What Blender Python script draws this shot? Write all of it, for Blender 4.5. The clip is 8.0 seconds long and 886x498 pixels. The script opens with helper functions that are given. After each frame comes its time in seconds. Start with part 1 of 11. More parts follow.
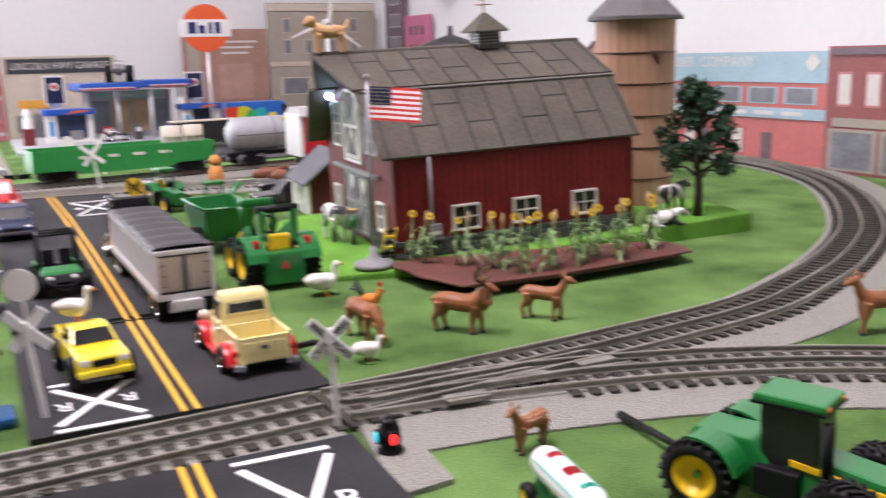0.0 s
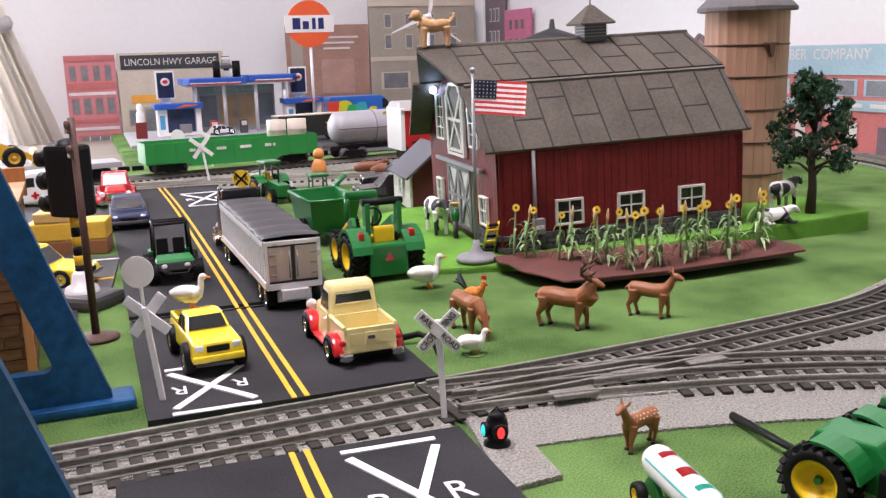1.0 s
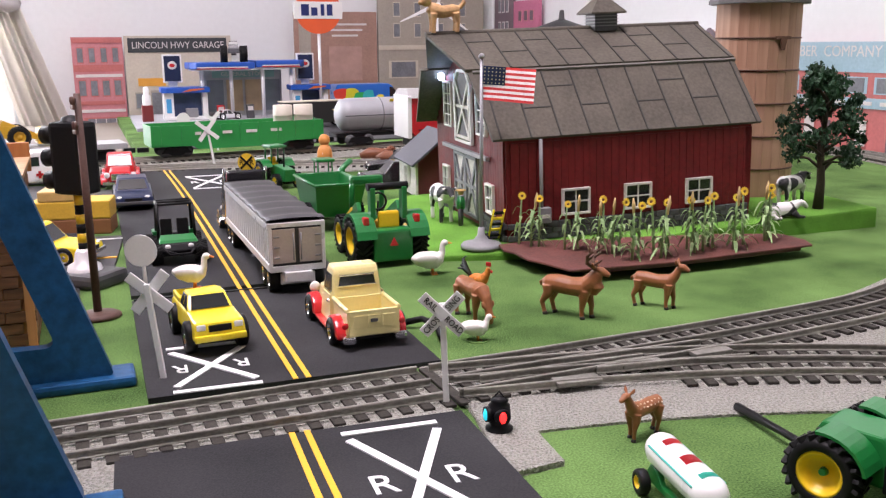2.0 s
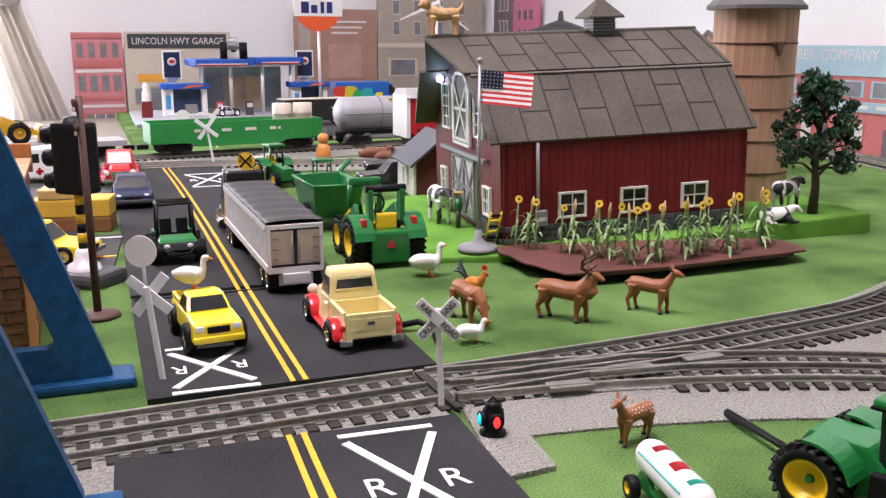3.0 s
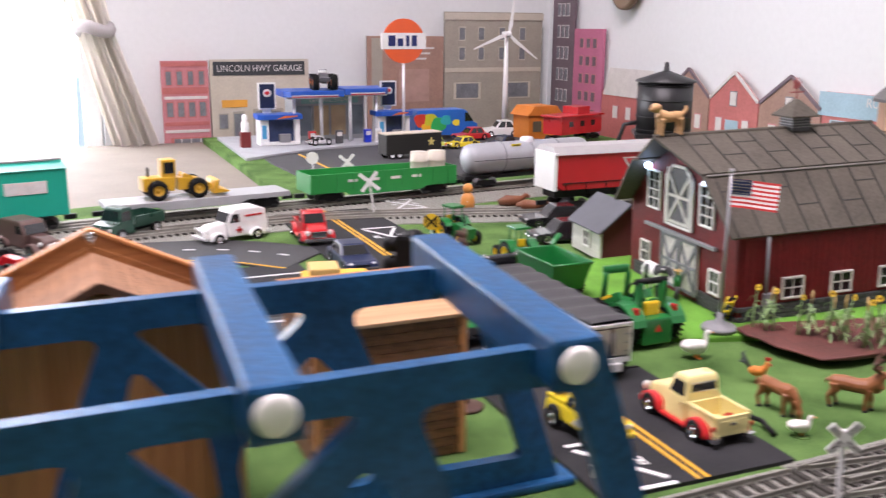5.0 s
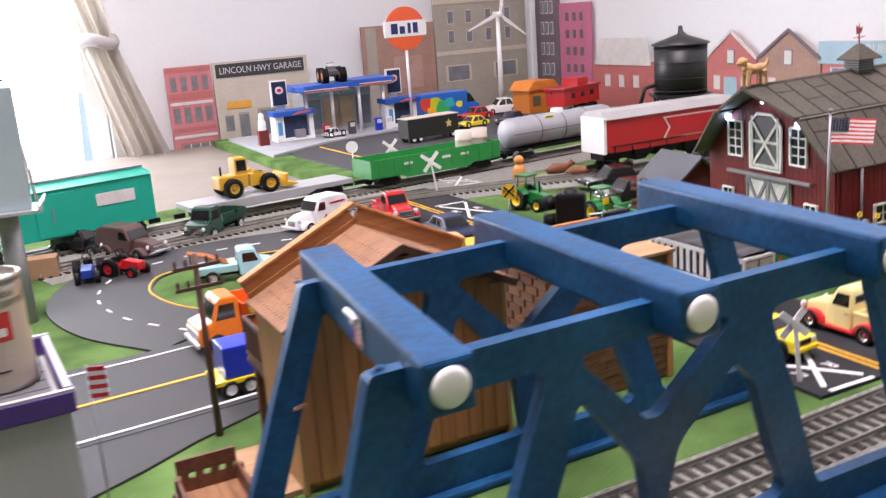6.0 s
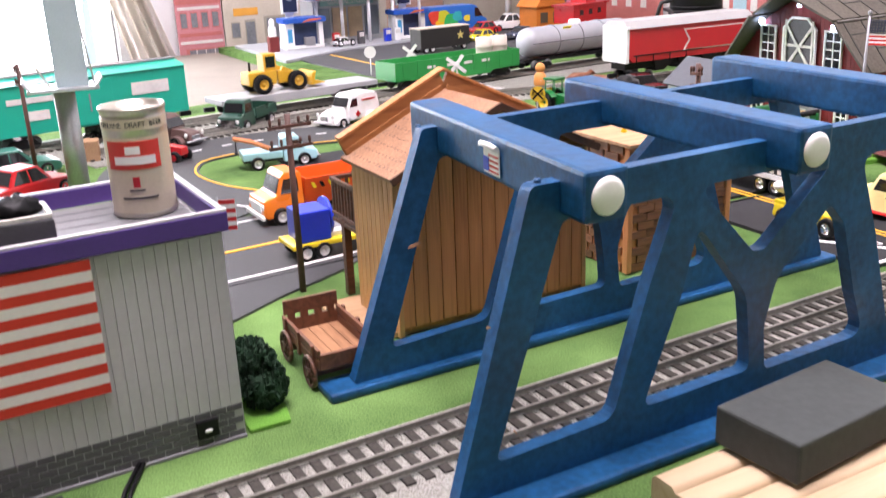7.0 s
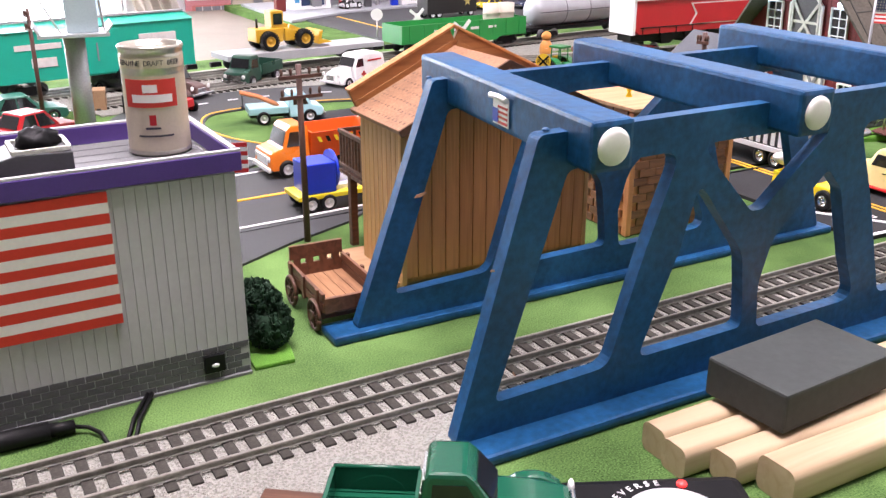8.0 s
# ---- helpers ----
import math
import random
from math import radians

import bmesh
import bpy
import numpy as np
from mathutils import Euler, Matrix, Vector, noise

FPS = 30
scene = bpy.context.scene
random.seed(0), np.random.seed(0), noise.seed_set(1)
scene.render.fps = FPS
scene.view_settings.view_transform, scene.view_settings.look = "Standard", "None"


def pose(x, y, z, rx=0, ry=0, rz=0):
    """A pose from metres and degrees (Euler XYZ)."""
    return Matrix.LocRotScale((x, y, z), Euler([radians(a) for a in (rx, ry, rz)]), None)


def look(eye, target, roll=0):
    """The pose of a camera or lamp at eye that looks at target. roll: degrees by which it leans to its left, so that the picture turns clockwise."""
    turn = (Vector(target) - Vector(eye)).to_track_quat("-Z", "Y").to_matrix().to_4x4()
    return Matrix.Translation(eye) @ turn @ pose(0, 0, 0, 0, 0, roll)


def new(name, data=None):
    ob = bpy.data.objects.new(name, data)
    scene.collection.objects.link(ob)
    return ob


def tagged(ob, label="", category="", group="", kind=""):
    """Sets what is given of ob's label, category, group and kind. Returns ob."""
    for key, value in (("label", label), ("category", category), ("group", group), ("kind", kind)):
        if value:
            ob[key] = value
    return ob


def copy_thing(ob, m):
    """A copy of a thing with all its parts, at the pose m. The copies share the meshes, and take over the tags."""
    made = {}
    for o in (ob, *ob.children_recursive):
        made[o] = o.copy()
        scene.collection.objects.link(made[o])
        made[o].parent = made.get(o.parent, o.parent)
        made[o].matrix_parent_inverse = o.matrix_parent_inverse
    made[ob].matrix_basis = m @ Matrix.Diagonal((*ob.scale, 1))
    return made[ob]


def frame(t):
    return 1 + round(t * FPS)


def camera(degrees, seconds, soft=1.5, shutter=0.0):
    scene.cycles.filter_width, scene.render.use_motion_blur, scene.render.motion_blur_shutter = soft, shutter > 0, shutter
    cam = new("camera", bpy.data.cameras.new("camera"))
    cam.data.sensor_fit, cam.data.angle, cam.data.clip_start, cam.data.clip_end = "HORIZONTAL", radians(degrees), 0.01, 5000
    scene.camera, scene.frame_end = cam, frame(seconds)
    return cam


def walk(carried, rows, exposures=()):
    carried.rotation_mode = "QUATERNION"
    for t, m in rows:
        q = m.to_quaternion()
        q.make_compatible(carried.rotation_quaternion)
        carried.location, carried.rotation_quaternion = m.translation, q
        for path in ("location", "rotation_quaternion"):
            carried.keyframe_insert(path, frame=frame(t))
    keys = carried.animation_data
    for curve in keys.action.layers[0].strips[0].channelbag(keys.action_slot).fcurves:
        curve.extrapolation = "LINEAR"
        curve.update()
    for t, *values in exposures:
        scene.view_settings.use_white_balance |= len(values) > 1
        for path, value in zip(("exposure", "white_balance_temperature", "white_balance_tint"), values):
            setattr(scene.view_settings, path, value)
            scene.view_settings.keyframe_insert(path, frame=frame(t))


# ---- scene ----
cam = camera(51.3, 8.0, 1.3, 0.5)
PATH = [
    (0, (0.0550, 0.0443, 0.1462), (-0.0009, 0.9172, -0.0380), -1.40),
    (0.2, (0.0507, 0.0387, 0.1500), (-0.0523, 0.9135, -0.0346), -2.20),
    (0.5, (0.0496, 0.0438, 0.1493), (-0.0845, 0.9083, -0.0331), -2.40),
    (1, (0.0487, 0.0447, 0.1453), (-0.0970, 0.9065, -0.0411), -1.70),
    (1.5, (0.0469, 0.0483, 0.1399), (-0.1015, 0.9088, -0.0510), -1.00),
    (3, (0.0487, 0.0425, 0.1462), (-0.0979, 0.9020, -0.0514), 0.10),
    (3.5, (0.0474, 0.0429, 0.1471), (-0.0957, 0.9025, -0.0519), 0.20),
    (4, (0.0402, 0.0402, 0.1569), (-0.1019, 0.8994, -0.0447), 0.10),
    (4.3, (0.0069, 0.0164, 0.1904), (-0.1342, 0.8804, -0.0186), 0.00),
    (4.5, (-0.0291, 0.0000, 0.2083), (-0.1618, 0.8591, 0.0004), 0.20),
    (4.8, (-0.0989, -0.0404, 0.2299), (-0.2214, 0.8262, 0.0201), 0.40),
    (5, (-0.1547, -0.0693, 0.2409), (-0.2731, 0.7912, 0.0286), 0.50),
    (5.2, (-0.1913, -0.0872, 0.2485), (-0.3026, 0.7733, 0.0326), 0.70),
    (6.3, (-0.3406, -0.1609, 0.2351), (-0.3951, 0.6996, -0.0004), -5.20),
    (6.5, (-0.3549, -0.1685, 0.2315), (-0.4036, 0.6893, -0.0165), -4.20),
    (7, (-0.3737, -0.1864, 0.2123), (-0.4135, 0.6584, -0.0764), -2.30),
    (7.5, (-0.3741, -0.1985, 0.2092), (-0.4095, 0.6414, -0.0961), -0.80),
    (8, (-0.3777, -0.2003, 0.2061), (-0.4135, 0.6356, -0.1086), 0.00),
]
walk(cam, [(t, look(eye, target, roll)) for t, eye, target, roll in PATH], [(0.0, 0.0), (5.0, 0.0), (6.3, 0.06), (7.0, 0.46), (8.0, 0.48)])

# ---- world, sun, room light ----
world = bpy.data.worlds.new("world")
world.use_nodes = True
scene.world = world
wn = world.node_tree
sky = wn.nodes.new("ShaderNodeTexSky")
sky.sky_type = "NISHITA"
sky.sun_disc = False
sky.sun_elevation = radians(38)
sky.sun_rotation = radians(320)
wn.nodes["Background"].inputs["Strength"].default_value = 0.12
wn.links.new(sky.outputs["Color"], wn.nodes["Background"].inputs["Color"])


def area_lamp(name, at, to, sx, sy, watts, color):
    data = bpy.data.lights.new(name, "AREA")
    data.shape, data.size, data.size_y, data.energy, data.color = "RECTANGLE", sx, sy, watts, color
    ob = new(name, data)
    ob.matrix_world = look(at, to)
    return ob


# ---- materials ----
def mat(name, rgb, rough=0.5, metal=0.0, var=0.10, fine=700.0, coarse=40.0, bump=0.0, spec=0.5, emit=0.0, coat=0.0, emit_rgb=None, hue=None):
    m = bpy.data.materials.new(name)
    m.use_nodes = True
    nt = m.node_tree
    b = nt.nodes["Principled BSDF"]
    b.inputs["Roughness"].default_value = rough
    b.inputs["Metallic"].default_value = metal
    b.inputs["Specular IOR Level"].default_value = spec
    b.inputs["Coat Weight"].default_value = coat
    co = nt.nodes.new("ShaderNodeTexCoord")
    n1 = nt.nodes.new("ShaderNodeTexNoise")
    n1.inputs["Scale"].default_value = fine
    n1.inputs["Detail"].default_value = 4.0
    n2 = nt.nodes.new("ShaderNodeTexNoise")
    n2.inputs["Scale"].default_value = coarse
    n2.inputs["Detail"].default_value = 3.0
    for n in (n1, n2):
        nt.links.new(co.outputs["Object"], n.inputs["Vector"])
    add = nt.nodes.new("ShaderNodeMath")
    add.operation = "ADD"
    nt.links.new(n1.outputs["Fac"], add.inputs[0])
    nt.links.new(n2.outputs["Fac"], add.inputs[1])
    ramp = nt.nodes.new("ShaderNodeMapRange")
    ramp.inputs["From Min"].default_value, ramp.inputs["From Max"].default_value = 0.65, 1.35
    nt.links.new(add.outputs[0], ramp.inputs["Value"])
    mix = nt.nodes.new("ShaderNodeMix")
    mix.data_type = "RGBA"
    lo = [max(0.0, c * (1 - var)) for c in rgb]
    hi = [min(1.0, c * (1 + var)) for c in (hue or rgb)]
    mix.inputs["A"].default_value = (*lo, 1)
    mix.inputs["B"].default_value = (*hi, 1)
    nt.links.new(ramp.outputs[0], mix.inputs["Factor"])
    nt.links.new(mix.outputs["Result"], b.inputs["Base Color"])
    rr = nt.nodes.new("ShaderNodeMapRange")
    rr.inputs["To Min"].default_value, rr.inputs["To Max"].default_value = max(0.03, rough - 0.08), min(1.0, rough + 0.08)
    nt.links.new(n2.outputs["Fac"], rr.inputs["Value"])
    nt.links.new(rr.outputs[0], b.inputs["Roughness"])
    if bump:
        bp = nt.nodes.new("ShaderNodeBump")
        bp.inputs["Strength"].default_value = min(1.0, bump)
        bp.inputs["Distance"].default_value = 0.0006
        nt.links.new(n1.outputs["Fac"], bp.inputs["Height"])
        nt.links.new(bp.outputs["Normal"], b.inputs["Normal"])
    if emit:
        b.inputs["Emission Color"].default_value = (*(emit_rgb or rgb), 1)
        b.inputs["Emission Strength"].default_value = emit
    return m


def wood(name, rgb, dark, stretch=(30, 30, 700), rough=0.6, bump=0.25, per_object=0.0):
    """Grain stretched along one axis."""
    m = mat(name, rgb, rough)
    nt = m.node_tree
    b = nt.nodes["Principled BSDF"]
    co = nt.nodes.new("ShaderNodeTexCoord")
    mp = nt.nodes.new("ShaderNodeMapping")
    mp.inputs["Scale"].default_value = stretch
    n = nt.nodes.new("ShaderNodeTexNoise")
    n.inputs["Scale"].default_value = 1.0
    n.inputs["Detail"].default_value = 6.0
    n.inputs["Distortion"].default_value = 0.6
    nt.links.new(co.outputs["Object"], mp.inputs["Vector"])
    nt.links.new(mp.outputs["Vector"], n.inputs["Vector"])
    mix = nt.nodes.new("ShaderNodeMix")
    mix.data_type = "RGBA"
    mix.inputs["A"].default_value, mix.inputs["B"].default_value = (*dark, 1), (*rgb, 1)
    ramp = nt.nodes.new("ShaderNodeMapRange")
    ramp.inputs["From Min"].default_value, ramp.inputs["From Max"].default_value = 0.3, 0.65
    nt.links.new(n.outputs["Fac"], ramp.inputs["Value"])
    if per_object:
        info = nt.nodes.new("ShaderNodeObjectInfo")
        ma = nt.nodes.new("ShaderNodeMath")
        ma.operation = "MULTIPLY_ADD"
        ma.inputs[1].default_value, ma.inputs[2].default_value = per_object, -per_object / 2
        nt.links.new(info.outputs["Random"], ma.inputs[0])
        ad = nt.nodes.new("ShaderNodeMath")
        ad.use_clamp = True
        nt.links.new(ramp.outputs[0], ad.inputs[0])
        nt.links.new(ma.outputs[0], ad.inputs[1])
        nt.links.new(ad.outputs[0], mix.inputs["Factor"])
    else:
        nt.links.new(ramp.outputs[0], mix.inputs["Factor"])
    nt.links.new(mix.outputs["Result"], b.inputs["Base Color"])
    bp = nt.nodes.new("ShaderNodeBump")
    bp.inputs["Strength"].default_value = bump
    bp.inputs["Distance"].default_value = 0.0005
    nt.links.new(n.outputs["Fac"], bp.inputs["Height"])
    nt.links.new(bp.outputs["Normal"], b.inputs["Normal"])
    return m


GRASS = mat("grass_mat", (0.034, 0.088, 0.021), 0.95, var=0.50, fine=1250, coarse=16, bump=1.0, spec=0.05, hue=(0.118, 0.204, 0.063))
GRASS_LIGHT = mat("light_turf", (0.13, 0.31, 0.045), 0.95, var=0.35, fine=1300, coarse=30, bump=0.9, spec=0.15)
ASPHALT = mat("road_foam", (0.020, 0.0205, 0.0235), 0.80, var=0.38, fine=1500, coarse=22, bump=0.15, spec=0.18, hue=(0.029, 0.029, 0.031))
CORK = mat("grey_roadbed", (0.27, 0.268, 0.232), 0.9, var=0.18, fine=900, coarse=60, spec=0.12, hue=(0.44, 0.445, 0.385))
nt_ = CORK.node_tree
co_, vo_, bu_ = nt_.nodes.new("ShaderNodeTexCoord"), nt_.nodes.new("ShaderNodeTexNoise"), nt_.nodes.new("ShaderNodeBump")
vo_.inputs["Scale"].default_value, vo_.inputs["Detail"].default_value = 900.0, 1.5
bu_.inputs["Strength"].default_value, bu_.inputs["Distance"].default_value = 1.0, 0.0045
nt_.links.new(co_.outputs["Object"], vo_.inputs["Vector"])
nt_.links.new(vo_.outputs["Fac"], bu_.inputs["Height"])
# grain colour from the bump's noise: pits painted darker, tops lighter
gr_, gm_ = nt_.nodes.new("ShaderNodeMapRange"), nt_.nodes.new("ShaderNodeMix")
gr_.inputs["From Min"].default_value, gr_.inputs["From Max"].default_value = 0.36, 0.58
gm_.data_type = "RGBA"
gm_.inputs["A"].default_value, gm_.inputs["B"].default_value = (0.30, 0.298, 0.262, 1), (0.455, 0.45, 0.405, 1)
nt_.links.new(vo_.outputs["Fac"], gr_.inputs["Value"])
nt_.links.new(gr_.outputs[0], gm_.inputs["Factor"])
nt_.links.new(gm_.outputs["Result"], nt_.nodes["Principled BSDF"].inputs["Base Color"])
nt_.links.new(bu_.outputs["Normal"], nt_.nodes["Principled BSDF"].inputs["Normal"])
LINE_W = mat("white_paint", (0.80, 0.80, 0.80), 0.6, var=0.05)
LINE_Y = mat("yellow_paint", (0.76, 0.41, 0.025), 0.6, var=0.08)
# dark colour for the unseen near walls, added to cut bounced fill light
FILL_CUT = mat("fill_cut_dark", (0.115, 0.10, 0.085), 0.8, var=0.08, fine=90, coarse=2.5)
WALL = mat("wall_paint", (0.705, 0.722, 0.728), 0.8, var=0.03, fine=90, coarse=2.5, bump=0.05, spec=0.2)
TIE = mat("tie_wood", (0.046, 0.043, 0.037), 0.85, var=0.40, fine=900, coarse=120, bump=0.4, spec=0.2)
RAIL = mat("rail_metal", (0.31, 0.30, 0.265), 0.44, metal=0.55, var=0.3, fine=500, coarse=60)
RAIL_DARK = mat("dark_rail", (0.25, 0.243, 0.215), 0.48, metal=0.5, var=0.28, fine=500, coarse=60)
BLUE_PAINT = mat("blue_painted_wood", (0.0075, 0.055, 0.150), 0.38, var=0.32, fine=260, coarse=30, bump=0.28, spec=0.34, hue=(0.0120, 0.080, 0.200))
WHITE_PLASTIC = mat("white_plastic", (0.82, 0.81, 0.78), 0.35, var=0.04)
BLACK = mat("black_plastic", (0.006, 0.006, 0.007), 0.5, var=0.25, spec=0.2)
RUBBER = mat("rubber", (0.006, 0.006, 0.0065), 0.55, var=0.3, bump=0.2, spec=0.22)
GLASS_DARK = mat("dark_window", (0.012, 0.013, 0.015), 0.10, var=0.1, spec=0.7)
CHROME = mat("chrome", (0.78, 0.78, 0.80), 0.16, metal=1.0, var=0.05)
SILVER = mat("silver_paint", (0.72, 0.72, 0.74), 0.30, metal=0.25, var=0.08)
GREY = mat("grey_plastic", (0.22, 0.22, 0.23), 0.55, var=0.12)
DKGREY = mat("dark_grey_plastic", (0.065, 0.065, 0.07), 0.55, var=0.15)
BARN_RED = mat("barn_red", (0.150, 0.011, 0.012), 0.6, var=0.28, fine=300, coarse=45, bump=0.25, spec=0.3)
BARN_ROOF = mat("barn_roof", (0.070, 0.061, 0.049), 0.7, var=0.18, fine=420, coarse=26, bump=0.2, spec=0.3, hue=(0.100, 0.088, 0.070))
ROOF_CAP = mat("roof_cap", (0.150, 0.142, 0.128), 0.6, var=0.14, fine=420, coarse=40, spec=0.3)
ROOF_SEAM = mat("roof_seam", (0.030, 0.027, 0.024), 0.7, var=0.3)
WEATHERED = mat("weathered_white", (0.62, 0.61, 0.56), 0.7, var=0.25, fine=500, coarse=90, bump=0.2)
STONE_DK = mat("dark_stone", (0.065, 0.066, 0.07), 0.8, var=0.35, fine=500, coarse=120, bump=0.6)
GREEN_JD = mat("tractor_green", (0.009, 0.155, 0.032), 0.34, var=0.12, coat=0.25)
YELLOW_JD = mat("tractor_yellow", (0.80, 0.52, 0.015), 0.35, var=0.06)
RED = mat("red_paint", (0.50, 0.012, 0.018), 0.3, var=0.1, coat=0.3)
CREAM = mat("cream_paint", (0.82, 0.72, 0.33), 0.30, var=0.05, coat=0.3)
YELLOW = mat("yellow_car_paint", (0.78, 0.62, 0.03), 0.25, var=0.05, coat=0.4)
NAVY = mat("navy_paint", (0.012, 0.020, 0.060), 0.40, var=0.12, coat=0.12, spec=0.35)
ORANGE = mat("orange_paint", (0.80, 0.20, 0.015), 0.3, var=0.06, coat=0.3)
LTBLUE = mat("light_blue_paint", (0.36, 0.62, 0.68), 0.3, var=0.06, coat=0.3)
TRUEBLUE = mat("royal_blue", (0.01, 0.035, 0.50), 0.3, var=0.08, coat=0.2)
WHITE = mat("white_enamel", (0.78, 0.78, 0.77), 0.3, var=0.04, coat=0.3)
PURPLE = mat("purple_paint", (0.075, 0.035, 0.21), 0.55, var=0.1)
TAN_WOOD = wood("tan_planks", (0.58, 0.33, 0.125), (0.38, 0.19, 0.06), (260, 260, 14), 0.6, per_object=0.6)
BROWN_WOOD = wood("brown_planks", (0.62, 0.28, 0.10), (0.41, 0.165, 0.054), (260, 260, 14), 0.6, per_object=0.7)
PLY = wood("plywood", (0.47, 0.29, 0.155), (0.36, 0.21, 0.10), (14, 200, 200), 0.65)
SHINGLE = mat("shingle_board", (0.30, 0.158, 0.088), 0.85, var=0.35, fine=700, coarse=50, bump=0.5)
SHINGLE_EDGE = mat("roof_edge", (0.105, 0.048, 0.026), 0.8, var=0.3, fine=700, coarse=60, bump=0.3)
PARAPET_WOOD = wood("parapet_boards", (0.40, 0.17, 0.055), (0.25, 0.095, 0.030), (14, 260, 260), 0.6)
DARK_WOOD = wood("dark_stained_wood", (0.115, 0.048, 0.026), (0.05, 0.020, 0.011), (30, 400, 400), 0.55)
PINE = wood("raw_pine", (0.56, 0.44, 0.285), (0.46, 0.335, 0.20), (10, 170, 170), 0.7)
DEER = mat("deer_brown", (0.265, 0.098, 0.036), 0.5, var=0.2, fine=400, coarse=60)
DIRT = mat("bed_board", (0.105, 0.033, 0.026), 0.75, var=0.45, fine=600, coarse=40, bump=0.5)
LEAF = mat("leaf_green", (0.012, 0.050, 0.018), 0.6, var=0.5, fine=400, coarse=60)
STALK = mat("stalk_green", (0.34, 0.50, 0.23), 0.6, var=0.3, fine=300, coarse=60)
PETAL = mat("petal_yellow", (0.85, 0.60, 0.05), 0.6, var=0.15)
SEED = mat("seed_brown", (0.16, 0.065, 0.02), 0.8, var=0.3)
BUSH = mat("bush_green", (0.010, 0.040, 0.016), 0.85, var=0.6, fine=600, coarse=150, bump=0.6)


# ---- shape helpers ----
def bm_box(bm, c, s, rot=None, bev=0.0):
    """A box of size s about c, turned by the matrix rot; bev rounds its edges."""
    tmp = bmesh.new()
    bmesh.ops.create_cube(tmp, size=1.0)
    for v in tmp.verts:
        v.co = Vector((v.co.x * s[0], v.co.y * s[1], v.co.z * s[2]))
    if bev:
        bmesh.ops.bevel(tmp, geom=tmp.edges[:], offset=bev, segments=2, affect="EDGES", profile=0.6)
    m = Matrix.Translation(c)
    if rot is not None:
        m = m @ rot.to_4x4()
    return merge(bm, tmp, m)


def merge(bm, tmp, m=None):
    vs = {}
    for v in tmp.verts:
        vs[v] = bm.verts.new(m @ v.co if m is not None else v.co)
    out = []
    for f in tmp.faces:
        try:
            nf = bm.faces.new([vs[v] for v in f.verts])
            nf.smooth = f.smooth
            out.append(nf)
        except ValueError:
            pass
    tmp.free()
    return out


def bm_cyl(bm, a, b, r1, r2=None, n=16, cap=True, smooth=True):
    """A tapered round bar from a to b."""
    r2 = r1 if r2 is None else r2
    a, b = Vector(a), Vector(b)
    d = b - a
    q = d.to_track_quat("Z", "Y")
    rings = []
    for p, r in ((a, r1), (b, r2)):
        rings.append([bm.verts.new(p + q @ Vector((r * math.cos(2 * math.pi * i / n), r * math.sin(2 * math.pi * i / n), 0))) for i in range(n)])
    for i in range(n):
        f = bm.faces.new((rings[0][i], rings[0][(i + 1) % n], rings[1][(i + 1) % n], rings[1][i]))
        f.smooth = smooth
    if cap:
        bm.faces.new(rings[0][::-1])
        bm.faces.new(rings[1])


def bm_lathe(bm, prof, n=24, m=None, smooth=True):
    """Turns the profile [(r, z), ...] round the z axis."""
    m = m or Matrix()
    rings = []
    for r, z in prof:
        if r < 1e-6:
            rings.append([bm.verts.new(m @ Vector((0, 0, z)))])
        else:
            rings.append([bm.verts.new(m @ Vector((r * math.cos(2 * math.pi * i / n), r * math.sin(2 * math.pi * i / n), z))) for i in range(n)])
    for a, b in zip(rings, rings[1:]):
        for i in range(n):
            j = (i + 1) % n
            if len(a) == 1 and len(b) == 1:
                continue
            if len(a) == 1:
                f = bm.faces.new((a[0], b[j], b[i])) if False else bm.faces.new((a[0], b[i], b[j]))
            elif len(b) == 1:
                f = bm.faces.new((a[i], a[j], b[0]))
            else:
                f = bm.faces.new((a[i], a[j], b[j], b[i]))
            f.smooth = smooth


def bm_tube(bm, pts, radii, n=8):
    """A round tube through pts, closed at both ends."""
    pts = [Vector(p) for p in pts]
    if not hasattr(radii, "__len__"):
        radii = [radii] * len(pts)
    rings = []
    for i, p in enumerate(pts):
        d = pts[min(i + 1, len(pts) - 1)] - pts[max(i - 1, 0)]
        q = d.to_track_quat("Z", "Y")
        rings.append([bm.verts.new(p + q @ Vector((radii[i] * math.cos(2 * math.pi * k / n), radii[i] * math.sin(2 * math.pi * k / n), 0))) for k in range(n)])
    for a, b in zip(rings, rings[1:]):
        best = min(range(n), key=lambda o: sum((a[k].co - b[(k + o) % n].co).length for k in range(n)))
        for k in range(n):
            f = bm.faces.new((a[k], a[(k + 1) % n], b[(k + 1 + best) % n], b[(k + best) % n]))
            f.smooth = True
    bm.faces.new(rings[0][::-1])
    bm.faces.new(rings[-1])


def bm_prism(bm, poly, z0, z1, m=None, bev=0.0):
    """The outline [(x, y), ...] raised from z0 to z1."""
    tmp = bmesh.new()
    lo = [tmp.verts.new((x, y, z0)) for x, y in poly]
    hi = [tmp.verts.new((x, y, z1)) for x, y in poly]
    n = len(poly)
    tmp.faces.new(lo[::-1])
    tmp.faces.new(hi)
    for i in range(n):
        tmp.faces.new((lo[i], lo[(i + 1) % n], hi[(i + 1) % n], hi[i]))
    bmesh.ops.recalc_face_normals(tmp, faces=tmp.faces[:])
    if bev:
        bmesh.ops.bevel(tmp, geom=tmp.edges[:], offset=bev, segments=2, affect="EDGES", profile=0.6, clamp_overlap=True)
    return merge(bm, tmp, m)


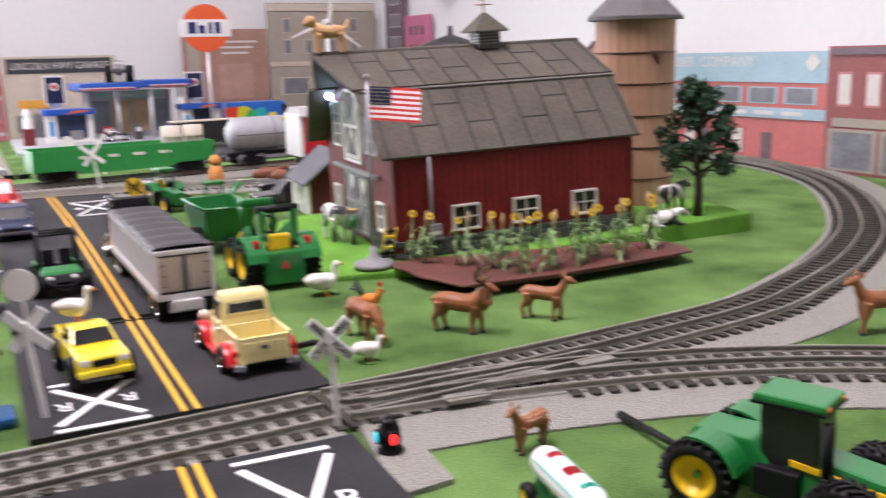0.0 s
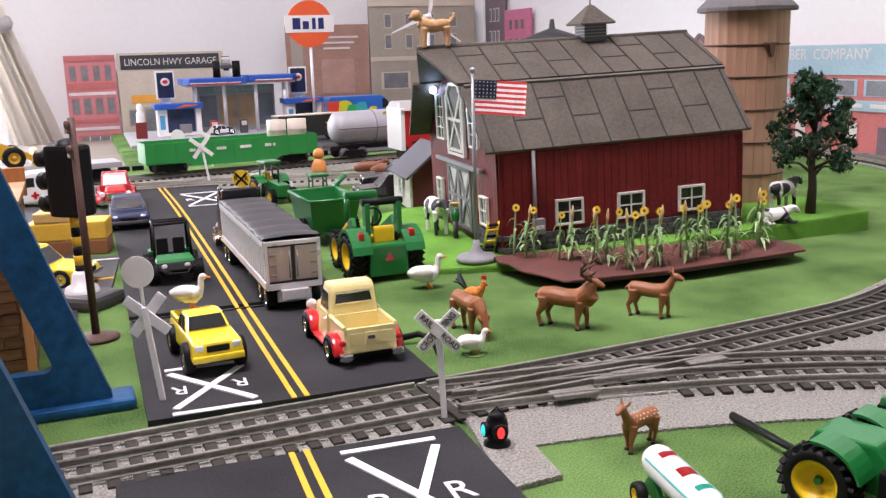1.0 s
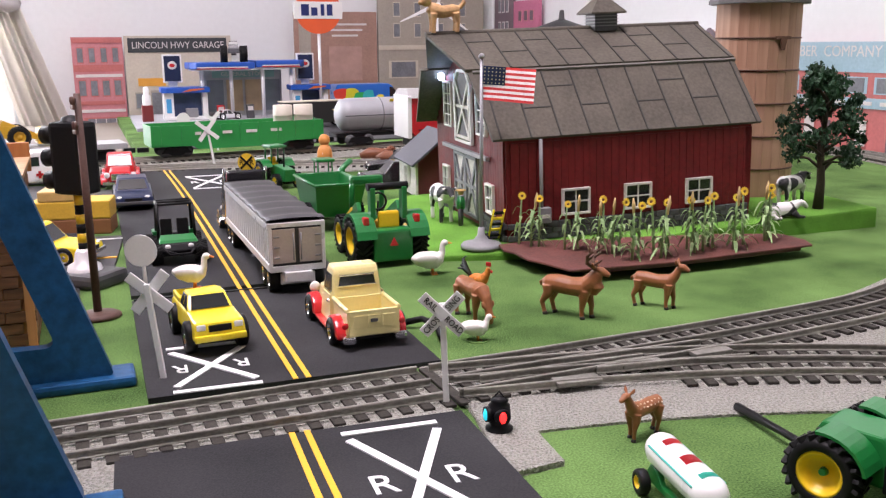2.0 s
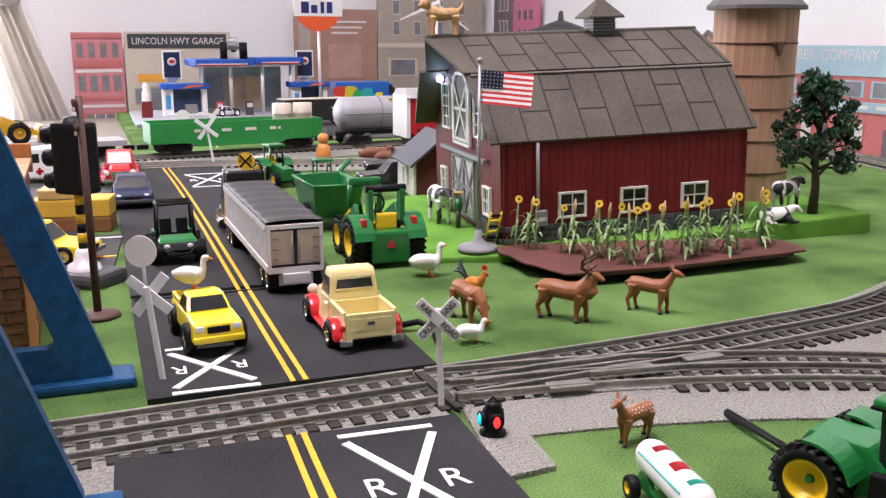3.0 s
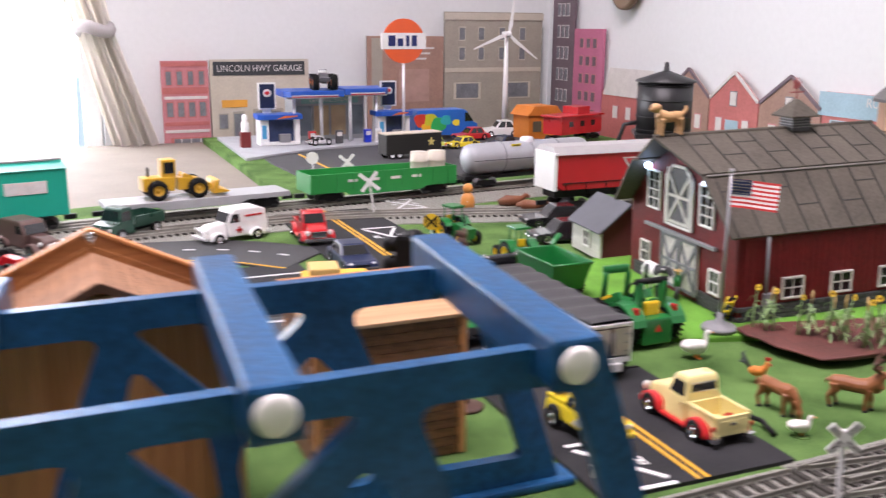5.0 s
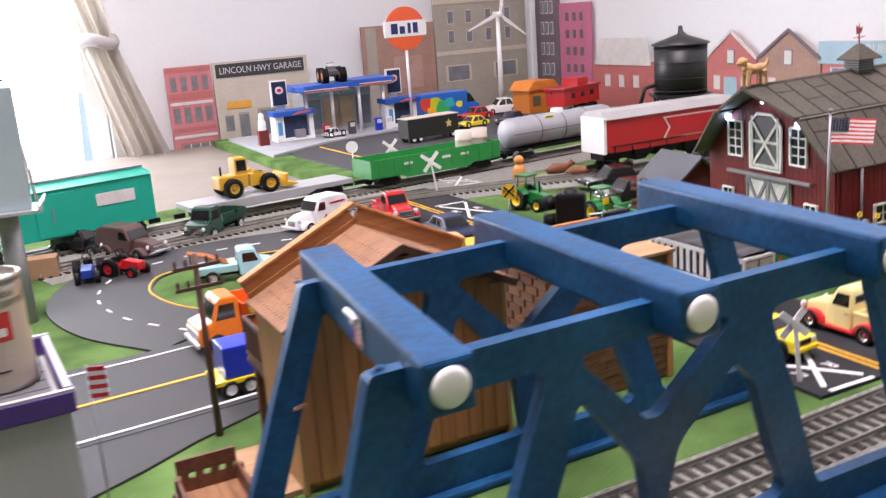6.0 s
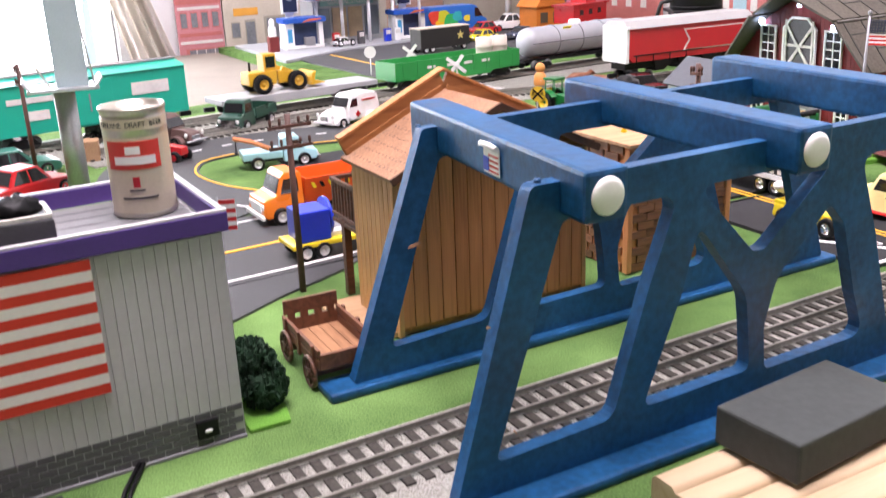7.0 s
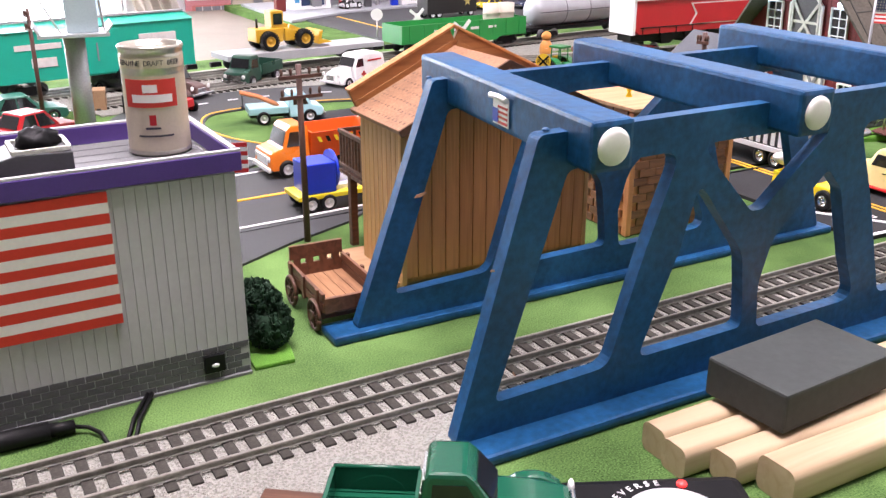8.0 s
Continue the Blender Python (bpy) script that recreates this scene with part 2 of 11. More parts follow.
SIDE = Matrix(((1, 0, 0, 0), (0, 0, -1, 0), (0, 1, 0, 0), (0, 0, 0, 1)))  # outline x, z raised across y


def bm_side(bm, poly, y0, y1, bev=0.0, m=None):
    """A side outline [(x, z), ...] drawn out across y from y0 to y1."""
    bm_prism(bm, poly, -y1, -y0, (m or Matrix()) @ SIDE, bev)


def bm_ball(bm, c, r, squash=(1, 1, 1), n=12, rot=None):
    tmp = bmesh.new()
    bmesh.ops.create_uvsphere(tmp, u_segments=n, v_segments=max(6, n // 2 + 1), radius=r)
    for v in tmp.verts:
        v.co = Vector((v.co.x * squash[0], v.co.y * squash[1], v.co.z * squash[2]))
    for f in tmp.faces:
        f.smooth = True
    m = Matrix.Translation(c)
    if rot is not None:
        m = m @ rot.to_4x4()
    merge(bm, tmp, m)


def mesh_of(name, bm, material):
    bmesh.ops.recalc_face_normals(bm, faces=bm.faces[:])
    me = bpy.data.meshes.new(name)
    bm.to_mesh(me)
    bm.free()
    me.materials.append(material)
    return me


def part(name, bm, material, parent, label="", at=None):
    ob = new(name, mesh_of(name, bm, material))
    ob.parent = parent
    if at is not None:
        ob.matrix_local = at
    if label:
        ob["label"] = label
    return ob


def thing(name, m, label, category, group="", kind=""):
    ob = new(name)
    ob.empty_display_size = 0.01
    ob.matrix_world = m
    return tagged(ob, label, category, group, kind)


def single(name, bm, material, m, label, category, group="", kind=""):
    ob = new(name, mesh_of(name, bm, material))
    ob.matrix_world = m
    return tagged(ob, label, category, group, kind)


def structure(name, bm, material, label="", m=None):
    ob = new(name, mesh_of(name, bm, material))
    if m is not None:
        ob.matrix_world = m
    return tagged(ob, label, "", "", "structure")


def lettering(name, text, size, material, parent, at, label="", align="CENTER", stretch=1.0, depth=0.00015):
    """Built-in font, turned into a mesh, lying in the x-y plane of at."""
    cu = bpy.data.curves.new(name, "FONT")
    cu.body, cu.size, cu.extrude, cu.align_x, cu.align_y, cu.resolution_u = text, size, depth, align, "CENTER", 3
    tmp = bpy.data.objects.new(name, cu)
    scene.collection.objects.link(tmp)
    me = bpy.data.meshes.new_from_object(tmp.evaluated_get(bpy.context.evaluated_depsgraph_get()))
    bpy.data.objects.remove(tmp)
    me.materials.clear()
    me.materials.append(material)
    me.transform(Matrix.Diagonal((stretch, 1, 1, 1)))
    ob = new(name, me)
    ob.parent = parent
    ob.matrix_local = at
    if label:
        ob["label"] = label
    return ob


YAW = 30.0


def lay(u, v, z=0.0):
    """A point of the table, u along the near track, v away from it."""
    c, s = math.cos(radians(31)), math.sin(radians(31))
    return Vector((u * c - v * s, u * s + v * c, z))


UP = Matrix.Rotation(radians(90), 4, "X")  # lettering upright, facing -y

# ---- room ----
R30 = Matrix.Rotation(radians(31), 4, "Z")
WALL_V, WALL_U = 2.09, 1.00

# back wall with the window opening, right wall, near walls, ceiling and floor
WIN_U0, WIN_U1, WIN_Z0, WIN_Z1 = -0.85, -0.060, -0.10, 0.85
bm = bmesh.new()
bm_box(bm, ((WIN_U1 + WALL_U + 0.1) / 2, WALL_V + 0.06, 0.6), (WALL_U + 0.1 - WIN_U1, 0.12, 3.0))
bm_box(bm, ((WIN_U0 - 2.6) / 2, WALL_V + 0.06, 0.6), (WIN_U0 + 2.6, 0.12, 3.0))
bm_box(bm, ((WIN_U0 + WIN_U1) / 2, WALL_V + 0.06, (WIN_Z1 + 2.1) / 2), (WIN_U1 - WIN_U0, 0.12, 2.1 - WIN_Z1))
bm_box(bm, ((WIN_U0 + WIN_U1) / 2, WALL_V + 0.06, (WIN_Z0 - 0.9) / 2), (WIN_U1 - WIN_U0, 0.12, WIN_Z0 + 0.9))
structure("wall_back", bm, WALL, "plain off-white painted wall with a bright window", R30)
bm = bmesh.new()
bm_box(bm, (WALL_U + 0.06, 0.2, 0.6), (0.12, 3.78, 3.0))
structure("wall_right", bm, WALL, "plain off-white painted wall", R30)
# unseen near walls, coloured dark so that less light bounces back
bm = bmesh.new()
bm_box(bm, (-0.8, -1.75, 0.6), (3.72, 0.12, 3.0))
structure("wall_front", bm, FILL_CUT, "unseen near wall, kept dark brown to cut bounce light", R30)
bm = bmesh.new()
bm_box(bm, (-2.66, 0.2, 0.6), (0.12, 4.02, 3.0))
structure("wall_left", bm, FILL_CUT, "unseen near wall, kept dark brown to cut bounce light", R30)
bm = bmesh.new()
bm_box(bm, (-0.8, 0.2, 2.15), (4.0, 4.2, 0.1))
structure("ceiling", bm, mat("ceiling_paint", (0.78, 0.77, 0.75), 0.85, var=0.02), "white ceiling", R30)
bm = bmesh.new()
bm_box(bm, (-0.8, 0.2, -0.95), (4.0, 4.2, 0.1))
structure("floor", bm, mat("floor_carpet", (0.30, 0.26, 0.22), 0.95, var=0.2, bump=0.4), "beige carpet floor", R30)

# window: frame, sill, glazing, bright day outside
win = new("window_1")
win.matrix_world = R30
tagged(win, "tall window with a white frame and bright daylight", "", "", "structure")
bm = bmesh.new()
wc = (WIN_U0 + WIN_U1) / 2
for x in (WIN_U0 + 0.02, wc, WIN_U1 - 0.02):
    bm_box(bm, (x, WALL_V + 0.05, (WIN_Z0 + WIN_Z1) / 2), (0.036, 0.05, WIN_Z1 - WIN_Z0), bev=0.004)
for z in (WIN_Z0 + 0.02, 0.30, WIN_Z1 - 0.02):
    bm_box(bm, (wc, WALL_V + 0.053, z), (WIN_U1 - WIN_U0 - 0.004, 0.04, 0.032), bev=0.004)
part("window_frame", bm, WHITE_PLASTIC, win)
bm = bmesh.new()
bm_box(bm, (wc, WALL_V - 0.01, WIN_Z0 - 0.012), (WIN_U1 - WIN_U0 + 0.06, 0.07, 0.024), bev=0.004)
part("window_sill", bm, WHITE_PLASTIC, win)
glass = bpy.data.materials.new("window_glass")
glass.use_nodes = True
gb = glass.node_tree.nodes["Principled BSDF"]
gb.inputs["Transmission Weight"].default_value, gb.inputs["Roughness"].default_value, gb.inputs["IOR"].default_value = 1.0, 0.0, 1.1
for x in ((WIN_U0 + wc) / 2, (WIN_U1 + wc) / 2):
    bm = bmesh.new()
    bm_box(bm, (x, WALL_V + 0.065, (WIN_Z0 + WIN_Z1) / 2), ((WIN_U1 - WIN_U0) / 2 - 0.04, 0.003, WIN_Z1 - WIN_Z0 - 0.04))
    pane = part("pane", bm, glass, win)
    pane.visible_shadow = False
# the bright yard outside, a plain distance; glowing panels stand in for its daylight
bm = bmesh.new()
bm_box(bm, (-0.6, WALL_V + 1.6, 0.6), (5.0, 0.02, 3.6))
yard = structure("backdrop", bm, mat("yard_glow", (0.8, 0.84, 0.9), 1.0, emit=2.2, emit_rgb=(0.86, 0.9, 1.0), var=0.0), "overexposed bright yard outside the window", R30)
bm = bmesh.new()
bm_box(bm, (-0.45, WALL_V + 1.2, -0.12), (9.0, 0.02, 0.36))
structure("backdrop_low", bm, mat("pale_blue_yard_glow", (0.5, 0.6, 0.75), 1.0, emit=0.75, emit_rgb=(0.62, 0.74, 0.92), var=0.0), "pale blue shapes in the bright yard", R30)


# curtain tied back beside the window
def curtain(m, label, width, tie_z, top, foot, lean):
    ob = thing("curtain", m, label, "curtain")
    bm = bmesh.new()
    nu, nz = 70, 26
    grid = []
    for j in range(nz + 1):
        z = foot + (top - foot) * j / nz
        d = abs(z - tie_z)
        w = width * (0.66 + 0.34 * min(1.0, d / (0.42 if z < tie_z else 0.30)) ** 0.8)
        cx = lean * (tie_z - z) if z < tie_z else lean * 0.9 * (tie_z - z)
        row = []
        for i in range(nu + 1):
            s = i / nu
            fold = 0.017 * math.sin(s * 2 * math.pi * 3.3 + z * 1.5) + 0.006 * math.sin(s * 31 + z * 6)
            row.append(bm.verts.new((cx + (s - 0.5) * w, fold * (0.5 + 0.5 * w / width), z)))
        grid.append(row)
    for j in range(nz):
        for i in range(nu):
            f = bm.faces.new((grid[j][i], grid[j][i + 1], grid[j + 1][i + 1], grid[j + 1][i]))
            f.smooth = True
    bmesh.ops.solidify(bm, geom=bm.faces[:], thickness=0.0015)
    part("cloth", bm, mat("curtain_cloth", (0.72, 0.68, 0.62), 0.9, var=0.08, fine=500, coarse=12, bump=0.2), ob)
    bm = bmesh.new()
    pts = [(0.055 * math.cos(a) * (width / 0.2), 0.03 * math.sin(a), tie_z + 0.006 * math.sin(2 * a)) for a in [i * 2 * math.pi / 20 for i in range(21)]]
    bm_tube(bm, pts, 0.013, 8)
    part("tieback", bm, mat("tie_cloth", (0.42, 0.40, 0.40), 0.9, var=0.15), ob, "gathered grey tie band")
    return ob


curtain(R30 @ pose(-0.068, WALL_V - 0.05, 0), "pale beige curtain tied back beside the window", 0.108, 0.225, 0.95, -0.18, 0.28)

# ---- table ----
bm = bmesh.new()
TABLE = [(-1.35, -0.25), (0.97, -0.25), (0.97, 2.03), (0.132, 2.03), (0.132, 1.37), (-0.25, 1.285), (-0.62, 1.165), (-1.35, 0.97)]
bm_prism(bm, TABLE, -0.012, 0.0)
structure("ground", bm, GRASS, "green turf mat over the table top", R30)
bm = bmesh.new()
bm_prism(bm, [(-1.38, -0.28), (0.985, -0.28), (0.985, 2.06), (-0.30, 2.06), (-0.45, 1.34), (-1.38, 1.02)], -0.036, -0.0125, bev=0.002)
BOARD = mat("table_board", (0.235, 0.205, 0.175), 0.8, var=0.12, fine=300, coarse=14, spec=0.2)
table = structure("tabletop", bm, BOARD, "beige board under the turf mat", R30)
for u, v in ((-1.30, -0.20), (0.90, -0.20), (0.90, 1.98), (-0.20, 1.95), (-1.30, 0.92)):
    bm = bmesh.new()
    bm_box(bm, (u, v, -0.468), (0.060, 0.060, 0.864), bev=0.004)
    part("leg", bm, BOARD, table)


def strip(path, w0, w1=None, z0=0.0, z1=0.002, bev=0.0):
    """A band along a path of (x, y), w0 to its left and w1 to its right."""
    w1 = w0 if w1 is None else w1
    left, right = [], []
    for i, p in enumerate(path):
        a, b = Vector(path[max(i - 1, 0)]), Vector(path[min(i + 1, len(path) - 1)])
        d = (b - a).normalized()
        nrm = Vector((-d.y, d.x))
        left.append(Vector(p) + nrm * w0)
        right.append(Vector(p) - nrm * w1)
    bm = bmesh.new()
    rows = []
    for l, r in zip(left, right):
        rows.append([bm.verts.new((l.x, l.y, z0)), bm.verts.new((l.x, l.y, z1)), bm.verts.new((r.x, r.y, z1)), bm.verts.new((r.x, r.y, z0))])
    for a, b in zip(rows, rows[1:]):
        for k in range(4):
            bm.faces.new((a[k], a[(k + 1) % 4], b[(k + 1) % 4], b[k]))
    bm.faces.new(rows[0])
    bm.faces.new(rows[-1][::-1])
    return bm


def smooth_path(pts, step=0.01):
    """Evenly spaced points on a smooth line through pts."""
    P = [Vector((*p, 0)) for p in pts]
    P = [2 * P[0] - P[1]] + P + [2 * P[-1] - P[-2]]
    dense = []
    for i in range(1, len(P) - 2):
        for k in range(40):
            t = k / 40
            a, b, c, d = P[i - 1], P[i], P[i + 1], P[i + 2]
            dense.append(0.5 * ((2 * b) + (c - a) * t + (2 * a - 5 * b + 4 * c - d) * t * t + (3 * b - a - 3 * c + d) * t ** 3))
    dense.append(P[-2])
    out, acc = [dense[0]], 0.0
    for a, b in zip(dense, dense[1:]):
        seg = (b - a).length
        while seg > 0 and acc + seg >= step:
            k = (step - acc) / seg
            a = a + (b - a) * k
            out.append(a.copy())
            seg = (b - a).length
            acc = 0.0
        acc += seg
    return [(p.x, p.y) for p in out]


def L2(u, v):
    p = lay(u, v)
    return (p.x, p.y)


# ---- roads ----
road_main = thing("road", Matrix(), "dark grey foam road with a double yellow line and crossing marks", "", kind="structure")
MAIN = [(-0.0755, 0.4031), (-0.146, 0.524), (-0.264, 0.728), (-0.365, 0.900), (-0.475, 1.080)]
ROAD_MID = smooth_path(MAIN, 0.012)
part("road_sheet", strip(ROAD_MID[:14], 0.063, 0.063, 0, 0.0025), ASPHALT, road_main)
part("road_sheet", strip(ROAD_MID[14:], 0.063, 0.062, 0, 0.0022), ASPHALT, road_main)
NEAR = [(-0.0590, 0.3490), (-0.037, 0.308), (0.010, 0.222), (0.065, 0.12)]
NEAR_MID = smooth_path(NEAR, 0.012)
part("road_sheet", strip(NEAR_MID, 0.063, 0.064, 0, 0.0025), ASPHALT, road_main)
for off in (-0.0028, 0.0028):
    for mid, name in ((ROAD_MID, "yellow_line"), (NEAR_MID, "yellow_line")):
        part(name, strip(mid, off + 0.0011, -(off - 0.0011), 0.0024, 0.0029), LINE_Y, road_main)
# dark seam between the road sheets
a, b = Vector(ROAD_MID[13]), Vector(ROAD_MID[14])
d = (b - a).normalized()
n_ = Vector((-d.y, d.x))
part("seam", strip([tuple(a + n_ * 0.062), tuple(a - n_ * 0.062)], 0.0012, 0.0012, 0.0022, 0.0032), BLACK, road_main)


def bar(bm, a, b, w, z0, z1):
    a, b = Vector(a), Vector(b)
    d = (b - a).normalized()
    nrm = Vector((-d.y, d.x)) * w / 2
    lo = [bm.verts.new((*(p + s * nrm), z0)) for p, s in ((a, 1), (a, -1), (b, -1), (b, 1))]
    hi = [bm.verts.new((*(p + s * nrm), z1)) for p, s in ((a, 1), (a, -1), (b, -1), (b, 1))]
    bm.faces.new(hi)
    bm.faces.new(lo[::-1])
    for i in range(4):
        bm.faces.new((lo[i], lo[(i + 1) % 4], hi[(i + 1) % 4], hi[i]))


def crossing_mark(at, yaw, half_w, length, letters=0.015, bars=(True, True)):
    """White X with an R on either side and a bar at each end; y points along the lane."""
    m = pose(at[0], at[1], 0, 0, 0, yaw)
    ob = new("crossing_mark")
    ob.parent = road_main
    ob.matrix_local = m
    bm = bmesh.new()
    bar(bm, (-half_w, -length / 2), (half_w, length / 2), 0.0034, 0.0024, 0.0030)
    part("cross", bm, LINE_W, ob)
    bm = bmesh.new()
    bar(bm, (half_w, -length / 2), (-half_w, length / 2), 0.0034, 0.0025, 0.0031)
    part("cross", bm, LINE_W, ob)
    for k, s in zip(bars, (-1, 1)):
        if k:
            bm = bmesh.new()
            bar(bm, (-half_w * 1.1, s * (length / 2 + 0.006)), (half_w * 1.1, s * (length / 2 + 0.006)), 0.003, 0.0024, 0.0030)
            part("stop_bar", bm, LINE_W, ob)
    for s in (-1, 1):
        lettering("letter", "R", letters, LINE_W, ob, pose(s * half_w * 0.80, 0, 0.0026), stretch=0.85)
    return ob


crossing_mark((-0.007, 0.319), 27.5, 0.0165, 0.074, 0.0185)
crossing_mark((-0.1205, 0.4125), -151, 0.0165, 0.046, 0.0145)
crossing_mark((-0.356, 0.948), 30, 0.0185, 0.080, 0.0185)
crossing_mark((-0.374, 1.142), 30, 0.0185, 0.052, 0.015)

# lighter grey than the road, the window's sheen partly put into the colour
STREET = mat("street_foam", (0.040, 0.041, 0.044), 0.62, var=0.25, fine=1500, coarse=18, bump=0.12, spec=0.4)
# street behind the house, loop and parking strip
street = thing("road", Matrix(), "dark grey foam street with yellow middle line and a loop", "", kind="structure")
S_MID = smooth_path([(-0.86, 0.22), (-0.70, 0.336), (-0.545, 0.441), (-0.40, 0.545), (-0.26, 0.615)], 0.015)
part("road_sheet", strip(S_MID, 0.078, 0.066, 0, 0.0021), STREET, street)
bm = bmesh.new()
bm_prism(bm, [(-0.548, 0.270), (-0.520, 0.313), (-0.500, 0.349), (-0.467, 0.396), (-0.458, 0.419), (-0.572, 0.346)], 0.0, 0.0017)
part("road_sheet", bm, STREET, street, "cut-off corner of the street sheet")
part("yellow_line", strip(S_MID, 0.0018, 0.0018, 0.0020, 0.0026), LINE_Y, street)
part("edge_line", strip(S_MID, -0.0575, 0.0600, 0.0020, 0.0026), LINE_W, street)
part("edge_line", strip(S_MID, 0.0660, -0.0635, 0.0020, 0.0026), LINE_W, street)
LOOP = [(-0.56, 0.545), (-0.64, 0.590), (-0.695, 0.66), (-0.70, 0.745), (-0.63, 0.815), (-0.52, 0.855), (-0.41, 0.835)]
L_MID = smooth_path(LOOP, 0.012)
part("road_sheet", strip(L_MID, 0.045, 0.050, 0, 0.0018), STREET, street)
part("yellow_line", strip(L_MID, -0.0455, 0.0475, 0.0016, 0.0024), LINE_Y, street)
for i in range(1, len(L_MID) - 2, 3):
    bm = bmesh.new()
    bar(bm, L_MID[i], L_MID[i + 1], 0.0024, 0.0016, 0.0024)
    part("dash", bm, LINE_W, street)
# parking area beside the main road
park = thing("parking_lot", Matrix(), "small grey parking lot with painted bays", "", kind="structure")
bm = strip([L2(0.035, 0.56), L2(0.035, 0.92)], 0.16, 0.02, 0, 0.0016)
part("lot_sheet", bm, ASPHALT, park)
for k in range(5):
    bm = bmesh.new()
    bar(bm, L2(0.05, 0.60 + 0.07 * k), L2(-0.06, 0.60 + 0.07 * k), 0.0022, 0.0015, 0.0021)
    part("bay_line", bm, LINE_Y if k < 2 else LINE_W, park)

# grey platform of the filling station
gas_lot = thing("station_lot", Matrix(), "grey road sheet of the filling station with yellow line", "", kind="structure")
bm = bmesh.new()
bm_prism(bm, [(0.200, 1.345), (0.800, 1.365), (0.800, 1.985), (0.190, 1.985), (0.184, 1.600)], 0.0, 0.0020, R30)
part("lot_sheet", bm, mat("station_grey", (0.05, 0.05, 0.054), 0.7, var=0.15), gas_lot)
bm = bmesh.new()
bm_prism(bm, [(0.150, 1.655), (0.300, 1.745), (0.560, 1.800), (0.580, 1.985), (0.155, 1.985)], 0.0, 0.0060, R30, bev=0.0012)
part("platform", bm, mat("platform_grey", (0.34, 0.35, 0.37), 0.7, var=0.15, bump=0.1), gas_lot, "pale grey platform under the station")
bm = bmesh.new()
bar(bm, L2(0.264, 1.36), L2(0.256, 1.70), 0.004, 0.0018, 0.0026)
part("yellow_line", bm, LINE_Y, gas_lot)

# ---- tracks ----
TIE_BM = bmesh.new()
bm_box(TIE_BM, (0, 0, 0), (0.0046, 0.0445, 0.0014), bev=0.0003)
TIE_ME = mesh_of("tie", TIE_BM, TIE)


def rail_bm(path, off, z0):
    """One rail of T shape along the path."""
    prof = [(-0.0007, 0), (-0.0007, 0.0004), (-0.0003, 0.0008), (-0.0003, 0.0021), (-0.0007, 0.0024), (-0.0007, 0.0031), (-0.0005, 0.0034),
            (0.0005, 0.0034), (0.0007, 0.0031), (0.0007, 0.0024), (0.0003, 0.0021), (0.0003, 0.0008), (0.0007, 0.0004), (0.0007, 0)]
    bm = bmesh.new()
    rows = []
    for i, p in enumerate(path):
        a, b = Vector(path[max(i - 1, 0)]), Vector(path[min(i + 1, len(path) - 1)])
        d = (b - a).normalized()
        nrm = Vector((-d.y, d.x))
        rows.append([bm.verts.new((*(Vector(p) + nrm * (off + x)), z0 + z)) for x, z in prof])
    n = len(prof)
    for a, b in zip(rows, rows[1:]):
        for k in range(n):
            bm.faces.new((a[k], a[(k + 1) % n], b[(k + 1) % n], b[k]))
    bm.faces.new(rows[0])
    bm.faces.new(rows[-1][::-1])
    return bm


BED_Z = 0.0016


def track(pts, label, as_parts=True, pitch=0.0090, bed=(0.045, 0.045), trim=(0, 0), sink=0.0, rails=(-0.0160, 0.0, 0.0160)):
    ob = thing("railway_track", Matrix(), label, "", kind="structure")
    path = smooth_path(pts, pitch)
    if bed:
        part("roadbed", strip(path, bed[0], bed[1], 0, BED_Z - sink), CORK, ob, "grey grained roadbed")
    zt = BED_Z + 0.0002
    if as_parts:
        for i in range(trim[0], len(path) - trim[1]):
            p, a, b = path[i], Vector(path[max(i - 1, 0)]), Vector(path[min(i + 1, len(path) - 1)])
            t = new("tie", TIE_ME)
            t.parent = ob
            t.matrix_local = pose(p[0], p[1], zt + 0.0001 * (i % 3), 0, 0, math.degrees(math.atan2(b.y - a.y, b.x - a.x)) + random.uniform(-0.7, 0.7))
    else:
        bm = bmesh.new()
        for i in range(trim[0], len(path) - trim[1]):
            p, a, b = path[i], Vector(path[max(i - 1, 0)]), Vector(path[min(i + 1, len(path) - 1)])
            bm_box(bm, (p[0], p[1], zt), (0.0037, 0.0445, 0.0022), Matrix.Rotation(math.atan2(b.y - a.y, b.x - a.x), 3, "Z"))
        tagged(part("tie", bm, TIE, ob), kind="stuff")
    for off in rails:
        part("rail", rail_bm(path, off, BED_Z + 0.0012), RAIL if off else RAIL_DARK, ob, "dark middle rail" if not off else "")
    return ob, path


MAIN_PTS = [L2(-0.62, 0.343), L2(-0.4, 0.3455), L2(-0.2, 0.3475), L2(0.0, 0.350), L2(0.10, 0.3525), L2(0.19, 0.3545)]
track(MAIN_PTS, "three-rail toy track on a grey roadbed under the bridge", True, bed=(0.0245, 0.056))
LEFT_PTS = [L2(0.196, 0.355), L2(0.27, 0.358), L2(0.36, 0.363), L2(0.45, 0.373), (0.237, 0.603), (0.288, 0.677), (0.342, 0.785), (0.384, 0.921), (0.404, 1.037), (0.403, 1.134), (0.385, 1.223), (0.340, 1.310), (0.25, 1.385), (0.10, 1.42), (-0.10, 1.405)]
track(LEFT_PTS, "three-rail toy track curving round the farm", True, bed=(0.0270, 0.048), sink=0.0004)
RIGHT_PTS = [L2(0.20, 0.3535), L2(0.26, 0.345), L2(0.32, 0.330), L2(0.375, 0.309), L2(0.43, 0.278), L2(0.50, 0.225), L2(0.56, 0.16)]
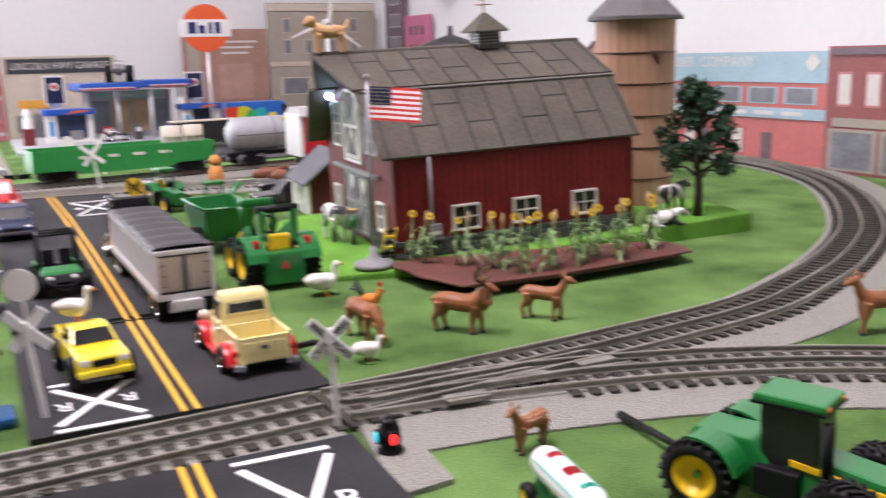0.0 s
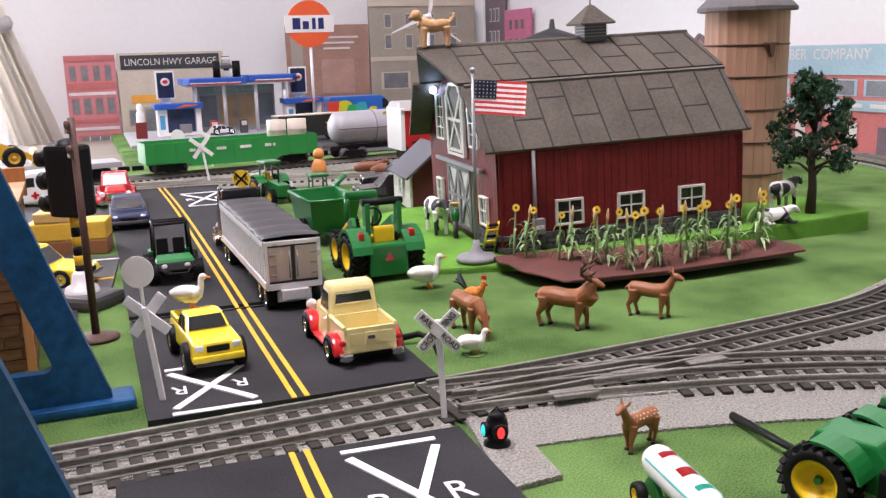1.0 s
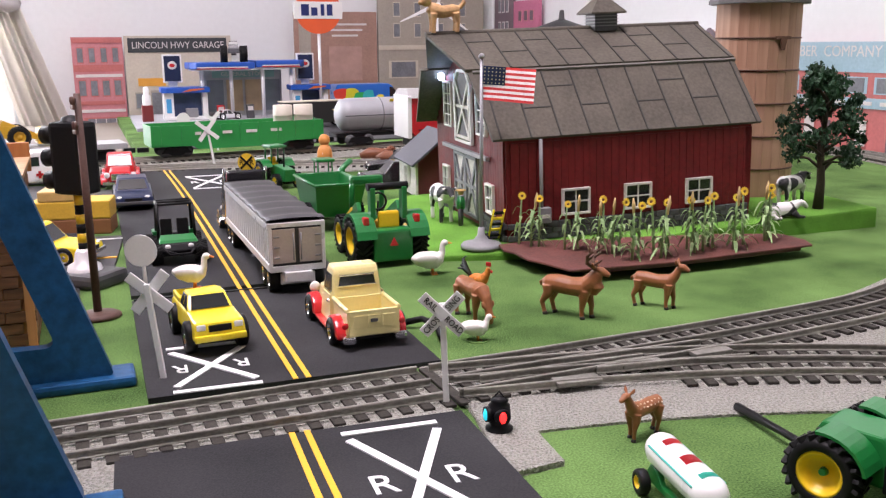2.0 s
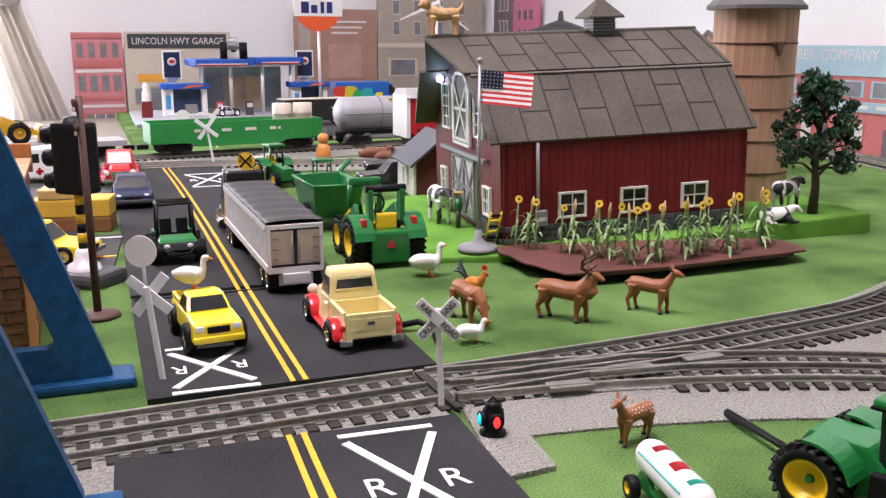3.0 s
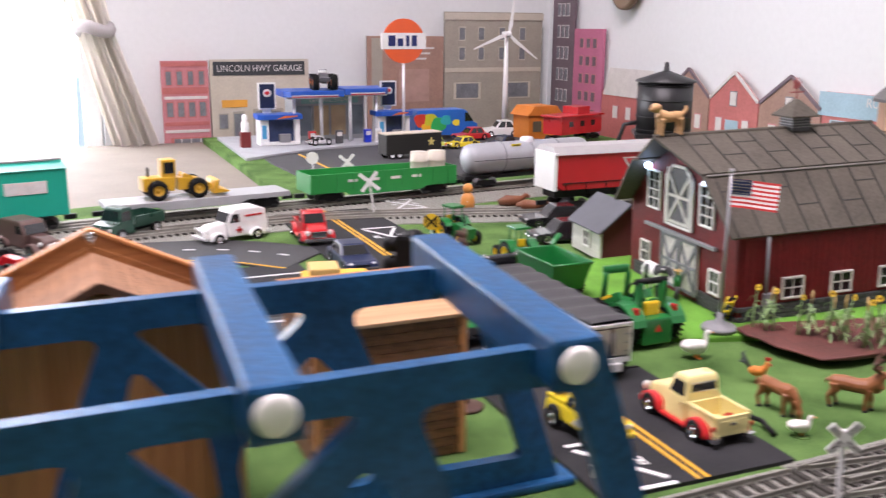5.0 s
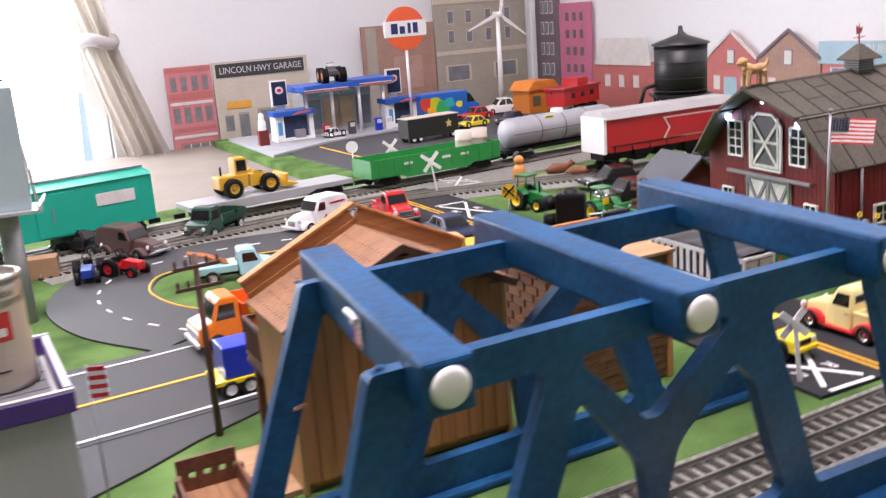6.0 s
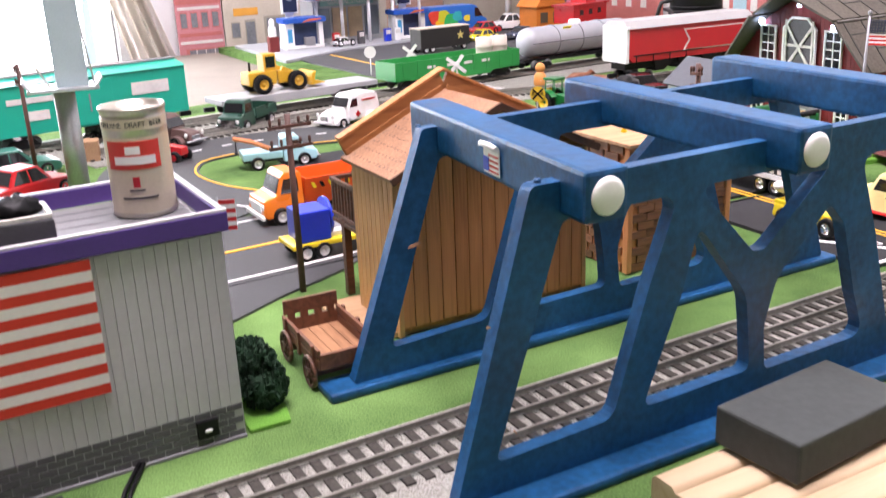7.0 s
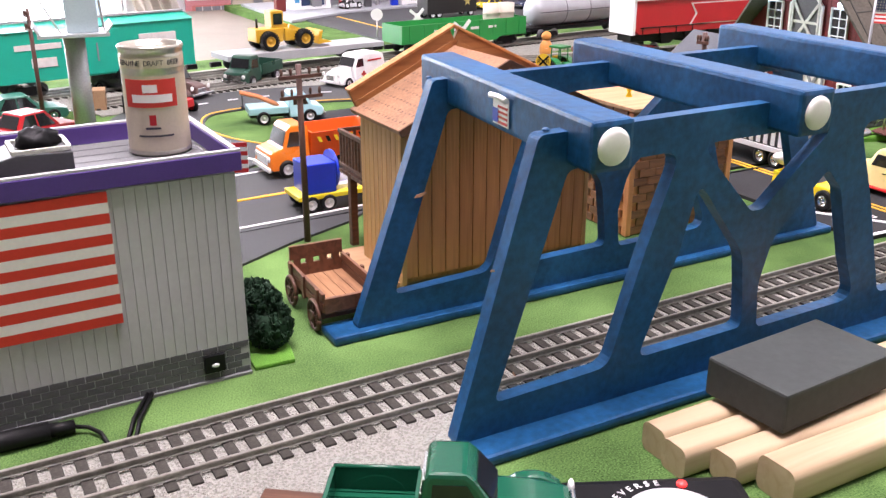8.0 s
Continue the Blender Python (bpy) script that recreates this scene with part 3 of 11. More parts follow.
track(RIGHT_PTS, "three-rail toy track branching off at a turnout", True, bed=(0.03, 0.051), trim=(11, 0), sink=0.0005)
FAR_PTS = [L2(-0.95, 0.68), L2(-0.80, 0.88), L2(-0.60, 1.035), L2(-0.40, 1.115), L2(-0.19, 1.165), L2(0.0, 1.195), L2(0.15, 1.212), L2(0.30, 1.228), L2(0.45, 1.250), L2(0.62, 1.268), L2(0.80, 1.275)]
FAR_OB, FAR_PATH = track(FAR_PTS, "three-rail toy track along the back of the table", False, bed=(0.050, 0.085))
FAR2_PTS = [L2(-0.30, 1.055), L2(-0.12, 1.098), L2(0.05, 1.122), L2(0.17, 1.122), L2(0.28, 1.098), L2(0.40, 1.066), L2(0.50, 1.054), L2(0.64, 1.052)]
track(FAR2_PTS, "second three-rail toy track in front of the back line", False, bed=(0.060, 0.050), sink=0.0004)

# guard rails and frog of the turnout
sw = thing("turnout", Matrix(), "turnout with check rails and grey metal plates", "", kind="structure")
for pts in ([(0.022, 0.430), (0.055, 0.447), (0.10, 0.474)], [(0.048, 0.426), (0.085, 0.442), (0.12, 0.4555)], [(0.00, 0.408), (0.035, 0.428), (0.070, 0.4475)]):
    part("check_rail", rail_bm(smooth_path(pts, 0.006), 0.0, BED_Z + 0.0013), RAIL, sw)
for (x, y, a) in ((0.066, 0.4385, 31), (0.098, 0.458, 31), (0.04, 0.412, 26)):
    bm = bmesh.new()
    bm_box(bm, (0, 0, 0), (0.020, 0.008, 0.0018), bev=0.0004)
    part("plate", bm, RAIL_DARK, sw, at=pose(x, y, BED_Z + 0.0032, 0, 0, a))
# loose piece of roadbed beside the crossing
bm = bmesh.new()
bm_prism(bm, [(-0.003, 0.390), (0.020, 0.379), (0.038, 0.341), (0.020, 0.328)], 0, 0.0022)
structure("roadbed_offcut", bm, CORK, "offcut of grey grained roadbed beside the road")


# ---- blue bridge ----
def fillet(poly, radii):
    """Rounds the corners of a flat outline; radii: one for all, or one a corner."""
    out = []
    n = len(poly)
    for i, p in enumerate(poly):
        r = radii[i] if hasattr(radii, "__len__") else radii
        p, a, b = Vector(p), Vector(poly[i - 1]), Vector(poly[(i + 1) % n])
        da, db = (a - p), (b - p)
        la, lb = da.length, db.length
        da, db = da / la, db / lb
        half = math.acos(max(-1.0, min(1.0, da.dot(db)))) / 2
        cut = min(r / math.tan(half), 0.45 * la, 0.45 * lb) if half < 1.5 else 0.0
        if cut < 1e-5:
            out.append(tuple(p))
            continue
        s, e = p + da * cut, p + db * cut
        for k in range(6):
            t = k / 5
            out.append(tuple(s * (1 - t) ** 2 + p * 2 * t * (1 - t) + e * t * t))
    return out


def sawn_board(outline, holes, y0, y1, bev, m):
    """A board of outline (x, z) with sawn-out holes, from y0 to y1, its edges eased."""
    flat_ = bmesh.new()
    loops = []
    for loop in [outline] + holes:
        vs = [flat_.verts.new((x, 0.0, z)) for x, z in loop]
        loops.append([v.co.copy() for v in vs])
        for i, v in enumerate(vs):
            flat_.edges.new((v, vs[(i + 1) % len(vs)]))
    bmesh.ops.triangle_fill(flat_, use_beauty=True, use_dissolve=False, edges=flat_.edges[:])
    flat_.verts.ensure_lookup_table()
    out = bmesh.new()
    front_ = [out.verts.new((v.co.x, y0, v.co.z)) for v in flat_.verts]
    back_ = [out.verts.new((v.co.x, y1, v.co.z)) for v in flat_.verts]
    flat_.verts.index_update()
    for f in flat_.faces:
        ids = [v.index for v in f.verts]
        out.faces.new([front_[i] for i in ids])
        out.faces.new([back_[i] for i in reversed(ids)])
    rim = []
    k = 0
    for loop in loops:
        n = len(loop)
        for i in range(n):
            a, b = k + i, k + (i + 1) % n
            out.faces.new((front_[a], front_[b], back_[b], back_[a]))
            rim += [(front_[a], front_[b]), (back_[a], back_[b])]
        k += n
    flat_.free()
    bmesh.ops.recalc_face_normals(out, faces=out.faces[:])
    edges = [e for e in (out.edges.get(p) for p in rim) if e]
    bmesh.ops.bevel(out, geom=edges, offset=bev, segments=2, affect="EDGES", profile=0.6, clamp_overlap=True)
    out.transform(m)
    return out


def bridge():
    SKEW = 0.107  # the far side stands a little further along than the near one
    m = pose(0, 0, 0, 0, 0, 31)
    ob = thing("trestle_bridge", m, "hand-made blue painted wooden bridge over the track", "bridge")
    NEAR_V, FAR_V, TH = 0.2963, 0.4132, 0.0066
    bay = [(-0.2550, 0.0192), (-0.1985, 0.0212), (-0.1825, 0.0720), (-0.1675, 0.1118), (-0.2240, 0.1112)]
    lower = [(-0.1825, 0.0215), (-0.1215, 0.0225), (-0.1238, 0.0430), (-0.1265, 0.0600), (-0.1560, 0.0970), (-0.1635, 0.0690)]
    vee = [(-0.1575, 0.1132), (-0.1240, 0.0790), (-0.1170, 0.0790), (-0.0765, 0.1132)]
    lower_b = [(-0.0450, 0.0212), (-0.0550, 0.0440), (-0.0670, 0.0810), (-0.0775, 0.0920), (-0.1080, 0.0640), (-0.1140, 0.0420), (-0.1115, 0.0200)]
    bay_b = [(0.0345, 0.0195), (0.0030, 0.1120), (-0.0600, 0.1118), (-0.0440, 0.0720), (-0.0270, 0.0205)]
    holes = [fillet(bay, [0.003, 0.009, 0.030, 0.007, 0.005]), fillet(lower, [0.004, 0.004, 0.020, 0.020, 0.004, 0.020]), fillet(vee, [0.004, 0.006, 0.006, 0.004]),
             fillet(lower_b, [0.007, 0.03, 0.006, 0.004, 0.02, 0.02, 0.004]), fillet(bay_b, [0.004, 0.005, 0.007, 0.03, 0.007])]
    for v in (NEAR_V, FAR_V):
        du = SKEW * (v - NEAR_V)
        foot, head = (-0.2730, -0.2380) if v == NEAR_V else (-0.2765, -0.2325)
        outline = fillet([(foot, 0.0046), (0.0560, 0.0046), (0.0158, 0.1275), (head, 0.1262)], [0.002, 0.002, 0.004, 0.004])
        bm = bmesh.new()
        if v == NEAR_V:
            bm_box(bm, (-0.1020, v - 0.0030, 0.0024), (0.338, 0.0215, 0.0048), bev=0.0018)
        else:
            bm_box(bm, (-0.1005, v + 0.0045, 0.0024), (0.355, 0.0200, 0.0048), bev=0.0018)
        part("base_board", bm, BLUE_PAINT, ob)
        part("side_frame", sawn_board(outline, holes, v, v + TH, 0.0011, Matrix.Translation((du, 0, 0))), BLUE_PAINT, ob, "blue side sawn from one board with open bays")
        for x in (-0.2330, 0.0085):
            bm = bmesh.new()
            bm_lathe(bm, [(0.0, 0.0012), (0.0011, 0.0010), (0.0016, 0.0003), (0.0016, 0.0)], 10, Matrix.Translation((x + du, v + TH / 2, 0.1268)))
            part("screw", bm, BLUE_PAINT, ob)
    for x, z, k in ((-0.2175, 0.1234, 0.112), (-0.1122, 0.1248, 0.056), (-0.0062, 0.1262, 0.078)):
        mid = Vector((x + k * 0.0845, 0.3640, z))
        bm = bmesh.new()
        bm_box(bm, (0, 0, 0), (0.0192, 0.1705, 0.0195), bev=0.0019)
        for v_ in bm.verts:
            v_.co.x += k * v_.co.y
        beam = part("cross_beam", bm, BLUE_PAINT, ob, at=Matrix.Translation(mid))
        bm = bmesh.new()
        bm_lathe(bm, [(0.0, 0.0019), (0.0050, 0.0018), (0.0064, 0.0014), (0.0071, 0.0007), (0.0072, 0.0)], 28, Matrix.Translation((-k * 0.0852, -0.0852, 0.0)) @ Matrix.Rotation(radians(90), 4, "X"))
        part("end_cap", bm, WHITE_PLASTIC, beam, "round white plastic cap")
    # chips of bare wood where the paint has gone
    chip_m = mat("bare_wood_chip", (0.50, 0.27, 0.17), 0.8, var=0.3)
    for x, v, z, w, h, a in ((-0.2395, FAR_V - 0.0002, 0.0700, 0.0075, 0.0022, -8), (-0.2570, NEAR_V - 0.0002, 0.0765, 0.0020, 0.0012, 20), (-0.2460, NEAR_V - 0.0002, 0.0300, 0.0028, 0.0008, 60)):
        bm = bmesh.new()
        bm_side(bm, [(-w / 2, -h * 0.3), (-w * 0.1, -h / 2), (w / 2, -h * 0.1), (w * 0.3, h * 0.4), (-w * 0.35, h * 0.3)], -0.0001, 0.0002)
        part("paint_chip", bm, chip_m, ob, "bare wood where paint chipped off", pose(x + SKEW * (v - NEAR_V), v, z, 0, a))
    # small paper sticker, its top corner curled, on the first beam
    st = thing("sticker", m @ pose(-0.2198, 0.3520, 0.1236, 0, 0, -90 - math.degrees(math.atan(SKEW))) @ UP, "small white paper sticker with red and blue stripes, top edge curled", "sticker")
    bm = bmesh.new()
    bm_box(bm, (0, -0.0012, 0), (0.0150, 0.0115, 0.0003))
    part("paper", bm, WHITE_PLASTIC, st)
    bm = bmesh.new()
    bm_tube(bm, [(-0.0080, 0.0050, 0.0012), (0.0, 0.0056, 0.0014), (0.0080, 0.0050, 0.0016)], 0.0013, 8)
    part("curl", bm, WHITE_PLASTIC, st, "curled white paper edge")
    for k in range(4):
        bm = bmesh.new()
        bm_box(bm, (0.0022, -0.0056 + 0.0022 * k, 0.0003), (0.0090, 0.0010, 0.0003))
        part("stripe", bm, RED, st)
    bm = bmesh.new()
    bm_box(bm, (-0.0045, -0.0030, 0.0004), (0.0052, 0.0060, 0.0003))
    part("blue_field", bm, TRUEBLUE, st)


bridge()


# ---- farm: turf pad, barn, shed, silo ----
bm = bmesh.new()
FARM = pose(-0.0105, 0.6635, 0, 0, 0, 25)
FARM_TILT = FARM @ pose(0, 0, 0, 0, -1.9, 0)  # the board rises towards the silo
bm_prism(bm, [(-0.060, -0.006), (0.02, -0.022), (0.30, 0.006), (0.300, 0.09), (0.24, 0.24), (0.0, 0.25), (-0.09, 0.19), (-0.085, 0.02)], -0.0130, 0.0056, bev=0.0018)
structure("turf_pad", bm, GRASS_LIGHT, "light green turf board under the farm buildings", FARM_TILT)


def sash(parent, at, w, h, nx, ny, frame_mat=WEATHERED, name="window", t=0.0016):
    """A small window: dark pane, frame and bars; faces -y."""
    ob = new(name)
    ob.parent = parent
    ob.matrix_local = at
    bm = bmesh.new()
    bm_box(bm, (0, 0.0004, 0), (w, 0.0012, h))
    part("pane", bm, GLASS_DARK, ob)
    bm = bmesh.new()
    for s in (-1, 1):
        bm_box(bm, (s * (w / 2 + t / 2), -0.0005, 0), (t, 0.0028, h + 2 * t), bev=0.0002)
        bm_box(bm, (0, -0.0005, s * (h / 2 + t / 2)), (w, 0.0026, t), bev=0.0002)
    for i in range(1, nx):
        bm_box(bm, (-w / 2 + w * i / nx, -0.0004, 0), (t * 0.55, 0.0016, h))
    for i in range(1, ny):
        bm_box(bm, (0, -0.0004, -h / 2 + h * i / ny), (w, 0.0014, t * 0.55))
    part("frame", bm, frame_mat, ob)
    return ob


def barn():
    LEN, WID, EAVE, BRK, TOP, Z0 = 0.190, 0.178, 0.0795, 0.1200, 0.1455, 0.006
    ob = thing("barn", FARM_TILT @ pose(0, 0.011, 0), "dark red toy barn with weathered grey gambrel roof and stone footing", "barn")
    inset = 0.042
    # local x along the side, y across the front
    prof = [(0, Z0), (WID, Z0), (WID, EAVE - 0.002), (WID - inset, BRK), (WID / 2, TOP), (inset, BRK), (0, EAVE - 0.002)]
    across = Matrix(((0, 0, 1, 0), (1, 0, 0, 0), (0, 1, 0, 0), (0, 0, 0, 1)))
    bm = bmesh.new()
    bm_prism(bm, prof, 0.0, LEN, across)
    part("wall", bm, BARN_RED, ob)
    # vertical boards
    bm = bmesh.new()
    x = 0.003
    while x < LEN:
        w = random.uniform(0.0050, 0.0066)
        bm_box(bm, (min(x + w / 2, LEN - w / 2), -0.0006, (Z0 + 0.013 + EAVE - 0.005) / 2), (w - 0.0003, 0.0012, EAVE - 0.005 - Z0 - 0.013), bev=0.0002)
        x += w
    tagged(part("board", bm, BARN_RED, ob), kind="stuff")
    bm = bmesh.new()
    y = 0.002
    while y < WID - 0.004:
        w = random.uniform(0.0050, 0.0066)
        yc = y + w / 2
        top = EAVE - 0.002 + (BRK - EAVE + 0.002) * min(1, min(yc, WID - yc) / inset) if min(yc, WID - yc) < inset else BRK + (TOP - BRK) * (min(yc, WID - yc) - inset) / (WID / 2 - inset)
        bm_box(bm, (-0.0006, yc, (Z0 + 0.013 + top - 0.002) / 2), (0.0012, w - 0.0003, top - 0.002 - Z0 - 0.013), bev=0.0002)
        y += w
    tagged(part("board", bm, BARN_RED, ob), kind="stuff")
    # stone footing, three courses of blocks
    blk = bmesh.new()
    bm_box(blk, (0, 0, 0), (0.0088, 0.0030, 0.0038), bev=0.0005)
    blk = mesh_of("stone", blk, STONE_DK)
    for c in range(3):
        z = Z0 + 0.0021 + c * 0.0042
        n = int(LEN / 0.0094)
        for i in range(n):
            s = new("stone", blk)
            s.parent = ob
            s.matrix_local = pose(0.0046 + i * 0.0094 + (0.0047 if c % 2 else 0) * (i < n - 1), -0.0010 + random.uniform(-0.0003, 0.0003), z)
        n = int(WID / 0.0094)
        for i in range(n):
            if 0.052 < 0.0046 + i * 0.0094 < 0.128:
                continue
            s = new("stone", blk)
            s.parent = ob
            s.matrix_local = pose(-0.0010 + random.uniform(-0.0003, 0.0003), 0.0046 + i * 0.0094 + (0.0047 if c % 2 else 0) * (i < n - 1), z, 0, 0, 90)
    # roof of standing panels, four slopes
    HOOD, BACK = 0.030, 0.006

    def slope(y0, z0, y1, z1, front0, front1, name):
        d = Vector((0, y1 - y0, z1 - z0))
        nrm = Vector((0, -(z1 - z0), y1 - y0)).normalized() * (1 if y1 > y0 else -1)
        if nrm.z < 0:
            nrm = -nrm
        bm = bmesh.new()
        q = [Vector((-front0, y0, z0)), Vector((LEN + BACK, y0, z0)), Vector((LEN + BACK, y1, z1)), Vector((-front1, y1, z1))]
        vs = [bm.verts.new(p) for p in q] + [bm.verts.new(p + nrm * 0.0024) for p in q]
        for f in ((0, 1, 2, 3), (7, 6, 5, 4), (0, 1, 5, 4), (1, 2, 6, 5), (2, 3, 7, 6), (3, 0, 4, 7)):
            bm.faces.new([vs[i] for i in f])
        r = part(name, bm, BARN_ROOF, ob)
        n = 9
        pitch = (LEN + BACK) / n
        skip = random.Random(7)
        for i in range(n + 1):
            x = 0.0 + i * pitch - 0.004
            bm = bmesh.new()
            a, b = Vector((x, y0, z0)) + nrm * 0.0026, Vector((x, y1, z1)) + nrm * 0.0026
            rot = Matrix((Vector((1, 0, 0)), d.normalized(), nrm.normalized())).transposed()
            bm_box(bm, (a + b) / 2, (0.0012, d.length, 0.0010), rot, bev=0.0003)
            part("seam_rib", bm, ROOF_SEAM, r)
            if i < n:
                k = 0.42 if i % 2 else 0.72
                c = a.lerp(b, k) + Vector((pitch / 2, 0, 0))
                bm = bmesh.new()
                bm_box(bm, c - nrm * 0.0003, (pitch - 0.002, 0.0012, 0.0012), rot, bev=0.0003)
                if i % 2 or skip.random() < 0.4:
                    part("lap_rib", bm, ROOF_SEAM, r)
                else:
                    bm.free()
        return r
    o = 0.002
    slope(-o, EAVE - 0.003, inset - 0.004, BRK + 0.001, 0.010, 0.014, "roof")
    slope(inset - 0.006, BRK + 0.002, WID / 2, TOP + 0.0015, 0.016, HOOD, "roof")
    slope(WID + o, EAVE - 0.003, WID - inset + 0.004, BRK + 0.001, 0.018, 0.022, "roof")
    slope(WID - inset + 0.006, BRK + 0.002, WID / 2, TOP + 0.0015, 0.016, HOOD, "roof")
    bm = bmesh.new()
    bm_cyl(bm, (-HOOD, WID / 2, TOP + 0.0035), (LEN + BACK, WID / 2, TOP + 0.0035), 0.0022, n=8)
    part("ridge_cap", bm, BARN_ROOF, ob)
    bm = bmesh.new()
    bm_box(bm, (LEN / 2 - 0.002, inset - 0.0020, BRK + 0.0040), (LEN + 0.018, 0.0135, 0.0026), Matrix.Rotation(radians(27), 3, "X"), bev=0.0006)
    part("break_cap", bm, ROOF_CAP, ob, "smooth pale grey cap strip")
    # side windows, meter and conduit
    for x in (0.0505, 0.0982, 0.1468):
        sash(ob, pose(x, -0.0018, 0.0312), 0.0180, 0.0155, 2, 2)
    bm = bmesh.new()
    bm_cyl(bm, (0.0245, -0.003, 0.014), (0.0245, -0.003, EAVE - 0.003), 0.0013, n=10)
    part("conduit", bm, GREY, ob)
    bm = bmesh.new()
    bm_box(bm, (0.0265, -0.0035, 0.0235), (0.0085, 0.005, 0.011), bev=0.0006)
    mt = part("meter_box", bm, GREY, ob)
    bm = bmesh.new()
    bm_box(bm, (0.0265, -0.0062, 0.0230), (0.006, 0.0006, 0.0026))
    part("plate", bm, WEATHERED, mt, "small plate with two plain bars")
    # front: windows, big doors, loft door
    F = Matrix.Rotation(radians(-90), 4, "Z")

    def front(y, z):
        return Matrix.Translation((-0.0018, y, z)) @ F
    for y in (0.030, 0.146):
        sash(ob, front(y, 0.0320), 0.0135, 0.0185, 2, 2, WHITE_PLASTIC)
    for y in (0.0455, 0.1330):
        sash(ob, front(y, 0.0940), 0.0190, 0.0330, 2, 4, WHITE_PLASTIC)

    def xdoor(y, z, w, h, arch, name):
        dr = new(name)
        dr.parent = ob
        dr.matrix_local = front(y, z)
        if arch:
            poly = [(-w / 2, -h / 2), (w / 2, -h / 2), (w / 2, h / 2 - 0.008), (w / 4, h / 2), (-w / 4, h / 2), (-w / 2, h / 2 - 0.008)]
        else:
            poly = [(-w / 2, -h / 2), (w / 2, -h / 2), (w / 2, h / 2), (-w / 2, h / 2)]
        bm = bmesh.new()
        bm_side(bm, poly, -0.001, 0.001)
        part("leaf", bm, WEATHERED if not arch else mat("dark_loft", (0.10, 0.10, 0.11), 0.7, var=0.3), dr)
        grey = mat("grey_trim", (0.20, 0.21, 0.22), 0.7, var=0.25)
        for cx in ((-w / 4, w / 4) if not arch else (0,)):
            ww = w / 2 if not arch else w
            for a, b in (((-ww / 2, -h / 2), (ww / 2, h / 2)), ((ww / 2, -h / 2), (-ww / 2, h / 2))):
                bm = bmesh.new()
                A, B = Vector((cx + a[0] * 0.92, 0, a[1] * 0.96)), Vector((cx + b[0] * 0.92, 0, b[1] * (0.96 if not arch else 0.8)))
                dd = B - A
                bm_box(bm, ((A + B) / 2 + Vector((0, -0.0017, 0))), (dd.length, 0.001 + 0.0003 * (a[0] > 0), 0.0030), Matrix.Rotation(-math.atan2(dd.z, dd.x), 3, "Y"))
                part("brace", bm, WEATHERED if arch else grey, dr)
            for s in (-1, 1):
                bm = bmesh.new()
                bm_box(bm, (cx + s * (ww / 2 - 0.0012), -0.0019, 0), (0.0024, 0.0014, h), bev=0.0002)
                part("stile", bm, WEATHERED if arch else grey, dr)
            for zz in (-h / 2 + 0.0012, 0, h / 2 - 0.0012):
                if arch and zz > 0.001:
                    continue
                bm = bmesh.new()
                bm_box(bm, (cx, -0.0018, zz), (ww - 0.005, 0.0012, 0.0024))
                part("rail_board", bm, WEATHERED if arch else grey, dr)
        if arch:
            bm = bmesh.new()
            t = 0.0022
            outl = [(-w / 2 - t, -h / 2 - t), (-w / 2 - t, h / 2 - 0.008), (-w / 4 - t / 2, h / 2 + t), (w / 4 + t / 2, h / 2 + t), (w / 2 + t, h / 2 - 0.008), (w / 2 + t, -h / 2 - t)]
            for p, q in zip(outl, outl[1:] + outl[:1]):
                P, Q = Vector((p[0], 0, p[1])), Vector((q[0], 0, q[1]))
                dd = Q - P
                bm_box(bm, (P + Q) / 2 + Vector((0, -0.0012, 0)), (dd.length + 0.001, 0.0024, 0.0022), Matrix.Rotation(-math.atan2(dd.z, dd.x), 3, "Y"))
            part("frame", bm, WHITE_PLASTIC, dr)
    xdoor(0.086, 0.0350, 0.060, 0.047, False, "barn_door")
    xdoor(0.0890, 0.0945, 0.038, 0.049, True, "loft_door")
    bm = bmesh.new()
    bm_box(bm, (-0.0040, 0.086, 0.0610), (0.0035, 0.116, 0.0030), bev=0.0004)
    part("door_track", bm, GREY, ob)
    # blue-white lamps under the hood
    lamp_mat = mat("lamp_glow", (0.8, 0.87, 1.0), 0.3, emit=26.0, emit_rgb=(0.50, 0.64, 1.0))
    for y, z in ((0.140, 0.1155), (0.0430, 0.1155), (0.0890, 0.134)):
        bm = bmesh.new()
        bm_ball(bm, (-0.0055, y, z), 0.0030 if z < 0.13 else 0.0022)
        part("lamp", bm, lamp_mat, ob, "small glowing blue-white bulb")
    # cupola with weathervane
    cu = new("cupola")
    cu.parent = ob
    cu.matrix_local = pose(0.112, WID / 2, TOP + 0.002)
    bm = bmesh.new()
    bm_box(bm, (0, 0, 0.0055), (0.0185, 0.0185, 0.013), bev=0.0005)
    part("base", bm, DKGREY, cu)
    bm = bmesh.new()
    for k in range(4):
        bm_box(bm, (0, 0, 0.003 + 0.0024 * k), (0.0195, 0.0195, 0.0008))
    part("louvre", bm, GREY, cu)
    bm = bmesh.new()
    bm_lathe(bm, [(0.0205, 0.0118), (0.0205, 0.0132), (0.012, 0.0195), (0.0030, 0.0265), (0.0, 0.0272)], 4, Matrix.Rotation(radians(45), 4, "Z"), smooth=False)
    part("roof", bm, BARN_ROOF, cu)
    bm = bmesh.new()
    bm_cyl(bm, (0, 0, 0.026), (0, 0, 0.046), 0.0006, n=6)
    bm_cyl(bm, (-0.007, 0, 0.033), (0.007, 0, 0.033), 0.0005, n=6)
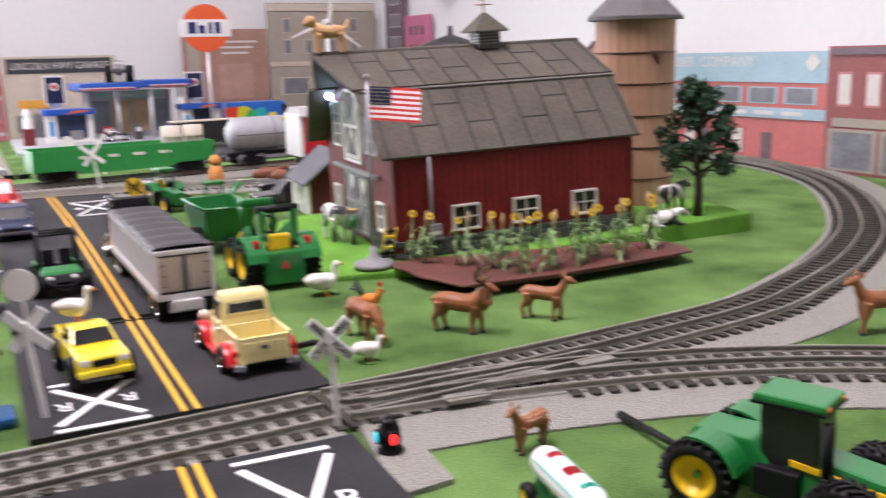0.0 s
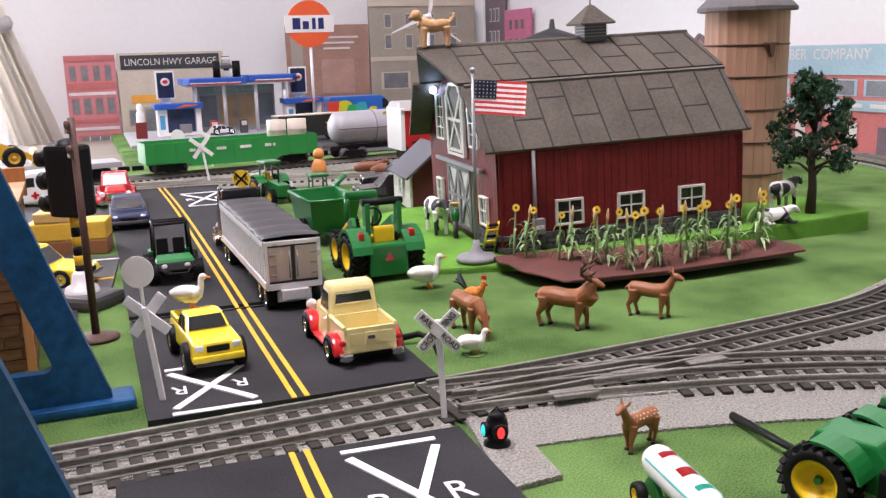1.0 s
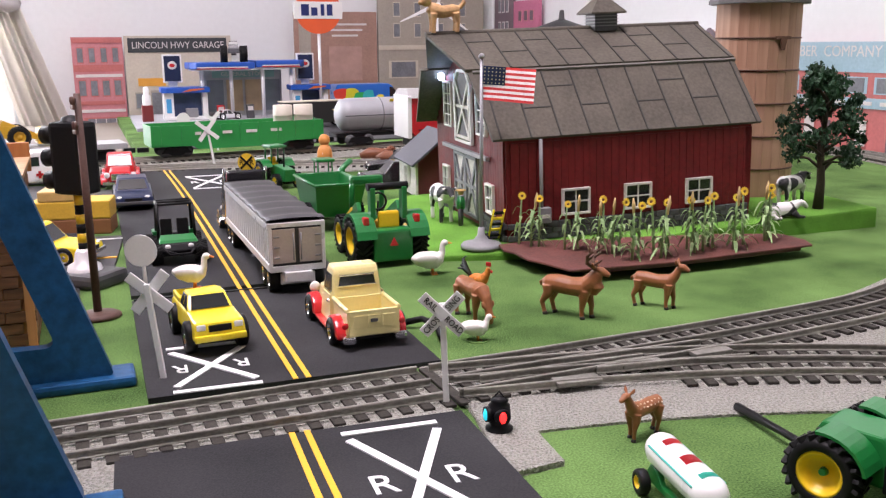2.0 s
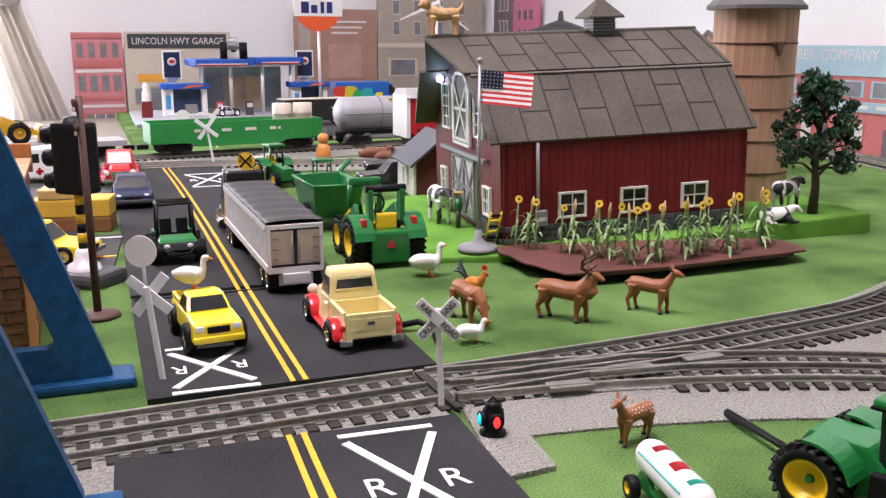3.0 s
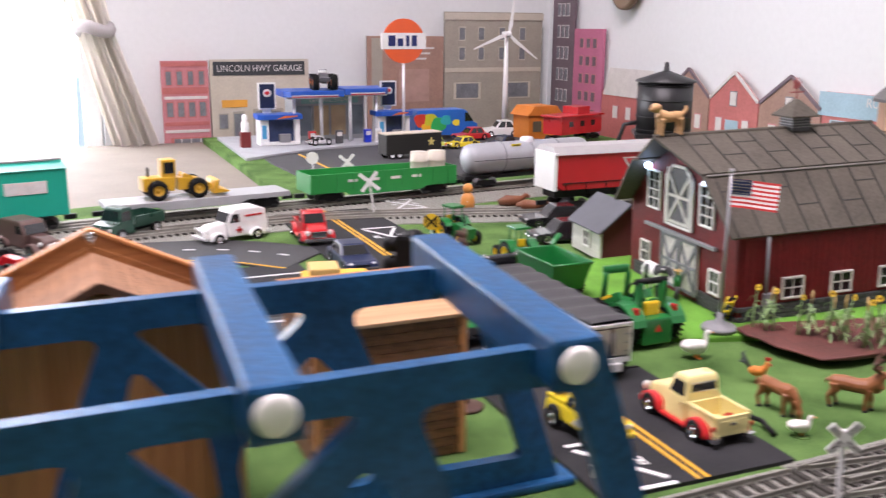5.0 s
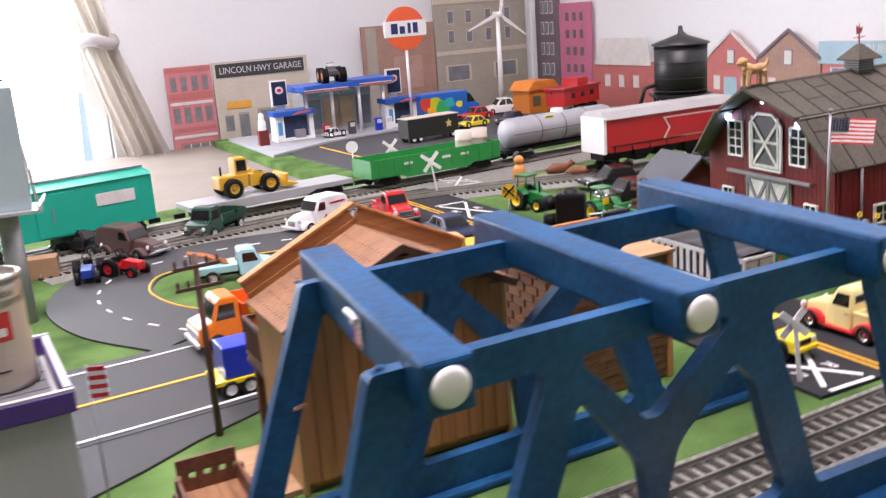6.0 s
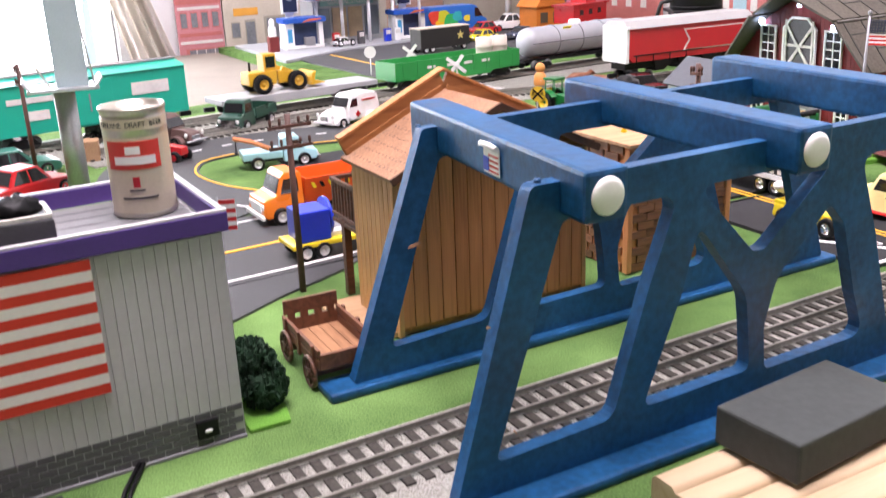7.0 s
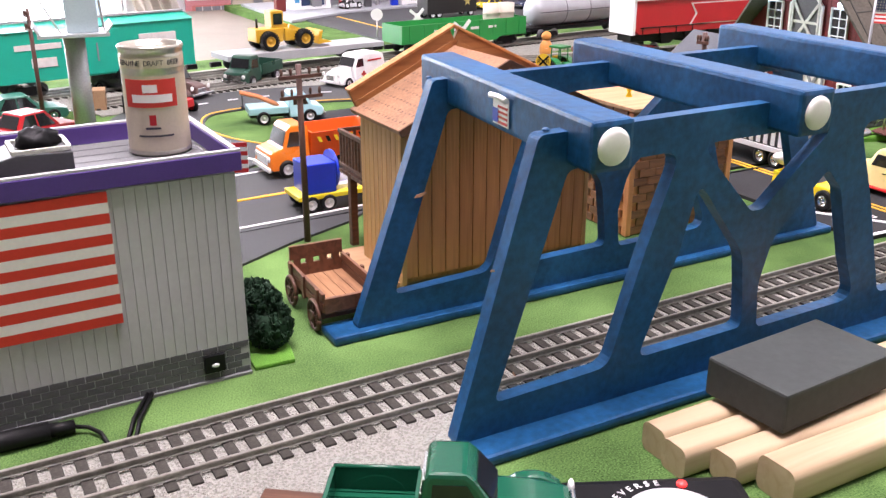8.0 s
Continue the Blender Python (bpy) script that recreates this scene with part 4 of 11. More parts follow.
    bm_prism(bm, [(0.0045, 0.001), (0.008, 0.0), (0.0045, -0.001)], -0.0002, 0.0002, Matrix.Translation((0, 0, 0.033)))
    bm_side(bm, [(-0.0035, 0.036), (0.002, 0.037), (0.0042, 0.043), (0.001, 0.041), (-0.004, 0.0445)], -0.0004, 0.0004)
    part("weathervane", bm, mat("vane_red", (0.30, 0.05, 0.05), 0.5), cu, "weathervane with a small bird shape")
    return ob


BARN = barn()


def shed():
    ob = thing("shed", pose(-0.1198, 0.8732, 0, 0, 0, 25), "small wine red shed with a grey roof and white boarded side", "shed")
    W, D, Z, H, TOP = 0.058, 0.066, 0.003, 0.036, 0.060
    WINE = mat("shed_wine", (0.125, 0.020, 0.030), 0.7, var=0.2, bump=0.2)
    bm = bmesh.new()
    bm_side(bm, [(0, Z), (W, Z), (W, H), (W / 2, TOP), (0, H)], 0.0, D)
    part("wall", bm, WINE, ob)
    n = 11
    b = bmesh.new()
    bm_box(b, (0, 0, 0), (0.0014, D / n - 0.0006, H - Z - 0.001), bev=0.0002)
    b = mesh_of("board", b, WEATHERED)
    for i in range(n):
        s = new("board", b)
        s.parent = ob
        s.matrix_local = pose(-0.0006, D * (i + 0.5) / n, (H + Z) / 2)
    for x in (0.0, W):
        bm = bmesh.new()
        bm_box(bm, (x, -0.0006, (H + Z) / 2), (0.0024, 0.0020, H - Z - 0.002), bev=0.0002)
        part("corner_board", bm, WEATHERED, ob)
    sash(ob, Matrix.Translation((-0.0020, D * 0.42, 0.021)) @ Matrix.Rotation(radians(-90), 4, "Z"), 0.012, 0.015, 2, 2, WHITE_PLASTIC)
    rise = math.atan2(TOP - H, W / 2)
    for s in (-1, 1):
        ln = (W / 2) / math.cos(rise) + 0.008
        bm = bmesh.new()
        bm_box(bm, (W / 2 + s * (ln / 2 - 0.0004) * math.cos(rise), D / 2 - 0.002, TOP + 0.0016 - ln / 2 * math.sin(rise)), (ln, D + 0.012, 0.0024), Matrix.Rotation(s * rise, 3, "Y"), bev=0.0005)
        part("roof", bm, mat("shed_roof", (0.088, 0.092, 0.105), 0.75, var=0.2, bump=0.4), ob)


shed()


def silo():
    ob = thing("silo", pose(0.174, 0.878, 0), "tan wooden stave silo with dark hoops and a conical grey roof", "silo")
    R, H = 0.0322, 0.1725
    STAVE = wood("silo_staves", (0.47, 0.285, 0.185), (0.33, 0.185, 0.115), (90, 90, 8), 0.65, per_object=0.3)
    n = 26
    st = bmesh.new()
    bm_box(st, (0, 0, 0), (2 * math.pi * R / n + 0.0003, 0.004, H), bev=0.0002)
    st = mesh_of("stave", st, STAVE)
    for i in range(n):
        a = 2 * math.pi * i / n
        s = new("stave", st)
        s.parent = ob
        s.matrix_local = Matrix.Translation((R * math.sin(a), -R * math.cos(a), H / 2)) @ Matrix.Rotation(a, 4, "Z")
    bm = bmesh.new()
    bm_cyl(bm, (0, 0, 0), (0, 0, H), R - 0.001, n=26)
    part("core", bm, STAVE, ob)
    hoop = mat("rust_hoop", (0.10, 0.045, 0.025), 0.6, var=0.4)
    for z in (0.037, 0.064, 0.091, 0.118, 0.144):
        bm = bmesh.new()
        bm_tube(bm, [((R + 0.0024) * math.cos(2 * math.pi * k / 40), (R + 0.0024) * math.sin(2 * math.pi * k / 40), z) for k in range(41)], 0.0008, 6)
        part("hoop", bm, hoop, ob)
    bm = bmesh.new()
    bm_lathe(bm, [(0.0, H - 0.001), (R + 0.009, H - 0.001), (R + 0.009, H + 0.002), (0.010, H + 0.0325), (0.0, H + 0.0345)], 12, smooth=False)
    part("roof", bm, mat("silo_roof", (0.11, 0.105, 0.105), 0.7, var=0.2, bump=0.3), ob)
    bm = bmesh.new()
    bm_ball(bm, (0, 0, H + 0.0355), 0.0022)
    part("beacon", bm, mat("red_beacon", (0.9, 0.1, 0.1), 0.3, emit=3.0), ob, "tiny red light")
    bm = bmesh.new()
    bm_box(bm, (0.0150, -0.0325, 0.1440), (0.013, 0.002, 0.0024), Matrix.Rotation(radians(25), 3, "Z"))
    bm_prism(bm, [(-0.003, 0.0), (0.003, 0.0), (0.001, -0.010), (-0.001, -0.010)], 0.0, 0.002, Matrix.Translation((0.0150, -0.0325, 0.1440)) @ Matrix.Rotation(radians(25), 4, "Z") @ UP)
    part("rust_stain_plate", bm, hoop, ob)


silo()


# ---- grey roadside building with the can ----
def grey_building():
    m = pose(-0.4845, 0.1800, 0, 0, 0, 32.5)
    ob = thing("corrugated_building", m, "light grey ribbed building with purple trim, brick footing and striped flag", "building")
    LEN, DEP, H, BR = 0.185, 0.078, 0.0975, 0.0160
    SID = mat("grey_siding", (0.48, 0.48, 0.485), 0.55, var=0.07, fine=300, coarse=40)
    bm = bmesh.new()
    bm_box(bm, (-LEN / 2, DEP / 2, BR + (H - BR) / 2), (LEN, DEP, H - BR))
    part("wall", bm, SID, ob)
    bd = bmesh.new()
    bm_box(bd, (0, 0, 0), (0.00445, 0.0006, H - BR - 0.001), bev=0.0001)
    bd = mesh_of("siding_board", bd, SID)
    n = int(LEN / 0.0047)
    for i in range(n):
        s = new("siding_board", bd)
        s.parent = ob
        s.matrix_local = pose(-0.0024 - i * 0.0047, -0.0003, BR + (H - BR) / 2)
    for i in range(int(DEP / 0.0047)):
        s = new("siding_board", bd)
        s.parent = ob
        s.matrix_local = pose(0.0003, 0.0024 + i * 0.0047, BR + (H - BR) / 2, 0, 0, 90)
    # bricks
    mortar = mat("mortar", (0.42, 0.42, 0.42), 0.85, var=0.1)
    bm = bmesh.new()
    bm_box(bm, (-LEN / 2, DEP / 2, BR / 2 + 0.001), (LEN + 0.001, DEP + 0.001, BR - 0.002))
    foot = part("footing", bm, mortar, ob)
    br = bmesh.new()
    bm_box(br, (0, 0, 0), (0.0068, 0.0020, 0.0029), bev=0.0002)
    br = mesh_of("brick", br, mat("grey_brick", (0.095, 0.095, 0.10), 0.8, var=0.25, fine=900, bump=0.3))
    for c in range(5):
        z = 0.0026 + c * 0.00325
        for i in range(int(LEN / 0.0072) - 1):
            s = new("brick", br)
            s.parent = foot
            s.matrix_local = pose(-0.0034 - i * 0.0072 - (0.0036 if c % 2 else 0), 0.0002, z)
        for i in range(int(DEP / 0.0072)):
            s = new("brick", br)
            s.parent = foot
            s.matrix_local = pose(-0.0002, 0.0036 + i * 0.0072, z, 0, 0, 90)
    bm = bmesh.new()
    bm_box(bm, (-LEN / 2, -0.0006, 0.0008), (LEN + 0.001, 0.0036, 0.0012))
    part("base_strip", bm, GREY, ob)
    bm = bmesh.new()
    bm_box(bm, (-0.0165, -0.0016, 0.0095), (0.0095, 0.002, 0.0085), bev=0.0004)
    so = part("outlet_plate", bm, BLACK, ob)
    bm = bmesh.new()
    bm_ball(bm, (-0.0165, -0.0030, 0.0090), 0.0012, (1.6, 0.6, 0.8))
    part("knob", bm, SILVER, so)
    # parapet and roof
    T, P0, P1 = 0.0036, H + 0.0006, H + 0.0088
    for name, c, s in (("parapet", (-LEN / 2, T / 2 - 0.003, (P0 + P1) / 2), (LEN + 0.006, T, P1 - P0)), ("parapet", (-LEN / 2, DEP + 0.003 - T / 2, (P0 + P1) / 2 + 0.0002), (LEN + 0.006, T, P1 - P0)),
                       ("parapet", (0.003 - T / 2, DEP / 2, (P0 + P1) / 2 + 0.0003), (T, DEP - 0.0035, P1 - P0)), ("parapet", (-LEN - 0.003 + T / 2, DEP / 2, (P0 + P1) / 2 + 0.0003), (T, DEP - 0.0035, P1 - P0))):
        bm = bmesh.new()
        bm_box(bm, c, s, bev=0.0004)
        pp = part(name, bm, PURPLE, ob, "purple painted trim")
        bm = bmesh.new()
        bm_box(bm, (c[0], c[1], P1 + 0.0006), (s[0] - (0.0010 if s[0] < 0.01 else 0.0), s[1] - (0.0010 if s[1] < 0.01 else 0.0), 0.0010))
        part("coping", bm, SID, pp)
    bm = bmesh.new()
    ROOF = mat("roof_grey", (0.12, 0.12, 0.125), 0.7, var=0.2, bump=0.3)
    for k in range(6):
        bm = bmesh.new()
        bm_box(bm, (-LEN / 2, 0.005 + (k + 0.5) * (DEP - 0.010) / 6, H - 0.0005 + 0.0012), (LEN - 0.006, (DEP - 0.010) / 6 - 0.0008, 0.0024), bev=0.0003)
        part("roof_board", bm, ROOF, ob, "dark grey roof board")
    # roof hatch
    bm = bmesh.new()
    bm_side(bm, [(-0.103, H), (-0.062, H), (-0.062, H + 0.0145), (-0.083, H + 0.0155), (-0.094, H + 0.0125), (-0.101, H + 0.006)], 0.010, 0.034, bev=0.0006)
    v = part("roof_vent", bm, DKGREY, ob, "dark grey curved roof vent")
    bm = bmesh.new()
    for s in (0.0115, 0.0325):
        bm_box(bm, (-0.0735, s, H + 0.0160), (0.022, 0.0018, 0.0016))
    for s in (-0.0840, -0.0630):
        bm_box(bm, (s, 0.022, H + 0.0160), (0.0018, 0.019, 0.0016))
    part("rim", bm, WEATHERED, v)
    bm = bmesh.new()
    bm_ball(bm, (-0.0735, 0.022, H + 0.0180), 0.0068, (1.25, 1.0, 0.75), 14)
    for w in bm.verts:
        w.co += Vector((noise.noise(w.co * 260), noise.noise(w.co * 260 + Vector((7, 0, 0))), noise.noise(w.co * 300))) * 0.0026
    part("lump", bm, BLACK, v, "rough black lump")
    # striped flag board on the front
    fl = new("flag_panel")
    fl.parent = ob
    fl.matrix_local = pose(-0.0535, -0.0019, 0.0)
    fl["label"] = "flat flag panel of red and white stripes"
    FW, FZ0, FZ1 = 0.120, 0.0390, 0.0970
    hgt = (FZ1 - FZ0) / 13
    for k in range(13):
        bm = bmesh.new()
        bm_box(bm, (-FW / 2, 0, FZ0 + (k + 0.5) * hgt), (FW, 0.0012, hgt))
        part("stripe", bm, mat("flag_red", (0.56, 0.032, 0.014), 0.6, var=0.08) if k % 2 == 0 else mat("flag_white", (0.74, 0.71, 0.67), 0.6, var=0.06), fl)
    return ob, H


GB, GB_H = grey_building()


def beer_can():
    at = Vector((-0.5250, 0.2075, GB_H + 0.0018))
    ob = thing("drink_can", pose(*at, 0, 0, 12) @ Matrix.Diagonal((0.83, 0.83, 0.875, 1)), "small cream and silver tin can with red label on the roof", "can")
    R, H = 0.0165, 0.0555
    CREAM_CAN = mat("can_cream", (0.66, 0.58, 0.44), 0.38, metal=0.25, var=0.06)
    SIL = mat("can_metal", (0.62, 0.58, 0.50), 0.3, metal=0.9, var=0.1)
    bm = bmesh.new()
    bm_lathe(bm, [(R, 0.0028), (R, 0.0415)], 40)
    part("body", bm, CREAM_CAN, ob)
    bm = bmesh.new()
    bm_lathe(bm, [(0.0, 0.0006), (R - 0.001, 0.0), (R + 0.0004, 0.0012), (R + 0.0004, 0.0024), (R, 0.0030)], 40)
    part("bottom_rim", bm, SIL, ob)
    bm = bmesh.new()
    bm_lathe(bm, [(R, 0.0413), (R, 0.0445), (R + 0.0001, 0.0448), (R + 0.0001, 0.0505), (R, 0.0508), (R, 0.0530), (R + 0.0006, 0.0538), (R + 0.0006, 0.0550), (R, 0.0555), (R - 0.0010, 0.0550), (R - 0.0014, 0.0530), (0.0, 0.0530)], 40)
    part("top_rim", bm, SIL, ob)

    def wrap(z0, z1, a0, a1, r):
        b = bmesh.new()
        n = 20
        rows = []
        for i in range(n + 1):
            a = radians(a0 + (a1 - a0) * i / n)
            rows.append([b.verts.new((rr * math.sin(a), -rr * math.cos(a), z)) for rr, z in ((r, z0), (r, z1), (r - 0.0003, z1), (r - 0.0003, z0))])
        for p, q in zip(rows, rows[1:]):
            for k in range(4):
                f = b.faces.new((p[k], p[(k + 1) % 4], q[(k + 1) % 4], q[k]))
        b.faces.new(rows[0])
        b.faces.new(rows[-1][::-1])
        return b
    part("red_label", wrap(0.0255, 0.0395, -52, 48, R + 0.0003), mat("label_red", (0.62, 0.045, 0.035), 0.4, var=0.06), ob)
    part("band", wrap(0.0448, 0.0500, -80, 80, R + 0.0003), CREAM_CAN, ob)
    # maker's mark as plain bars
    for z, a0, a1 in ((0.0350, -14, 12), (0.0300, -36, 38)):
        part("label_bar", wrap(z - 0.0020, z + 0.0020, a0, a1, R + 0.0005), WHITE_PLASTIC, ob)
    part("emblem", wrap(0.0165, 0.0218, -7, 5, R + 0.0003), RED, ob)
    for z, a0, a1 in ((0.0110, -30, 34), (0.0150, -15, 12)):
        part("small_bar", wrap(z - 0.0005, z + 0.0005, a0, a1, R + 0.0003), DKGREY, ob)
    # readable words round the neck
    txt = "GENUINE DRAFT BEER"
    for i, ch in enumerate(txt):
        if ch == " ":
            continue
        a = radians(-58 + 116 * i / (len(txt) - 1))
        rr = R + 0.00035
        lettering("letter", ch, 0.0036, DKGREY, ob, Matrix.Translation((rr * math.sin(a), -rr * math.cos(a), 0.0474)) @ Matrix.Rotation(a, 4, "Z") @ UP, depth=0.00008)


beer_can()


# ---- plank house and brown shed behind the bridge ----
def plank_house():
    m = Matrix.Translation(lay(-0.2155, 0.4580)) @ Matrix.Rotation(radians(31), 4, "Z")
    ob = thing("plank_house", m, "tan and brown plank house with shingled gable roof and balcony", "house")
    W, D, EAVE, PEAK = 0.124, 0.053, 0.0930, 0.1225
    prof = [(0, 0.003), (W, 0.003), (W, EAVE), (W / 2, PEAK), (0, EAVE)]
    bm = bmesh.new()
    bm_side(bm, prof, 0.001, D - 0.001)
    part("wall", bm, BROWN_WOOD, ob)
    n = 14
    for i in range(n):
        x = W * (i + 0.5) / n
        top = EAVE + (PEAK - EAVE) * (1 - abs(x - W / 2) / (W / 2)) - 0.003
        bm = bmesh.new()
        bm_box(bm, (0, 0, 0), (W / n - 0.0005, 0.002, top - 0.006), bev=0.0003)
        part("plank", bm, BROWN_WOOD, ob, at=pose(x, 0.0, (top + 0.006) / 2))
    k = 9
    pl = bmesh.new()
    bm_box(pl, (0, 0, 0), (D / k - 0.0005, 0.002, EAVE - 0.006), bev=0.0003)
    pl = mesh_of("plank", pl, TAN_WOOD)
    for i in range(k):
        s = new("plank", pl)
        s.parent = ob
        s.matrix_local = pose(0.0, D * (i + 0.5) / k, EAVE / 2, 0, 0, 90)
    for x in (0.0, W):
        bm = bmesh.new()
        bm_box(bm, (x, 0.0, EAVE / 2), (0.0030, 0.0034, EAVE - 0.002), bev=0.0003)
        part("corner_board", bm, TAN_WOOD, ob)
    rise = math.atan2(PEAK - EAVE, W / 2)
    for s in (-1, 1):
        ln = (W / 2) / math.cos(rise) + 0.006
        c = Vector((W / 2 + s * (ln / 2 - 0.0005) * math.cos(rise), D / 2 - 0.002, PEAK + 0.002 - (ln / 2) * math.sin(rise)))
        bm = bmesh.new()
        bm_box(bm, c, (ln, D + 0.012, 0.0030), Matrix.Rotation(s * rise, 3, "Y"), bev=0.0004)
        r = part("roof", bm, SHINGLE, ob, "brown shingled board roof")
        bm = bmesh.new()
        bm_box(bm, c + Vector((0, -(D + 0.012) / 2 - 0.0005, -0.0005)), (ln, 0.0016, 0.0042), Matrix.Rotation(s * rise, 3, "Y"), bev=0.0003)
        part("barge_board", bm, SHINGLE_EDGE, r)
        # the rear wall stands above the roof and carries a pale capping board
        back = D / 2 + 0.0040
        bm = bmesh.new()
        bm_box(bm, c + Vector((0, back, 0.0055)), (ln - 0.0015, 0.0030, 0.0125), Matrix.Rotation(s * rise, 3, "Y"), bev=0.0003)
        bm_box(bm, c + Vector((0, back - 0.0019, 0.0030)), (ln - 0.004, 0.0010, 0.0040), Matrix.Rotation(s * rise, 3, "Y"), bev=0.0002)
        part("parapet_board", bm, PARAPET_WOOD, r, "brown parapet boards behind the roof")
        bm = bmesh.new()
        bm_box(bm, c + Vector((s * 0.0010, back + 0.0012, 0.0126)), (ln + 0.002, 0.0068, 0.0017), Matrix.Rotation(s * rise, 3, "Y"), bev=0.0004)
        part("capping_board", bm, BROWN_WOOD, r, "pale capping board")
        # short saw nicks that mark the shingle rows
        bm = bmesh.new()
        rot = Matrix.Rotation(s * rise, 4, "Y")
        for row in range(9):
            for j in range(13):
                q = Matrix.Translation(c) @ rot @ pose(-ln / 2 + 0.0055 + row * 0.0074 + random.uniform(-0.0004, 0.0004), -(D + 0.012) / 2 + 0.0040 + j * 0.0043 + (0.0021 if row % 2 else 0), 0.0015, 0, 0, random.uniform(-6, 6))
                tmp = bmesh.new()
                bm_box(tmp, (0, 0, 0), (random.uniform(0.0010, 0.0020), 0.0006, 0.0003))
                merge(bm, tmp, q)
        tagged(part("shingle_nick", bm, DARK_WOOD, r), kind="stuff")
    # plank floor slab
    bm = bmesh.new()
    bm_box(bm, (W / 2 - 0.010, D / 2 + 0.009, 0.0016), (W + 0.024, D + 0.012, 0.0032), bev=0.0003)
    part("floor_board", bm, PLY, ob)
    # balcony on posts along the rear wall
    bl = new("balcony")
    bl.parent = ob
    bl.matrix_local = pose(0.0, D + 0.002, 0.048)
    BD, BW = 0.036, 0.074
    for j in range(6):
        bm = bmesh.new()
        bm_box(bm, (BW / 2, 0.0030 + j * 0.0060, 0), (BW, 0.0056, 0.0026), bev=0.0003)
        part("deck_board", bm, DARK_WOOD, bl)
    for z, h in ((0.0255, 0.0024), (0.0045, 0.0018)):
        bm = bmesh.new()
        bm_box(bm, (0.0012, BD / 2, z), (0.0024, BD, h), bev=0.0002)
        part("hand_rail", bm, DARK_WOOD, bl)
        bm = bmesh.new()
        bm_box(bm, (BW / 2, BD - 0.0012, z), (BW - 0.005, 0.0024, h), bev=0.0002)
        part("hand_rail", bm, DARK_WOOD, bl)
    for j in range(8):
        bm = bmesh.new()
        bm_box(bm, (0.0012, 0.0020 + j * 0.0046, 0.0140), (0.0014, 0.0016, 0.0220))
        part("baluster", bm, DARK_WOOD, bl)
    for j in range(14):
        bm = bmesh.new()
        bm_box(bm, (0.0060 + j * 0.0050, BD - 0.0012, 0.0140), (0.0016, 0.0014, 0.0220))
        part("baluster", bm, DARK_WOOD, bl)
    for x, y in ((0.0030, 0.0220), (BW - 0.003, 0.0220)):
        bm = bmesh.new()
        bm_box(bm, (x, y, -0.0240), (0.0046, 0.0046, 0.0450), bev=0.0003)
        part("post", bm, DARK_WOOD, bl)


plank_house()


def brown_shed():
    m = Matrix.Translation(lay(-0.0490, 0.4670)) @ Matrix.Rotation(radians(31), 4, "Z")
    ob = thing("brown_shed", m, "brown brick-textured shed with a flat tan plywood roof", "shed")
    W, D, H = 0.084, 0.072, 0.0835
    bm = bmesh.new()
    bm_box(bm, (W / 2, D / 2, H / 2), (W, D, H - 0.001))
    part("wall", bm, BROWN_WOOD, ob)
    st = bmesh.new()
    bm_box(st, (0, 0, 0), (0.0128, 0.0016, 0.0051), bev=0.0003)
    st = mesh_of("block", st, wood("brick_stain", (0.24, 0.105, 0.042), (0.12, 0.05, 0.02), (40, 300, 300), 0.65, per_object=0.8))
    for c in range(15):
        for i in range(6):
            s = new("block", st)
            s.parent = ob
            s.matrix_local = pose(0.0090 + i * 0.0132 + (0.0050 if c % 2 else -0.0010), -0.0005 + random.uniform(-0.0002, 0.0002), 0.0035 + c * 0.0055)
        for i in range(4):
            for x, rz in ((W + 0.0005, 90), (-0.0005, 90)):
                s = new("block", st)
                s.parent = ob
                s.matrix_local = pose(x, 0.0110 + i * 0.0150 + (0.0050 if c % 2 else 0), 0.0035 + c * 0.0055, 0, 0, rz)
    bm = bmesh.new()
    bm_prism(bm, [(-0.003, -0.004), (W + 0.003, -0.004), (W + 0.003, D), (-0.003, D)], H, H + 0.0022, bev=0.0003)
    r = part("roof", bm, PLY, ob, "flat pale plywood sheet roof")
    bm = bmesh.new()
    bm_box(bm, (W / 2, D + 0.0022, H + 0.002), (W + 0.006, 0.0030, 0.0150), bev=0.0004)
    part("parapet", bm, BROWN_WOOD, ob, "brown raised board along the back edge")
    for x in (0.0, W):
        bm = bmesh.new()
        bm_box(bm, (x, -0.0004, H / 2), (0.0040, 0.0042, H - 0.002), bev=0.0004)
        part("corner_board", bm, BROWN_WOOD, ob)
    for x, y in ((0.045, 0.055), (0.020, 0.030), (0.066, 0.028)):
        bm = bmesh.new()
        bm_lathe(bm, [(0.0, 0.006), (0.0016, 0.0058), (0.0020, 0.0045), (0.0010, 0.0030), (0.0022, 0.0004), (0.0022, 0.0)], 12, Matrix.Translation((x, y, H + 0.0022)))
        part("knob", bm, YELLOW_JD, r, "small yellow knob")


brown_shed()


# ---- vehicles ----
def bm_slab(bm, quad, t):
    """A thin plate on the points of quad, t thick towards its normal."""
    q = [Vector(p) for p in quad]
    nrm = (q[1] - q[0]).cross(q[2] - q[0]).normalized() * t
    lo = [bm.verts.new(p) for p in q]
    hi = [bm.verts.new(p + nrm) for p in q]
    n = len(q)
    bm.faces.new(lo[::-1])
    bm.faces.new(hi)
    for i in range(n):
        bm.faces.new((lo[i], lo[(i + 1) % n], hi[(i + 1) % n], hi[i]))


